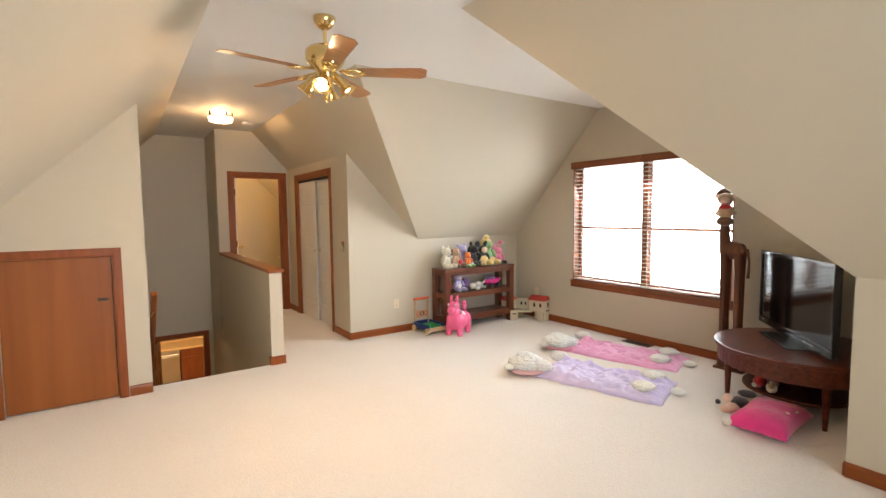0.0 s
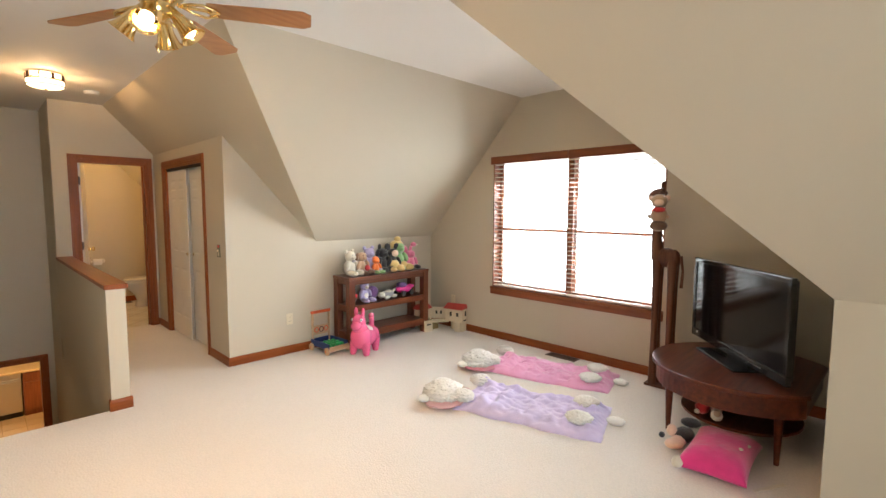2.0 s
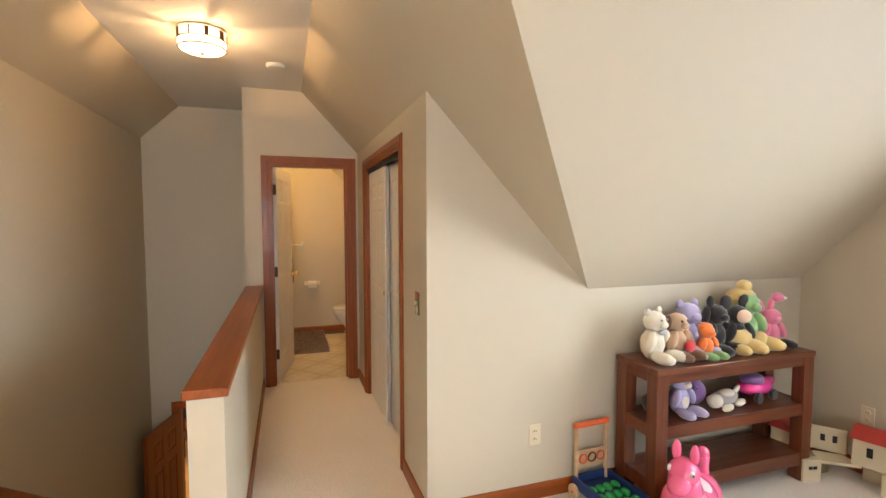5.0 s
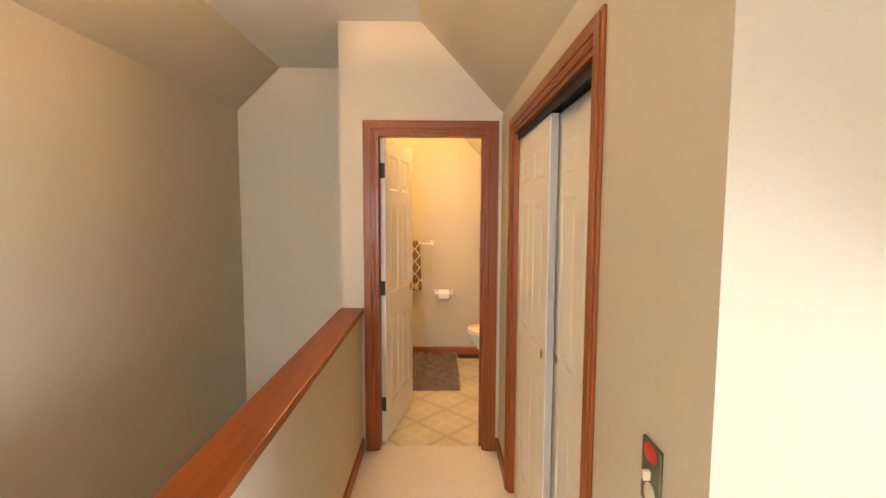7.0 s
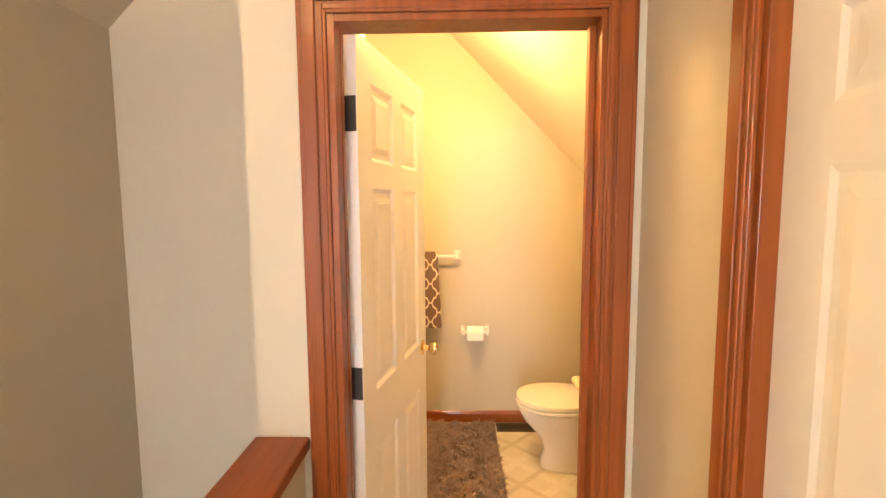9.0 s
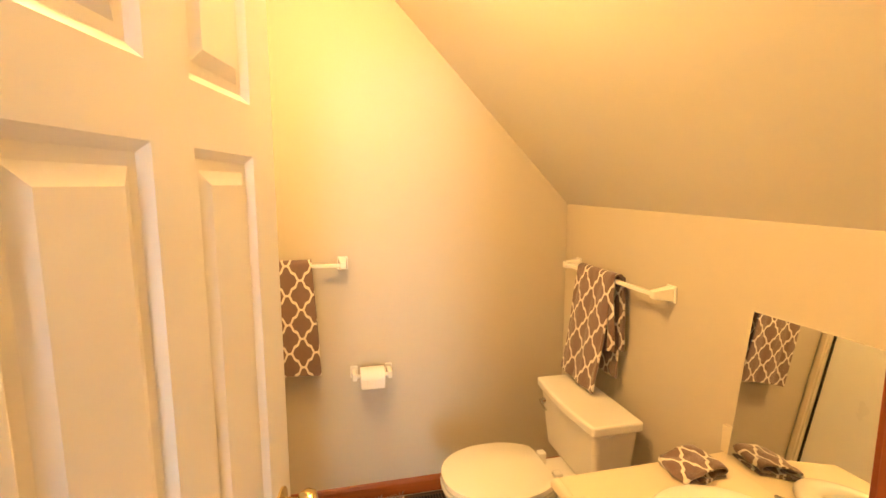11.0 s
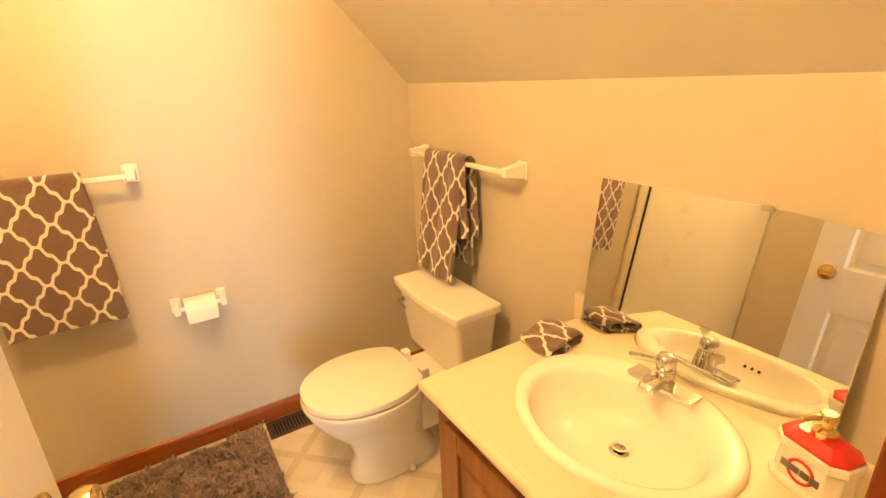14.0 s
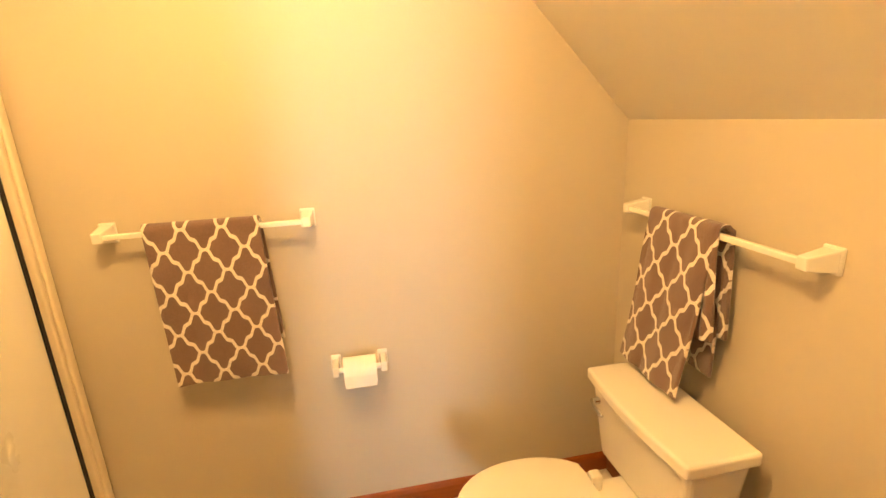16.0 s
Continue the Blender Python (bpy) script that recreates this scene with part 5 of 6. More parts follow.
def sleeping_bag(m, L, W, colour, lining, label, seed, hx, hy):
    cloth = paint(colour[0], colour[1], 0.6, 0.07, 5, 0.25, 240)
    cloth.node_tree.nodes["Principled BSDF"].inputs["Sheen Weight"].default_value = 0.35
    b = thing("sleeping_bag", m, label, "sleeping bag", "children's sleeping bags")
    part("bag", quilt_mesh(L, W, 0.062, seed), cloth, b, smooth=180)
    bm = bmesh.new()
    ball(bm, (hx + 0.02, hy * 0.8, 0.03), (0.18, W * 0.40, 0.028), 26, 12, None, 0.15, 3)
    part("pillow_flap", bm, paint(lining[0], lining[1], 0.7, 0.06, 6, 0.2, 200), b, "pink satin-edged pillow flap", smooth=180)
    bm = bmesh.new()
    ball(bm, (hx, hy, 0.078), (0.155, 0.165, 0.068), 72, 44, None, 0.24, 15)
    ball(bm, (hx - 0.03, hy + 0.03, 0.115), (0.085, 0.095, 0.045), 56, 36, None, 0.24, 16)
    h = part("plush_head", bm, F_LAMB, b, "fluffy cream lamb head", smooth=180)
    for s in (-1, 1):
        bm = bmesh.new()
        ball(bm, (hx - 0.09, hy + s * 0.15, 0.06), (0.05, 0.055, 0.025), 18, 12, Matrix.Rotation(radians(20 * s), 4, "Z"), 0.15, 6)
        part("ear", bm, F_LAMB, h, smooth=180)
        bm = bmesh.new()
        ball(bm, (0.045, s * W * 0.30, 0.085), (0.085, 0.072, 0.045), 56, 36, None, 0.26, 18)
        part("front_paw", bm, F_LAMB, b, "fluffy cream paw", smooth=180)
        bm = bmesh.new()
        ball(bm, (L - 0.17, s * W * 0.25, 0.072), (0.088, 0.084, 0.034), 56, 36, None, 0.26, 18)
        part("hind_paw", bm, F_LAMB, b, "fluffy cream paw", smooth=180)
    bm = bmesh.new()
    ball(bm, (hx + 0.13, hy + 0.07, 0.09), (0.03, 0.07, 0.02), 18, 10, Matrix.Rotation(radians(40), 4, "Z"), 0.3, 7)
    part("neck_bow", bm, F_TAN if seed < 2 else F_PINK, b, "rumpled satin bow", smooth=180)
    bm = bmesh.new()
    ball(bm, (L + 0.055, 0.0, 0.03), (0.062, 0.036, 0.03), 18, 12, None, 0.15, 6)
    part("tail", bm, F_LAMB, b, "fluffy cream tail", smooth=180)
    return b


sleeping_bag((3.83, 2.92, 0.0, 0, 0, -71), 1.07, 0.60, ("lilac_satin", (0.69, 0.60, 0.88)), ("pale_pink_satin", (0.72, 0.44, 0.46)), "lilac quilted child's sleeping bag with lamb head", 1.0, -0.13, -0.16)
sleeping_bag((4.64, 3.30, 0.0, 0, 0, -75), 1.12, 0.55, ("rose_pink_satin", (0.84, 0.38, 0.60)), ("rose_satin", (0.72, 0.30, 0.36)), "rose pink quilted child's sleeping bag with lamb head", 2.6, -0.07, -0.20)

# ---- television corner ----
TABLEW = wood("dark_mahogany", (0.06, 0.013, 0.006), (0.13, 0.03, 0.012), 0.3, "x", 0.1)
TABLEW.node_tree.nodes["Principled BSDF"].inputs["Specular IOR Level"].default_value = 0.2
TCX, TCY, TR, TH = 4.735, 1.24, 0.555, 0.455
table = thing("half_round_table", (TCX, TCY, 0), "low half-round mahogany table with the television on it", "table")


def cut_disc(r, back=-0.42, n=56):
    return [(r * math.cos(2 * math.pi * k / n), max(back, r * math.sin(2 * math.pi * k / n))) for k in range(n)]


part("tabletop", slab([(x, y, TH - 0.028) for x, y in cut_disc(TR)], (0, 0, 0.028)), TABLEW, table, bevel=0.006)
part("apron", slab([(x, y, TH - 0.15) for x, y in cut_disc(TR - 0.03, -0.40)], (0, 0, 0.1215)), TABLEW, table, bevel=0.003)
part("lower_shelf", slab([(x, y, 0.12) for x, y in cut_disc(TR - 0.20, -0.36)], (0, 0, 0.018)), TABLEW, table, bevel=0.003)
for x, y in ((-0.34, 0.34), (0.44, -0.28), (0.34, 0.34), (-0.36, -0.28)):
    bm = bmesh.new()
    tube(bm, [(x, y, TH - 0.15), (x, y, 0.2), (x, y, 0.002)], [0.026, 0.022, 0.014], 12)
    part("leg", bm, TABLEW, table, smooth=50)
SCREEN = paint("glossy_black_screen", (0.006, 0.006, 0.008), 0.10, 0.0, 3, 0.0)
SCREEN.node_tree.nodes["Principled BSDF"].inputs["Specular IOR Level"].default_value = 0.3
GLOSSB = paint("gloss_black_plastic", (0.012, 0.012, 0.013), 0.14, 0.05, 5, 0.0)
tv = thing("television", (4.775, 1.325, TH, 0, 0, 221), "black flat-screen television on the corner table, switched off", "television")
TW = 1.19
bm = boxes(((-TW / 2, 0.0, 0.035), (TW / 2, 0.035, 0.095)), ((-TW / 2, 0.0, 0.627), (TW / 2, 0.035, 0.662)), ((-TW / 2, 0.0, 0.095), (-TW / 2 + 0.038, 0.035, 0.627)), ((TW / 2 - 0.038, 0.0, 0.095), (TW / 2, 0.035, 0.627)))
part("bezel", bm, GLOSSB, tv, "glossy black bezel", bevel=0.006)
part("screen", boxes(((-TW / 2 + 0.038, 0.008, 0.095), (TW / 2 - 0.038, 0.02, 0.627))), SCREEN, tv, "dark reflecting screen")
part("back_cover", boxes(((-TW / 2 + 0.02, 0.035, 0.05), (TW / 2 - 0.02, 0.06, 0.647)), ((-0.35, 0.06, 0.12), (0.35, 0.10, 0.55))), GLOSSB, tv, bevel=0.01)
part("stand_neck", boxes(((-0.09, 0.03, 0.012), (0.09, 0.07, 0.12))), GLOSSB, tv, bevel=0.004)
bm = bmesh.new()
box(bm, (-0.26, -0.11, 0.0005), (0.26, 0.14, 0.016))
part("stand_base", bm, GLOSSB, tv, "glossy black stand", bevel=0.006)
bm = bmesh.new()
ball(bm, (-TW / 2 + 0.10, -0.001, 0.075), (0.012, 0.002, 0.006), 10, 6)
part("badge", bm, STEEL, tv)
for i in range(5):
    part("side_port", boxes(((0.22 + 0.03 * i, -0.0015, 0.062), (0.238 + 0.03 * i, 0.0, 0.068))), STEEL, tv)

# toys stored under the table
for i, (x, y, sz, c) in enumerate(((4.50, 1.40, 0.055, F_RED), (4.57, 1.34, 0.05, F_SKIN), (4.66, 1.40, 0.06, F_YELLOW), (4.76, 1.36, 0.055, F_LILAC), (4.84, 1.28, 0.06, F_CREAM), (4.44, 1.30, 0.045, F_CREAM))):
    plush((x, y, 0.139, 0, 0, 40 * i), "small mixed soft toy on the table's lower shelf", "soft toy", [((0, 0, sz * 0.8), (sz, sz * 0.8, sz * 0.8), 0, 0), ((sz * 0.7, 0, sz * 1.3), (sz * 0.55, sz * 0.5, sz * 0.5), 1, 0), ((-sz * 0.8, 0.02, sz * 0.4), (sz * 0.5, sz * 0.3, sz * 0.3), 1, 20)], [c, (F_CREAM, F_RED, F_TAN)[i % 3]], "soft toys under the table")

# pink plush pillow on the floor
pil = thing("plush_pillow", (4.165, 1.20, 0.003, 0, 0, 4), "hot pink plush pillow with white spots on the carpet", "plush pillow", "soft toys on the floor")
bm = bmesh.new()
nx, ny = 40, 28
shells = []
for side in (1, -1):
    grid = []
    for i in range(nx + 1):
        row = []
        for j in range(ny + 1):
            u, v = 2 * i / nx - 1, 2 * j / ny - 1
            pinch_x, pinch_y = 1 - 0.10 * (1 - v * v), 1 - 0.10 * (1 - u * u)
            h = max(0.0, (1 - u ** 4) * (1 - v ** 4)) ** 0.55
            x, y = 0.285 * u * (pinch_x + 0.02), 0.175 * v * (pinch_y + 0.02)
            wr = 0.012 * noise.noise((x * 7, y * 9, 3.0)) + 0.004 * noise.noise((x * 40, y * 40, 1.0))
            z = 0.045 + (0.10 * h + wr * h if side > 0 else -0.043 * h)
            row.append(bm.verts.new((x, y, z)))
        grid.append(row)
    for i in range(nx):
        for j in range(ny):
            q = (grid[i][j], grid[i + 1][j], grid[i + 1][j + 1], grid[i][j + 1])
            bm.faces.new(q if side > 0 else q[::-1])
bmesh.ops.remove_doubles(bm, verts=bm.verts, dist=1e-5)
part("cushion", bm, F_HOT, pil, smooth=180)
for x, y in ((0.03, -0.07), (-0.03, -0.10), (0.06, -0.125), (-0.10, 0.02), (0.13, 0.0)):
    bm = bmesh.new()
    ball(bm, (x, y, 0.141 - 1.2 * y * y - 0.4 * x * x), (0.022, 0.018, 0.006), 12, 8)
    part("spot", bm, F_CREAM, pil, "white embroidered spot", smooth=180)
for nm, c, sz, mt in (("head", (0.10, 0.225, 0.060), (0.095, 0.060, 0.042), F_BLACK), ("ear", (0.20, 0.21, 0.11), (0.06, 0.06, 0.022), F_BLACK), ("face", (0.0, 0.235, 0.05), (0.075, 0.045, 0.034), F_SKIN), ("cheek", (0.055, 0.285, 0.09), (0.045, 0.03, 0.035), F_SKIN), ("muzzle", (-0.04, 0.26, 0.045), (0.042, 0.038, 0.028), F_SKIN), ("nose", (-0.01, 0.325, 0.07), (0.020, 0.018, 0.018), F_BLACK), ("bow", (-0.255, 0.165, 0.055), (0.065, 0.032, 0.028), F_CREAM)):
    bm = bmesh.new()
    ball(bm, c, sz, 22, 14, None, 0.10, 5)
    part(nm, bm, mt, pil, smooth=180)
bm = bmesh.new()
box(bm, (-0.012, -0.11, 0.004), (0.012, 0.11, 0.010))
tagged(mesh_object("fabric_strap", bm, F_CREAM, None, 0.003), "white woven strap beside the pink pillow", "strap").matrix_world = pose(4.06, 0.935, 0, 0, 0, 62)

# carved giraffe
GIR = wood("carved_reddish_wood", (0.085, 0.028, 0.013), (0.17, 0.062, 0.028), 0.45, "z", 0.1)
bm = bmesh.new()
for y, x in ((2.0, -0.035), (2.0, 0.035), (1.88, -0.03), (1.88, 0.035)):
    tube(bm, [(x, y - 1.92, 0.02), (x * 0.9, y - 1.92, 0.45), (x * 0.8, y - 1.92, 0.9), (x * 0.6, y - 1.92, 1.08)], [0.034, 0.026, 0.032, 0.042], 12)
ball(bm, (0, 0.02, 1.10), (0.06, 0.115, 0.08), 20, 14, None, 0.08, 5)
ball(bm, (0, -0.045, 1.09), (0.05, 0.05, 0.08), 18, 12, None, 0.1, 5)
tube(bm, [(0, 0.08, 1.08), (0, 0.10, 1.25), (0, 0.095, 1.45), (0, 0.085, 1.60)], [0.06, 0.042, 0.036, 0.034], 14)
ball(bm, (0, 0.115, 1.63), (0.036, 0.075, 0.038), 16, 12, Matrix.Rotation(radians(-20), 4, "X"))
for s in (-1, 1):
    tube(bm, [(s * 0.02, 0.07, 1.65), (s * 0.026, 0.06, 1.73)], [0.009, 0.012], 8)
    ball(bm, (s * 0.055, 0.06, 1.635), (0.028, 0.01, 0.016), 10, 8)
tube(bm, [(0, -0.095, 1.12), (0, -0.115, 1.0), (0, -0.108, 0.86)], [0.014, 0.010, 0.014], 8)
box(bm, (-0.065, -0.115, 0.002), (0.065, 0.135, 0.022))
gir = tagged(mesh_object("giraffe_statue", bm, GIR, 60), "tall carved reddish wooden giraffe beside the window", "statue")
gir.matrix_world = pose(5.17, 1.90, 0, 0, 0, 0)
plush(pose(5.15, 1.985, 1.39, 0, 0, -70) @ Matrix.Scale(1.25, 4), "tan plush monkey with red bow clinging to the giraffe", "soft toy", [((0, -0.05, 0.05), (0.05, 0.045, 0.06), 0, 0), ((0, -0.06, 0.14), (0.05, 0.045, 0.045), 0, 0), ((0.0, -0.10, 0.13), (0.03, 0.02, 0.022), 1, 0), ((-0.05, -0.05, 0.16), (0.018, 0.01, 0.018), 1, 0), ((0.05, -0.05, 0.16), (0.018, 0.01, 0.018), 1, 0), ((0, -0.09, 0.085), (0.04, 0.02, 0.018), 2, 0), ((-0.05, -0.01, 0.04), (0.018, 0.05, 0.018), 0, 0), ((0.05, -0.01, 0.04), (0.018, 0.05, 0.018), 0, 0), ((0, -0.06, -0.02), (0.055, 0.05, 0.035), 3, 0)], [F_TAN, F_SKIN, F_RED, F_BROWN], "soft toys on the giraffe")

# ---- bathroom ----
CERAM = paint("white_glazed_china", (0.80, 0.77, 0.70), 0.22, 0.015, 3, 0.0, 50, 0, 0.15)
SEATP = paint("white_seat_plastic", (0.80, 0.77, 0.69), 0.22, 0.015, 3, 0.0, 50, 0, 0.3)
LAMIN = paint("cream_laminate", (0.68, 0.59, 0.43), 0.35, 0.012, 30, 0.02, 200)
OAK = wood("honey_oak_vanity", (0.24, 0.095, 0.03), (0.38, 0.17, 0.06), 0.35, "z", 0.2)


def trellis_material(name, flat=False, scale=1.0):
    """Brown terry cloth woven with a cream curved trellis."""
    m, nt, p = nodes_of(name)
    co, sp = nt.nodes.new("ShaderNodeTexCoord"), nt.nodes.new("ShaderNodeSeparateXYZ")
    nt.links.new(co.outputs["Object"], sp.inputs[0])

    def mth(op, a, b=None, c=None):
        n = nt.nodes.new("ShaderNodeMath")
        n.operation = op
        for k, v in enumerate((a, b, c)):
            if v is None:
                continue
            if isinstance(v, (int, float)):
                n.inputs[k].default_value = v
            else:
                nt.links.new(v, n.inputs[k])
        return n.outputs[0]

    H = 0.130 * scale
    a = mth("MULTIPLY", sp.outputs[0], 2 * math.pi / (0.113 * scale))
    wave, slope = mth("COSINE", a), mth("SINE", a)
    for k, amp in ((3.0, 0.1375), (5.0, -0.0775)):
        ka = mth("MULTIPLY", a, k)
        wave = mth("ADD", wave, mth("MULTIPLY", mth("COSINE", ka), amp))
        slope = mth("ADD", slope, mth("MULTIPLY", mth("SINE", ka), amp * k))
    wave = mth("MULTIPLY", wave, H / 4 / 1.06)
    steep = mth("SQRT", mth("ADD", mth("POWER", mth("MULTIPLY", mth("ABSOLUTE", slope), 1.7), 2.0), 1.0))
    near = []
    for sign in (1, -1):
        off = mth("ADD", mth("MULTIPLY", wave, -sign), -sign * H / 4)
        q = mth("DIVIDE", mth("ADD", sp.outputs[1 if flat else 2], off), H)
        near.append(mth("ABSOLUTE", mth("SUBTRACT", mth("FRACT", mth("ADD", q, 0.5)), 0.5)))
    f = mth("DIVIDE", mth("MULTIPLY", mth("MINIMUM", near[0], near[1]), H), steep)
    f = mth("SUBTRACT", f, mth("MULTIPLY", mth("POWER", mth("ABSOLUTE", mth("SINE", a)), 60.0), 0.0020))
    mr = nt.nodes.new("ShaderNodeMapRange")
    mr.inputs["From Min"].default_value, mr.inputs["From Max"].default_value = 0.0042, 0.0054
    nt.links.new(f, mr.inputs["Value"])
    mx = ramp_mix(nt, mr.outputs[0], (0.74, 0.68, 0.58), (0.17, 0.105, 0.085))
    n1 = nt.nodes.new("ShaderNodeTexNoise")
    n1.inputs["Scale"].default_value = 330
    nt.links.new(co.outputs["Object"], n1.inputs["Vector"])
    hsv = nt.nodes.new("ShaderNodeHueSaturation")
    m2 = nt.nodes.new("ShaderNodeMapRange")
    m2.inputs["To Min"].default_value, m2.inputs["To Max"].default_value = 0.6, 1.4
    nt.links.new(n1.outputs[0], m2.inputs["Value"])
    nt.links.new(m2.outputs[0], hsv.inputs["Value"])
    nt.links.new(mx.outputs["Result"], hsv.inputs["Color"])
    nt.links.new(hsv.outputs[0], p.inputs["Base Color"])
    p.inputs["Roughness"].default_value, p.inputs["Sheen Weight"].default_value = 0.95, 0.4
    bp = nt.nodes.new("ShaderNodeBump")
    bp.inputs["Strength"].default_value, bp.inputs["Distance"].default_value = 0.6, 0.003
    nt.links.new(n1.outputs[0], bp.inputs["Height"])
    nt.links.new(bp.outputs[0], p.inputs["Normal"])
    return m


TRELLIS = trellis_material("trellis_towel")
TRELLIS_FLAT = trellis_material("trellis_cloth", True, 0.95)


def towel(m, w, front, back, flare, label, group, seed, skew=0.0):
    """A towel over a bar. Local x along the bar, -y away from the wall, z from the bar."""
    bm = bmesh.new()
    path = []
    r = 0.017
    for k in range(13):
        path.append((r + 0.010, -back + back * k / 12))
    for k in range(1, 8):
        a = math.pi * k / 8
        path.append((r * math.cos(a), r * math.sin(a) + 0.0))
    for k in range(25):
        path.append((-r - flare * (k / 24) ** 1.3, -front * k / 24))
    nx = 26
    rows = []
    for i, (py, pz) in enumerate(path):
        row = []
        for j in range(nx + 1):
            u = j / nx
            drop = max(0.0, -pz)
            wob = 0.010 * math.sin(7 * u + seed + drop * 3) * min(1, drop / 0.15) + 0.006 * noise.noise((u * 6, pz * 5, seed))
            x = (u - 0.5) * w * (1 + 0.05 * drop) + skew * drop
            row.append(bm.verts.new((x, py - abs(wob) if py < 0 else py, pz + 0.012 * drop * math.sin(3 * u + seed))))
        rows.append(row)
    for a, b in zip(rows, rows[1:]):
        for j in range(nx):
            bm.faces.new((a[j], a[j + 1], b[j + 1], b[j]))
    ob = mesh_object("hand_towel", bm, TRELLIS, None)
    ob.data.shade_smooth()
    s = ob.modifiers.new("thickness", "SOLIDIFY")
    s.thickness, s.offset = 0.010, 0
    b = ob.modifiers.new("round", "BEVEL")
    b.width, b.segments = 0.003, 2
    ob.matrix_world = m
    return tagged(ob, label, "towel", group)


def towel_bar(m, w, label):
    t = thing("towel_bar", m, label, "towel bar", "bathroom towel bars")
    for x in (0, w):
        bm = bmesh.new()
        lo = boxes(((x - 0.024, -0.010, -0.031), (x + 0.024, -0.0005, 0.031)))
        a, b = [(-0.020, -0.009, -0.026), (0.020, -0.009, -0.026), (0.020, -0.009, 0.026), (-0.020, -0.009, 0.026)], [(-0.013, -0.086, -0.015), (0.013, -0.086, -0.015), (0.013, -0.086, 0.015), (-0.013, -0.086, 0.015)]
        va, vb = [lo.verts.new((x + p[0], p[1], p[2])) for p in a], [lo.verts.new((x + p[0], p[1], p[2])) for p in b]
        for k in range(4):
            lo.faces.new((va[k], va[(k + 1) % 4], vb[(k + 1) % 4], vb[k]))
        lo.faces.new(vb)
        lo.faces.new(va[::-1])
        bm.free()
        part("post", lo, CERAM, t, bevel=0.004)
    part("bar", boxes(((0.012, -0.080, -0.008), (w - 0.012, -0.064, 0.008))), CERAM, t, bevel=0.003)
    return t


towel_bar((1.711, YF, 1.203), 0.582, "white ceramic towel bar on the beige wall")
towel(pose(1.995, YF - 0.072, 1.213), 0.325, 0.50, 0.40, 0.01, "brown trellis-patterned hand towel hanging on the bar", "hand towels", 0.4, 0.045)
towel_bar((XM, 9.185, 1.176, 0, 0, -90), 0.648, "white ceramic towel bar above the toilet")
towel(pose(XM - 0.072, 8.905, 1.187, 0, 0, -90), 0.27, 0.475, 0.42, 0.055, "brown trellis-patterned hand towel above the toilet tank", "hand towels", 2.1, -0.03)
towel(pose(XM - 0.066, 8.80, 1.187, 0, 0, -90) @ Matrix.Diagonal((1, 1.0, 1, 1)), 0.07, 0.30, 0.3, 0.0, "folded end of the patterned towel over the bar", "hand towels", 5.0, 0.05)

tp = thing("toilet_paper_holder", (2.412, YF, 0.675), "white ceramic toilet paper holder with a roll", "paper holder")
for x in (-0.082, 0.082):
    bm = boxes(((x - 0.018, -0.012, -0.03), (x + 0.018, -0.0005, 0.03)), ((x - 0.011, -0.085, -0.018), (x + 0.011, -0.012, 0.018)))
    part("post", bm, CERAM, tp, bevel=0.005)
bm = bmesh.new()
tube(bm, [(-0.072, -0.07, 0), (0.072, -0.07, 0)], 0.010, 10)
part("spindle", bm, CERAM, tp, smooth=50)
PAPER = paint("white_tissue", (0.80, 0.78, 0.74), 0.95, 0.03, 20, 0.3, 90)
bm = bmesh.new()
lathe(bm, [(0.018, -0.055), (0.048, -0.055), (0.048, 0.055), (0.018, 0.055)], 30, Matrix.Translation((0, -0.07, -0.006)) @ pose(0, 0, 0, 0, 90), caps=False)
part("paper_roll", bm, PAPER, tp, "white paper roll", smooth=40)
part("loose_sheet", boxes(((-0.053, -0.1195, -0.045), (0.053, -0.1185, -0.002))), PAPER, tp)

# toilet: local x to the wall, y across
toil = thing("toilet", (2.64, 8.79, 0), "white china toilet with closed lid beside the vanity", "toilet")


def oval(bm, rings, n=36):
    """Stacked ovals: (centre x, half length, half width, z, squareness)."""
    made = []
    for cx, a, b, z, q in rings:
        ring = []
        for k in range(n):
            t = 2 * math.pi * k / n
            c, s = math.cos(t), math.sin(t)
            e = 2.0 / q
            ring.append(bm.verts.new((cx + a * math.copysign(abs(c) ** e, c), b * math.copysign(abs(s) ** e, s), z)))
        made.append(ring)
    for r0, r1 in zip(made, made[1:]):
        for k in range(n):
            j = (k + 1) % n
            bm.faces.new((r0[k], r0[j], r1[j], r1[k]))
    bm.faces.new(made[0][::-1])
    bm.faces.new(made[-1])


bm = bmesh.new()
oval(bm, [(0.33, 0.19, 0.10, 0.0, 2.6), (0.33, 0.185, 0.098, 0.03, 2.6), (0.32, 0.155, 0.085, 0.10, 2.3), (0.30, 0.165, 0.095, 0.18, 2.2), (0.26, 0.215, 0.145, 0.28, 2.1), (0.245, 0.235, 0.175, 0.345, 2.1), (0.245, 0.238, 0.18, 0.370, 2.1), (0.245, 0.225, 0.168, 0.376, 2.1)])
box(bm, (0.42, -0.10, 0.16), (0.66, 0.10, 0.375))
part("bowl", bm, CERAM, toil, smooth=50)
bm = bmesh.new()
oval(bm, [(0.235, 0.234, 0.19, 0.377, 2.15), (0.235, 0.240, 0.196, 0.382, 2.15), (0.235, 0.240, 0.196, 0.395, 2.15), (0.235, 0.236, 0.192, 0.399, 2.15)])
for v in bm.verts:
    v.co.x = min(v.co.x, 0.43)
part("seat", bm, SEATP, toil, smooth=40)
bm = bmesh.new()
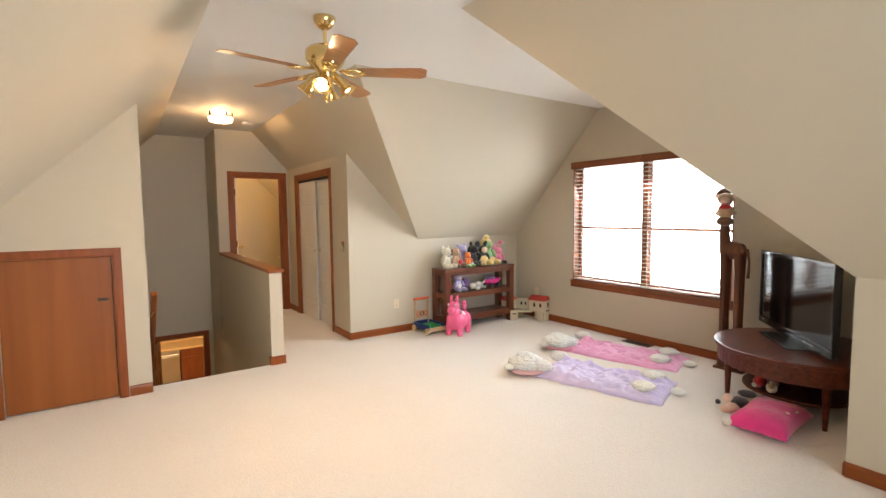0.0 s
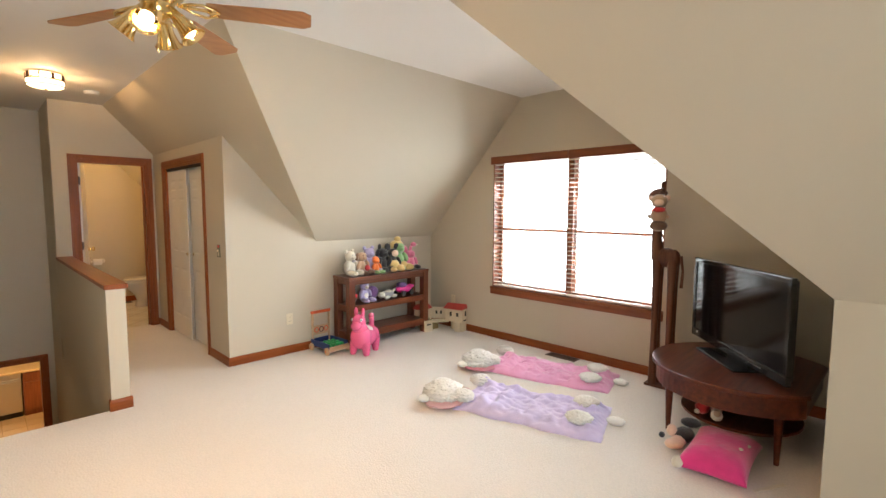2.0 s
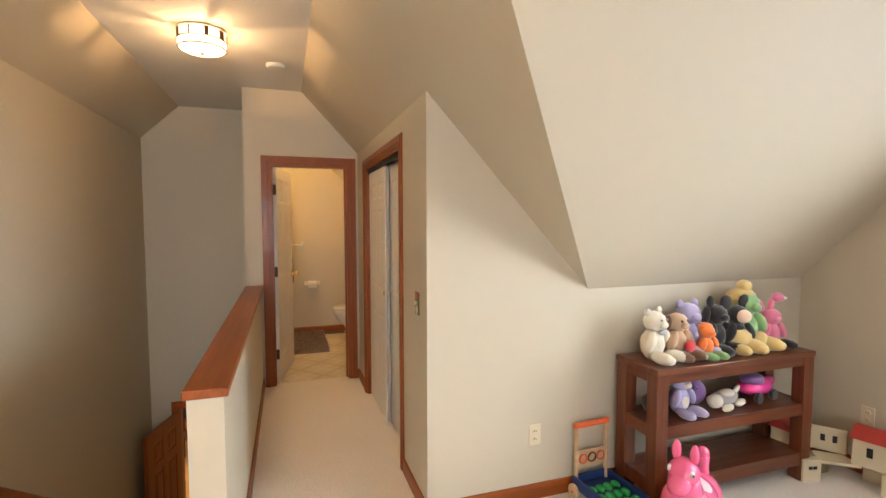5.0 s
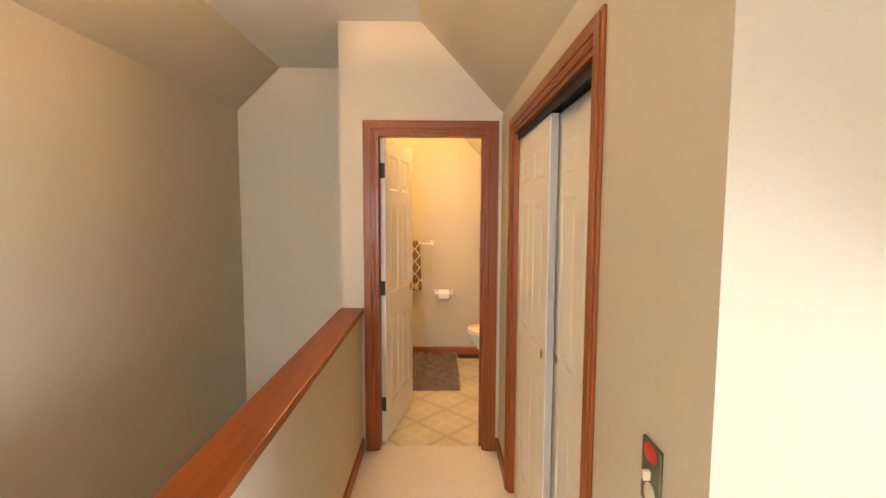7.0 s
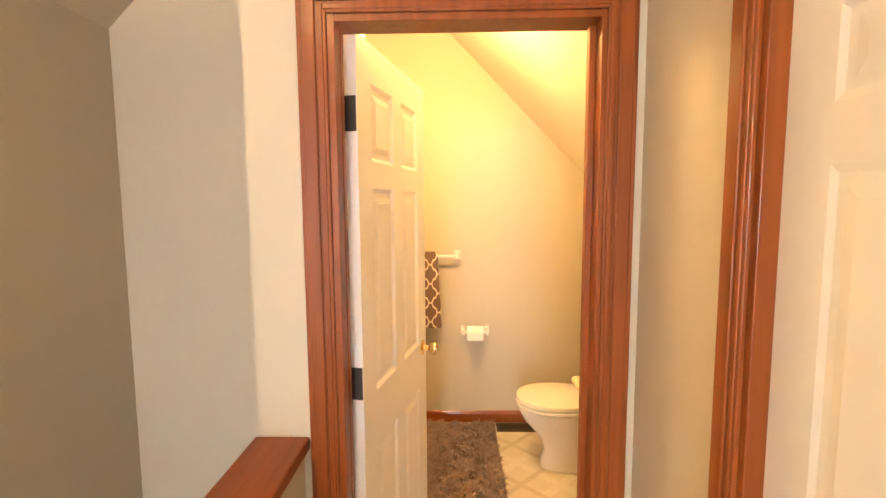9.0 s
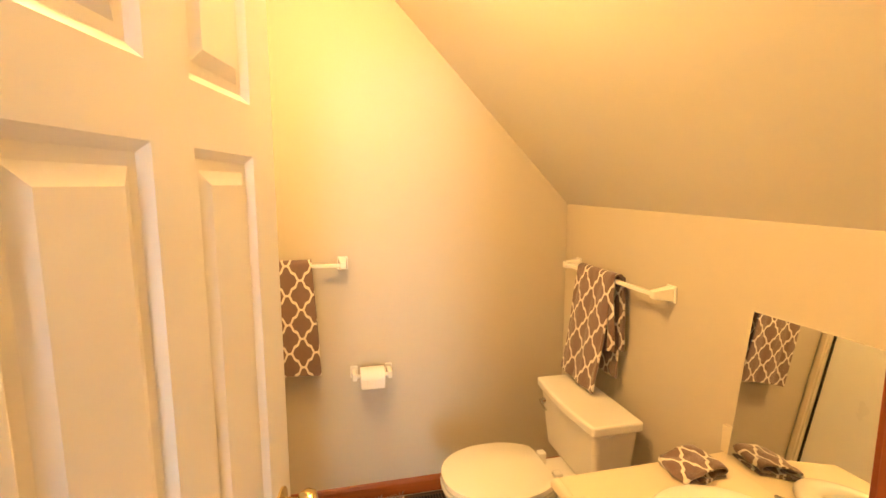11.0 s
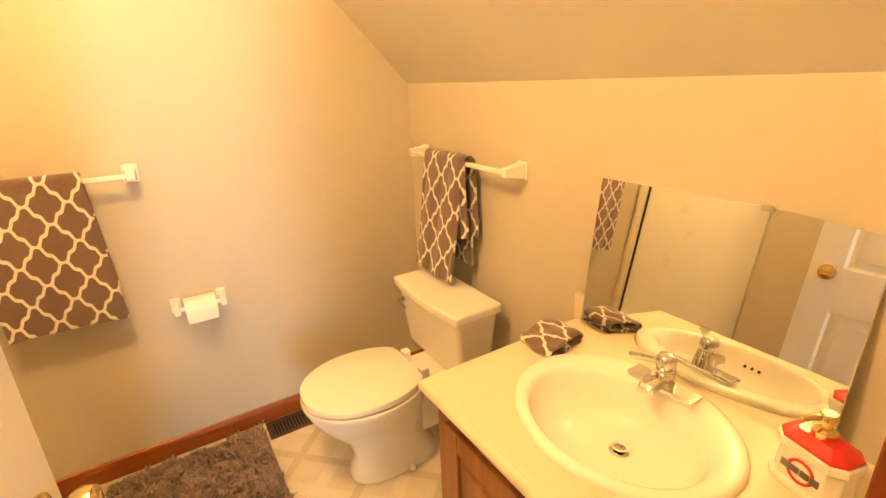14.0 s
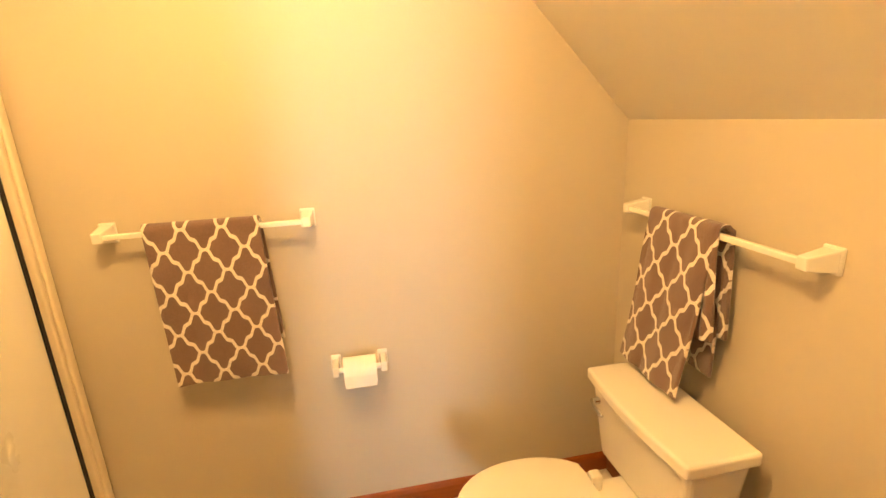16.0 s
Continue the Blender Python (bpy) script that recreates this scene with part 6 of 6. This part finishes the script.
oval(bm, [(0.235, 0.232, 0.188, 0.403, 2.15), (0.235, 0.238, 0.194, 0.409, 2.15), (0.235, 0.236, 0.192, 0.428, 2.15), (0.24, 0.217, 0.172, 0.434, 2.15)])
for v in bm.verts:
    v.co.x = min(v.co.x, 0.425 - 0.4 * max(0.0, v.co.z - 0.42))
part("lid", bm, SEATP, toil, "closed white lid", smooth=40)
for y in (-0.075, 0.075):
    part("seat_hinge", boxes(((0.432, y - 0.018, 0.3755), (0.467, y + 0.018, 0.43))), SEATP, toil, bevel=0.006)
bm = bmesh.new()
a = [(0.525, -0.24, 0.375), (0.755, -0.225, 0.375), (0.755, 0.225, 0.375), (0.525, 0.24, 0.375)]
vs0 = [bm.verts.new(c) for c in ((0.545, -0.185, 0.375), (0.70, -0.18, 0.375), (0.70, 0.21, 0.375), (0.545, 0.215, 0.375))]
vs1 = [bm.verts.new(c) for c in ((0.52, -0.216, 0.645), (0.71, -0.212, 0.645), (0.71, 0.245, 0.645), (0.52, 0.25, 0.645))]
for k in range(4):
    bm.faces.new((vs0[k], vs0[(k + 1) % 4], vs1[(k + 1) % 4], vs1[k]))
bm.faces.new(vs0[::-1])
bm.faces.new(vs1)
part("tank", bm, CERAM, toil, bevel=0.022, segments=4)
bm = bmesh.new()
n = 10
pts = [(0.716, -0.228)] + [(0.716, 0.255)] + [(0.505 - 0.018 * math.sin(math.pi * k / n), 0.255 - 0.483 * k / n) for k in range(n + 1)]
prism(bm, [(x, y, 0.646) for x, y in pts], (0, 0, 0.040))
part("tank_lid", bm, CERAM, toil, "bow-fronted tank lid", bevel=0.010, segments=3)
bm = bmesh.new()
tube(bm, [(0.515, 0.19, 0.60), (0.495, 0.19, 0.60), (0.490, 0.17, 0.598), (0.488, 0.12, 0.592)], [0.012, 0.010, 0.007, 0.006], 10)
part("flush_lever", bm, CHROME, toil, "chrome flush lever", smooth=50)
for y in (-0.105, 0.105):
    bm = bmesh.new()
    lathe(bm, [(0.016, 0.0), (0.016, 0.012), (0.008, 0.022)], 12, Matrix.Translation((0.36, y, 0.005)))
    part("bolt_cap", bm, CERAM, toil, smooth=50)

# vanity
CT = 0.745
vx0, vy0, vy1 = 2.845, YD + 0.092, 8.255
van = thing("vanity_cabinet", (vx0 + 0.03, vy0, 0), "honey oak vanity cabinet under the sink", "vanity")
D, W = XM - vx0 - 0.031, vy1 - vy0 - 0.02
part("body", boxes(((0.018, 0.001, 0.09), (D, 0.018, CT - 0.037)), ((0.018, W - 0.018, 0.09), (D, W, CT - 0.037)), ((D - 0.01, 0.018, 0.09), (D, W - 0.018, CT - 0.037)), ((0.018, 0.018, 0.09), (D - 0.01, W - 0.018, 0.108)), ((0.07, 0.001, -0.003), (D, W, 0.09))), OAK, van)
part("side_panel", boxes(((0.018, W, 0.0), (D, W + 0.006, CT - 0.037))), OAK, van)
part("side_stile", boxes(((0.0, W - 0.05, 0.09), (0.0175, W + 0.008, CT - 0.037)), ((0.0, 0.001, 0.09), (0.0175, 0.05, CT - 0.037)), ((0.0, 0.05, 0.09), (0.0175, W - 0.05, CT - 0.037))), OAK, van, bevel=0.002)
for y in (0.055, 0.055 + (W - 0.11) / 2 + 0.003):
    dw2 = (W - 0.11) / 2 - 0.003
    bm = boxes(((-0.018, y, 0.11), (-0.0005, y + 0.055, CT - 0.095)), ((-0.018, y + dw2 - 0.055, 0.11), (-0.0005, y + dw2, CT - 0.095)), ((-0.018, y + 0.055, 0.11), (-0.0005, y + dw2 - 0.055, 0.17)), ((-0.018, y + 0.055, CT - 0.16), (-0.0005, y + dw2 - 0.055, CT - 0.095)), ((-0.009, y + 0.055, 0.17), (-0.0005, y + dw2 - 0.055, CT - 0.16)), ((-0.016, y + 0.085, 0.20), (-0.009, y + dw2 - 0.085, CT - 0.19)))
    d = part("door", bm, OAK, van, "raised-panel oak door", bevel=0.003)
    bm = bmesh.new()
    lathe(bm, [(0.007, 0), (0.006, 0.012), (0.013, 0.02), (0.008, 0.027)], 14, Matrix.Translation((-0.018, y + (dw2 - 0.03 if y < 0.1 else 0.03), 0.50)) @ pose(0, 0, 0, 0, -90))
    part("handle", bm, BRASS, d, "brass knob", smooth=50)
# countertop with an oval hole
SKX, SKY, SKA, SKB = 3.130, 7.870, 0.214, 0.258
bm = bmesh.new()
N = 48
hole = [(SKX + (SKA - 0.02) * math.cos(2 * math.pi * k / N), SKY + (SKB - 0.02) * math.sin(2 * math.pi * k / N)) for k in range(N)]


def to_edge(k):
    c, s = math.cos(2 * math.pi * k / N), math.sin(2 * math.pi * k / N)
    lim = []
    if c > 1e-9:
        lim.append((XM - 0.001 - SKX) / c)
    if c < -1e-9:
        lim.append((vx0 - SKX) / c)
    if s > 1e-9:
        lim.append((vy1 - SKY) / s)
    if s < -1e-9:
        lim.append((vy0 - SKY) / s)
    t = min(lim)
    return SKX + c * t, SKY + s * t


outer = [to_edge(k) for k in range(N)]
for cx, cy in ((vx0, vy0), (vx0, vy1), (XM - 0.001, vy0), (XM - 0.001, vy1)):
    k = min(range(N), key=lambda q: (outer[q][0] - cx) ** 2 + (outer[q][1] - cy) ** 2)
    outer[k] = (cx, cy)
for z, flip in ((CT, False), (CT - 0.036, True)):
    ho, ou = [bm.verts.new((x, y, z)) for x, y in hole], [bm.verts.new((x, y, z)) for x, y in outer]
    if not flip:
        top = (ho, ou)
    for k in range(N):
        j = (k + 1) % N
        bm.faces.new((ho[k], ou[k], ou[j], ho[j]))
for k in range(N):
    j = (k + 1) % N
    bm.faces.new((top[1][k], top[1][j], ou[j], ou[k]))
    bm.faces.new((top[0][k], ho[k], ho[j], top[0][j]))
ctop = tagged(mesh_object("bathroom_countertop", bm, LAMIN, None, 0.007, 3), "cream laminate vanity top with oval sink cut-out", "countertop")
bm = bmesh.new()
tube(bm, [(vx0 - 0.002, vy0 + 0.002, CT - 0.018), (vx0 - 0.002, vy1 - 0.002, CT - 0.018)], 0.0175, 14)
part("front_edge", bm, LAMIN, ctop, "rolled laminate front edge", smooth=50)
spl = boxes(((vx0 + 0.02, vy0, CT + 0.0005), (XM - 0.003, vy0 + 0.018, CT + 0.09)))
tagged(mesh_object("side_splash", spl, LAMIN, None, 0.003), "cream laminate side splash beside the vanity door wall", "backsplash")
tagged(mesh_object("end_splash", boxes(((XM - 0.02, 8.222, CT + 0.0005), (XM - 0.0015, 8.262, CT + 0.085))), LAMIN, None, 0.003), "short cream laminate splash block beside the mirror", "backsplash")

sink = thing("sink", (SKX, SKY, CT), "white china oval drop-in sink with overflow holes", "sink")
bm = bmesh.new()
prof = [(1.0, 1.0, 0.0, 0.0005), (1.0, 1.0, 0.0, 0.009), (0.985, 0.988, 0.0, 0.015), (0.955, 0.965, 0.0, 0.018), (0.82, 0.86, -0.016, 0.0165), (0.77, 0.815, -0.022, 0.012), (0.735, 0.785, -0.026, 0.0), (0.69, 0.74, -0.024, -0.035), (0.60, 0.64, -0.012, -0.068), (0.44, 0.46, 0.004, -0.090), (0.25, 0.25, 0.012, -0.100), (0.12, 0.10, 0.015, -0.103)]
rings = []
for sa2, sb2, off, z in prof:
    rings.append([bm.verts.new((off + SKA * sa2 * math.cos(2 * math.pi * k / N), SKB * sb2 * math.sin(2 * math.pi * k / N), z)) for k in range(N)])
for r0, r1 in zip(rings, rings[1:]):
    for k in range(N):
        bm.faces.new((r0[k], r0[(k + 1) % N], r1[(k + 1) % N], r1[k]))
bm.faces.new(rings[-1])
part("basin", bm, CERAM, sink, smooth=60)
bm = bmesh.new()
lathe(bm, [(0.024, -0.1025), (0.025, -0.099), (0.019, -0.097)], 22, Matrix.Translation((0.015, 0, 0)))
dr = part("drain", bm, CHROME, sink, "chrome drain with stopper", smooth=40)
bm = bmesh.new()
lathe(bm, [(0.008, -0.0985), (0.008, -0.092), (0.017, -0.091), (0.017, -0.087), (0.012, -0.084), (0.003, -0.083)], 20, Matrix.Translation((0.015, 0, 0)))
part("stopper", bm, CHROME, dr, smooth=40)
# black discs on the basin paint the shade inside the overflow holes
for k in (-1, 0, 1):
    bm = bmesh.new()
    lathe(bm, [(0.005, 0), (0.0045, 0.0015)], 12, Matrix.Translation((-0.174 + 0.002 * abs(k), 0.020 * k, -0.030)) @ pose(0, 0, 0, 0, 72))
    part("overflow_shade", bm, DARK, sink)

fau = thing("faucet", (3.283, 7.868, CT + 0.0175), "chrome single-lever sink faucet", "faucet")
bm = bmesh.new()
prism(bm, [(x, y, 0.0) for x, y in ((-0.026, -0.084), (0.026, -0.084), (0.026, 0.084), (-0.026, 0.084))], (0, 0, 0.015))
part("base_plate", bm, CHROME, fau, bevel=0.005, segments=3)
bm = bmesh.new()
lathe(bm, [(0.027, 0.014), (0.025, 0.035), (0.023, 0.050), (0.021, 0.056)], 24)
part("body", bm, CHROME, fau, smooth=45)
bm = bmesh.new()
spout = [((0.0, 0.024), (0.016, 0.050)), ((-0.04, 0.022), (0.020, 0.046)), ((-0.070, 0.021), (0.016, 0.038)), ((-0.082, 0.018), (0.014, 0.028))]
rings = [[bm.verts.new(c) for c in ((x, -h, lo), (x, h, lo), (x, h * 0.8, hi), (x, -h * 0.8, hi))] for (x, h), (lo, hi) in spout]
for r0, r1 in zip(rings, rings[1:]):
    for k in range(4):
        bm.faces.new((r0[k], r0[(k + 1) % 4], r1[(k + 1) % 4], r1[k]))
bm.faces.new(rings[-1])
bm.faces.new(rings[0][::-1])
part("spout", bm, CHROME, fau, bevel=0.005, segments=3)
bm = bmesh.new()
lathe(bm, [(0.021, 0.057), (0.023, 0.062), (0.0225, 0.082), (0.018, 0.090), (0.006, 0.093)], 24)
lv = part("lever", bm, CHROME, fau, smooth=50)
bm = bmesh.new()
pad = [(0.014, 0.010, 0.074), (0.035, 0.009, 0.078), (0.060, 0.011, 0.084), (0.080, 0.012, 0.088), (0.086, 0.008, 0.089)]
da = radians(142)
rings = []
for d, h, z in pad:
    ring = []
    for sd, dz in ((-h, -0.004), (h, -0.004), (h, 0.004), (-h, 0.004)):
        ring.append(bm.verts.new((d * math.cos(da) - sd * math.sin(da), d * math.sin(da) + sd * math.cos(da), z + dz)))
    rings.append(ring)
for r0, r1 in zip(rings, rings[1:]):
    for k in range(4):
        bm.faces.new((r0[k], r0[(k + 1) % 4], r1[(k + 1) % 4], r1[k]))
bm.faces.new(rings[-1])
bm.faces.new(rings[0][::-1])
part("paddle", bm, CHROME, lv, bevel=0.0025, segments=3)

mirror_m, mirror_nt, mp_ = nodes_of("silvered_mirror")
mp_.inputs["Base Color"].default_value = (0.92, 0.93, 0.88, 1)
mp_.inputs["Metallic"].default_value, mp_.inputs["Roughness"].default_value = 1.0, 0.015
mir = thing("wall_mirror", pose(3.375, 7.565, CT + 0.0015, 0, 6.6, 0.5), "frameless mirror leaning on the wall above the vanity, old silvered edge", "mirror")
part("mirror_glass", boxes(((-0.006, 0.0, 0.0), (-0.001, 0.638, 0.458))), mirror_m, mir, bevel=0.002)
part("mirror_clip", boxes(((-0.010, 0.20, 0.449), (-0.0065, 0.225, 0.462))), CHROME, mir)

# folded cloth and soap bottle on the vanity top
bm = bmesh.new()
loop = []
for k in range(15):
    loop.append((0.080 - 0.160 * k / 14, 0.006))
for k in range(1, 7):
    a = math.pi * k / 7
    loop.append((-0.080 - 0.016 * math.sin(a), 0.022 - 0.016 * math.cos(a)))
for k in range(15):
    loop.append((-0.080 + 0.150 * k / 14, 0.038 + 0.012 * math.sin(2.6 * k / 14)))
for k in range(1, 6):
    a = math.pi * k / 6
    loop.append((0.070 + 0.014 * math.sin(a), 0.030 + 0.010 * math.cos(a)))
for k in range(10):
    loop.append((0.068 - 0.11 * k / 9, 0.019 + 0.003 * math.sin(k)))
rows = []
for j in range(15):
    v = j / 14
    rows.append([bm.verts.new((x * (1 + 0.06 * math.sin(4 * v)), -0.070 + 0.140 * v + 0.006 * math.sin(30 * x), max(0.004, z + (0.010 * noise.noise((x * 22, v * 3.2, 2.0)) + 0.010 * (v - 0.4)) * (z > 0.012)))) for x, z in loop])
for a, b in zip(rows, rows[1:]):
    for k in range(len(loop) - 1):
        bm.faces.new((a[k], a[k + 1], b[k + 1], b[k]))
cl = mesh_object("folded_washcloth", bm, TRELLIS_FLAT, None)
cl.data.shade_smooth()
th = cl.modifiers.new("thickness", "SOLIDIFY")
th.thickness, th.offset = 0.006, 0
cl.matrix_world = pose(3.235, 8.185, CT, 0, 0, 5) @ Matrix.Scale(0.8, 4)
tagged(cl, "folded brown trellis washcloth on the vanity top", "washcloth")
soap = thing("soap_dispenser", pose(3.262, 7.552, CT, 0, 0, -14), "white ceramic soap dispenser with red lid and gold pump", "soap dispenser")
SOAPW = paint("white_glazed_bottle", (0.78, 0.74, 0.66), 0.2, 0.03, 6)
SOAPR = paint("red_gloss_plastic", (0.60, 0.02, 0.015), 0.18, 0.03, 6, 0.0, 50, 0, 0.4)


def octagon(bm, rings):
    """Stacked cut-cornered rectangles: (half depth, half width, cut, height)."""
    made = []
    for a, b, c, z in rings:
        made.append([bm.verts.new((x, y, z)) for x, y in ((-a, -b + c), (-a + c, -b), (a - c, -b), (a, -b + c), (a, b - c), (a - c, b), (-a + c, b), (-a, b - c))])
    for r0, r1 in zip(made, made[1:]):
        for k in range(8):
            bm.faces.new((r0[k], r0[(k + 1) % 8], r1[(k + 1) % 8], r1[k]))
    bm.faces.new(made[0][::-1])
    bm.faces.new(made[-1])


bm = bmesh.new()
octagon(bm, [(0.044, 0.064, 0.020, 0.0005), (0.044, 0.064, 0.020, 0.008), (0.038, 0.058, 0.018, 0.016), (0.036, 0.056, 0.018, 0.072)])
part("bottle", bm, SOAPW, soap, bevel=0.002)
bm = bmesh.new()
octagon(bm, [(0.038, 0.058, 0.018, 0.0722), (0.042, 0.062, 0.020, 0.078), (0.042, 0.062, 0.020, 0.092), (0.039, 0.059, 0.019, 0.094)])
part("rim", bm, SOAPW, soap, "white flared rim", bevel=0.0015)
bm = bmesh.new()
octagon(bm, [(0.039, 0.059, 0.018, 0.0942), (0.038, 0.058, 0.018, 0.100), (0.020, 0.036, 0.008, 0.114)])
part("collar", bm, SOAPR, soap, "glossy red hipped lid", bevel=0.002)
bm = bmesh.new()
lathe(bm, [(0.019, 0.110), (0.020, 0.126), (0.013, 0.131), (0.008, 0.134), (0.008, 0.142), (0.015, 0.146), (0.015, 0.158), (0.011, 0.162)], 18)
tube(bm, [(0, 0, 0.152), (-0.026, 0.012, 0.153), (-0.038, 0.018, 0.147)], 0.006, 8)
part("pump", bm, BRASS, soap, "gold pump", smooth=45)
bm = bmesh.new()
tube(bm, [(-0.0372, 0.022 * math.cos(2 * math.pi * k / 24), 0.044 + 0.022 * math.sin(2 * math.pi * k / 24)) for k in range(25)], 0.0032, 6, caps=False)
part("ring_mark", bm, paint("red_print", (0.5, 0.02, 0.02), 0.4), soap, "red ring printed on the front")
MARK = paint("grey_print", (0.12, 0.11, 0.10), 0.4)
for k, (y, h) in enumerate(((0.026, 0.007), (0.009, 0.006), (-0.009, 0.006), (-0.026, 0.007))):
    part("bar_mark", boxes(((-0.0405, y - 0.0075, 0.044 - h), (-0.0385 + 0.0005, y + 0.0075, 0.044 + h))), MARK, soap, "grey bar printed on the front")

# floor: register, rug
register((2.56, YF - 0.145, -0.003), 0.27, 0.125, "dark metal floor register beside the toilet", 16, VENTM)
RUG = fur("taupe_shag", (0.27, 0.18, 0.145), 0.5)
rng = np.random.default_rng(4)
nt_ = 13000
rx, ry = rng.uniform(1.96, 2.54, nt_), rng.uniform(8.31, 9.27, nt_)
ln, ang, lean = rng.uniform(0.030, 0.062, nt_), rng.uniform(0, 2 * np.pi, nt_), rng.uniform(0.2, 1.0, nt_)
verts, faces = [], []
for i in range(nt_):
    clump = noise.noise((rx[i] * 17, ry[i] * 17, 0.0))
    ln[i] *= 0.85 + 0.75 * clump
    ang[i] = 0.35 * ang[i] + 7 * noise.noise((rx[i] * 9, ry[i] * 9, 4.0))
    dx, dy = math.cos(ang[i]), math.sin(ang[i])
    w = 0.0035
    b0, b1, b2 = (rx[i] + w * dy, ry[i] - w * dx, 0.003), (rx[i] - w * dy, ry[i] + w * dx, 0.003), (rx[i] + w * dx, ry[i] + w * dy, 0.003)
    mid = (rx[i] + 0.4 * lean[i] * ln[i] * dx, ry[i] + 0.4 * lean[i] * ln[i] * dy, 0.003 + ln[i] * 0.7)
    tip = (rx[i] + lean[i] * ln[i] * dx, ry[i] + lean[i] * ln[i] * dy, 0.003 + ln[i] * (1.05 - 0.5 * lean[i]))
    k = len(verts)
    verts += [b0, b1, b2, (mid[0] + w * dy, mid[1] - w * dx, mid[2]), (mid[0] - w * dy, mid[1] + w * dx, mid[2]), tip]
    faces += [(k, k + 1, k + 4, k + 3), (k + 1, k + 2, k + 4), (k + 2, k, k + 3), (k + 3, k + 4, k + 5)]
me = bpy.data.meshes.new("shag")
me.from_pydata(verts, [], faces)
me.materials.append(RUG)
rugt = thing("bath_rug", (0, 0, 0), "taupe shaggy bath rug on the vinyl floor", "rug")
part("backing", boxes(((1.95, 8.30, -0.003), (2.55, 9.28, 0.012))), RUG, rugt, bevel=0.004)
pile = new("shag", me)
pile.parent = rugt
tagged(pile, "long taupe shag pile", kind="stuff")

# shower enclosure
FRAME = paint("cream_enamel_frame", (0.74, 0.66, 0.52), 0.3, 0.03, 5)
FROST = paint("frosted_panel", (0.92, 0.91, 0.86), 0.3, 0.03, 4, 0.1, 60)
sh = thing("shower_enclosure", (XH, 8.37, 0), "shower enclosure with pale frosted panel and enamel frame", "shower")
part("jamb_post", boxes(((-0.03, YF - 8.37 - 0.062, 0.10), (0.03, YF - 8.37 - 0.002, 1.92)), ((0.03, YF - 8.37 - 0.05, 0.10), (0.042, YF - 8.37 - 0.018, 1.92))), FRAME, sh, bevel=0.008, segments=3)
part("near_post", boxes(((-0.03, 0.0, 0.10), (0.03, 0.05, 1.92))), CHROME, sh, bevel=0.005)
part("head_rail", boxes(((-0.03, 0.05, 1.87), (0.03, YF - 8.37 - 0.062, 1.92))), FRAME, sh, bevel=0.005)
part("panel", boxes(((-0.006, 0.05, 0.10), (0.004, YF - 8.37 - 0.068, 1.87))), FROST, sh, "pale frosted panel")
part("gasket", boxes(((0.0045, YF - 8.37 - 0.078, 0.10), (0.010, YF - 8.37 - 0.064, 1.87))), DARK, sh, "dark rubber gasket")
part("curb", boxes(((-0.68, 0.0, -0.003), (0.03, YF - 8.37 - 0.002, 0.10))), CERAM, sh, bevel=0.012)
# plain wall strip on the shower's side, seen in the mirror
solid("wall_bathroom_return", boxes(((1.47, YE + 0.125, 0), (1.86, YE + 0.13, CZ))), WALL, "plain wall strip beside the shower", "wall")

# bathroom ceiling light, out of view
bl_ = thing("bathroom_ceiling_light", (2.06, 8.16, CZ), "white glass flush ceiling light in the bathroom", "ceiling light")
bm = bmesh.new()
lathe(bm, [(0.06, -0.001), (0.06, -0.03), (0.012, -0.035), (0.012, -0.07), (0.15, -0.075), (0.15, -0.10), (0.13, -0.14), (0.08, -0.165), (0.01, -0.172)], 28)
part("shade", bm, glow("lit_opal_glass", (1.0, 0.75, 0.42), 6), bl_, smooth=60)
bulb_lamp("bathroom_lamp", (2.2, 8.16, CZ - 0.265), 41, BATHWARM, 0.12)

# ---- kitchen floor tiles, each its own piece ----
tile_mesh = bpy.data.meshes.new("tile")
b2 = bmesh.new()
prism(b2, [(0.005, 0.005, -0.004), (0.325, 0.005, -0.004), (0.325, 0.325, -0.004), (0.005, 0.325, -0.004)], (0, 0, 0.004))
b2.to_mesh(tile_mesh)
b2.free()
tile_mesh.materials.append(KTILE)
low_floor = bpy.data.objects["floor_lower"]
for i in range(9):
    for j in range(12):
        t = new("tile", tile_mesh)
        t.parent = low_floor
        t.matrix_local = pose(0.0 + 0.33 * i - 0.4, YE + 0.13 + 0.33 * j, LOW - 0.002)
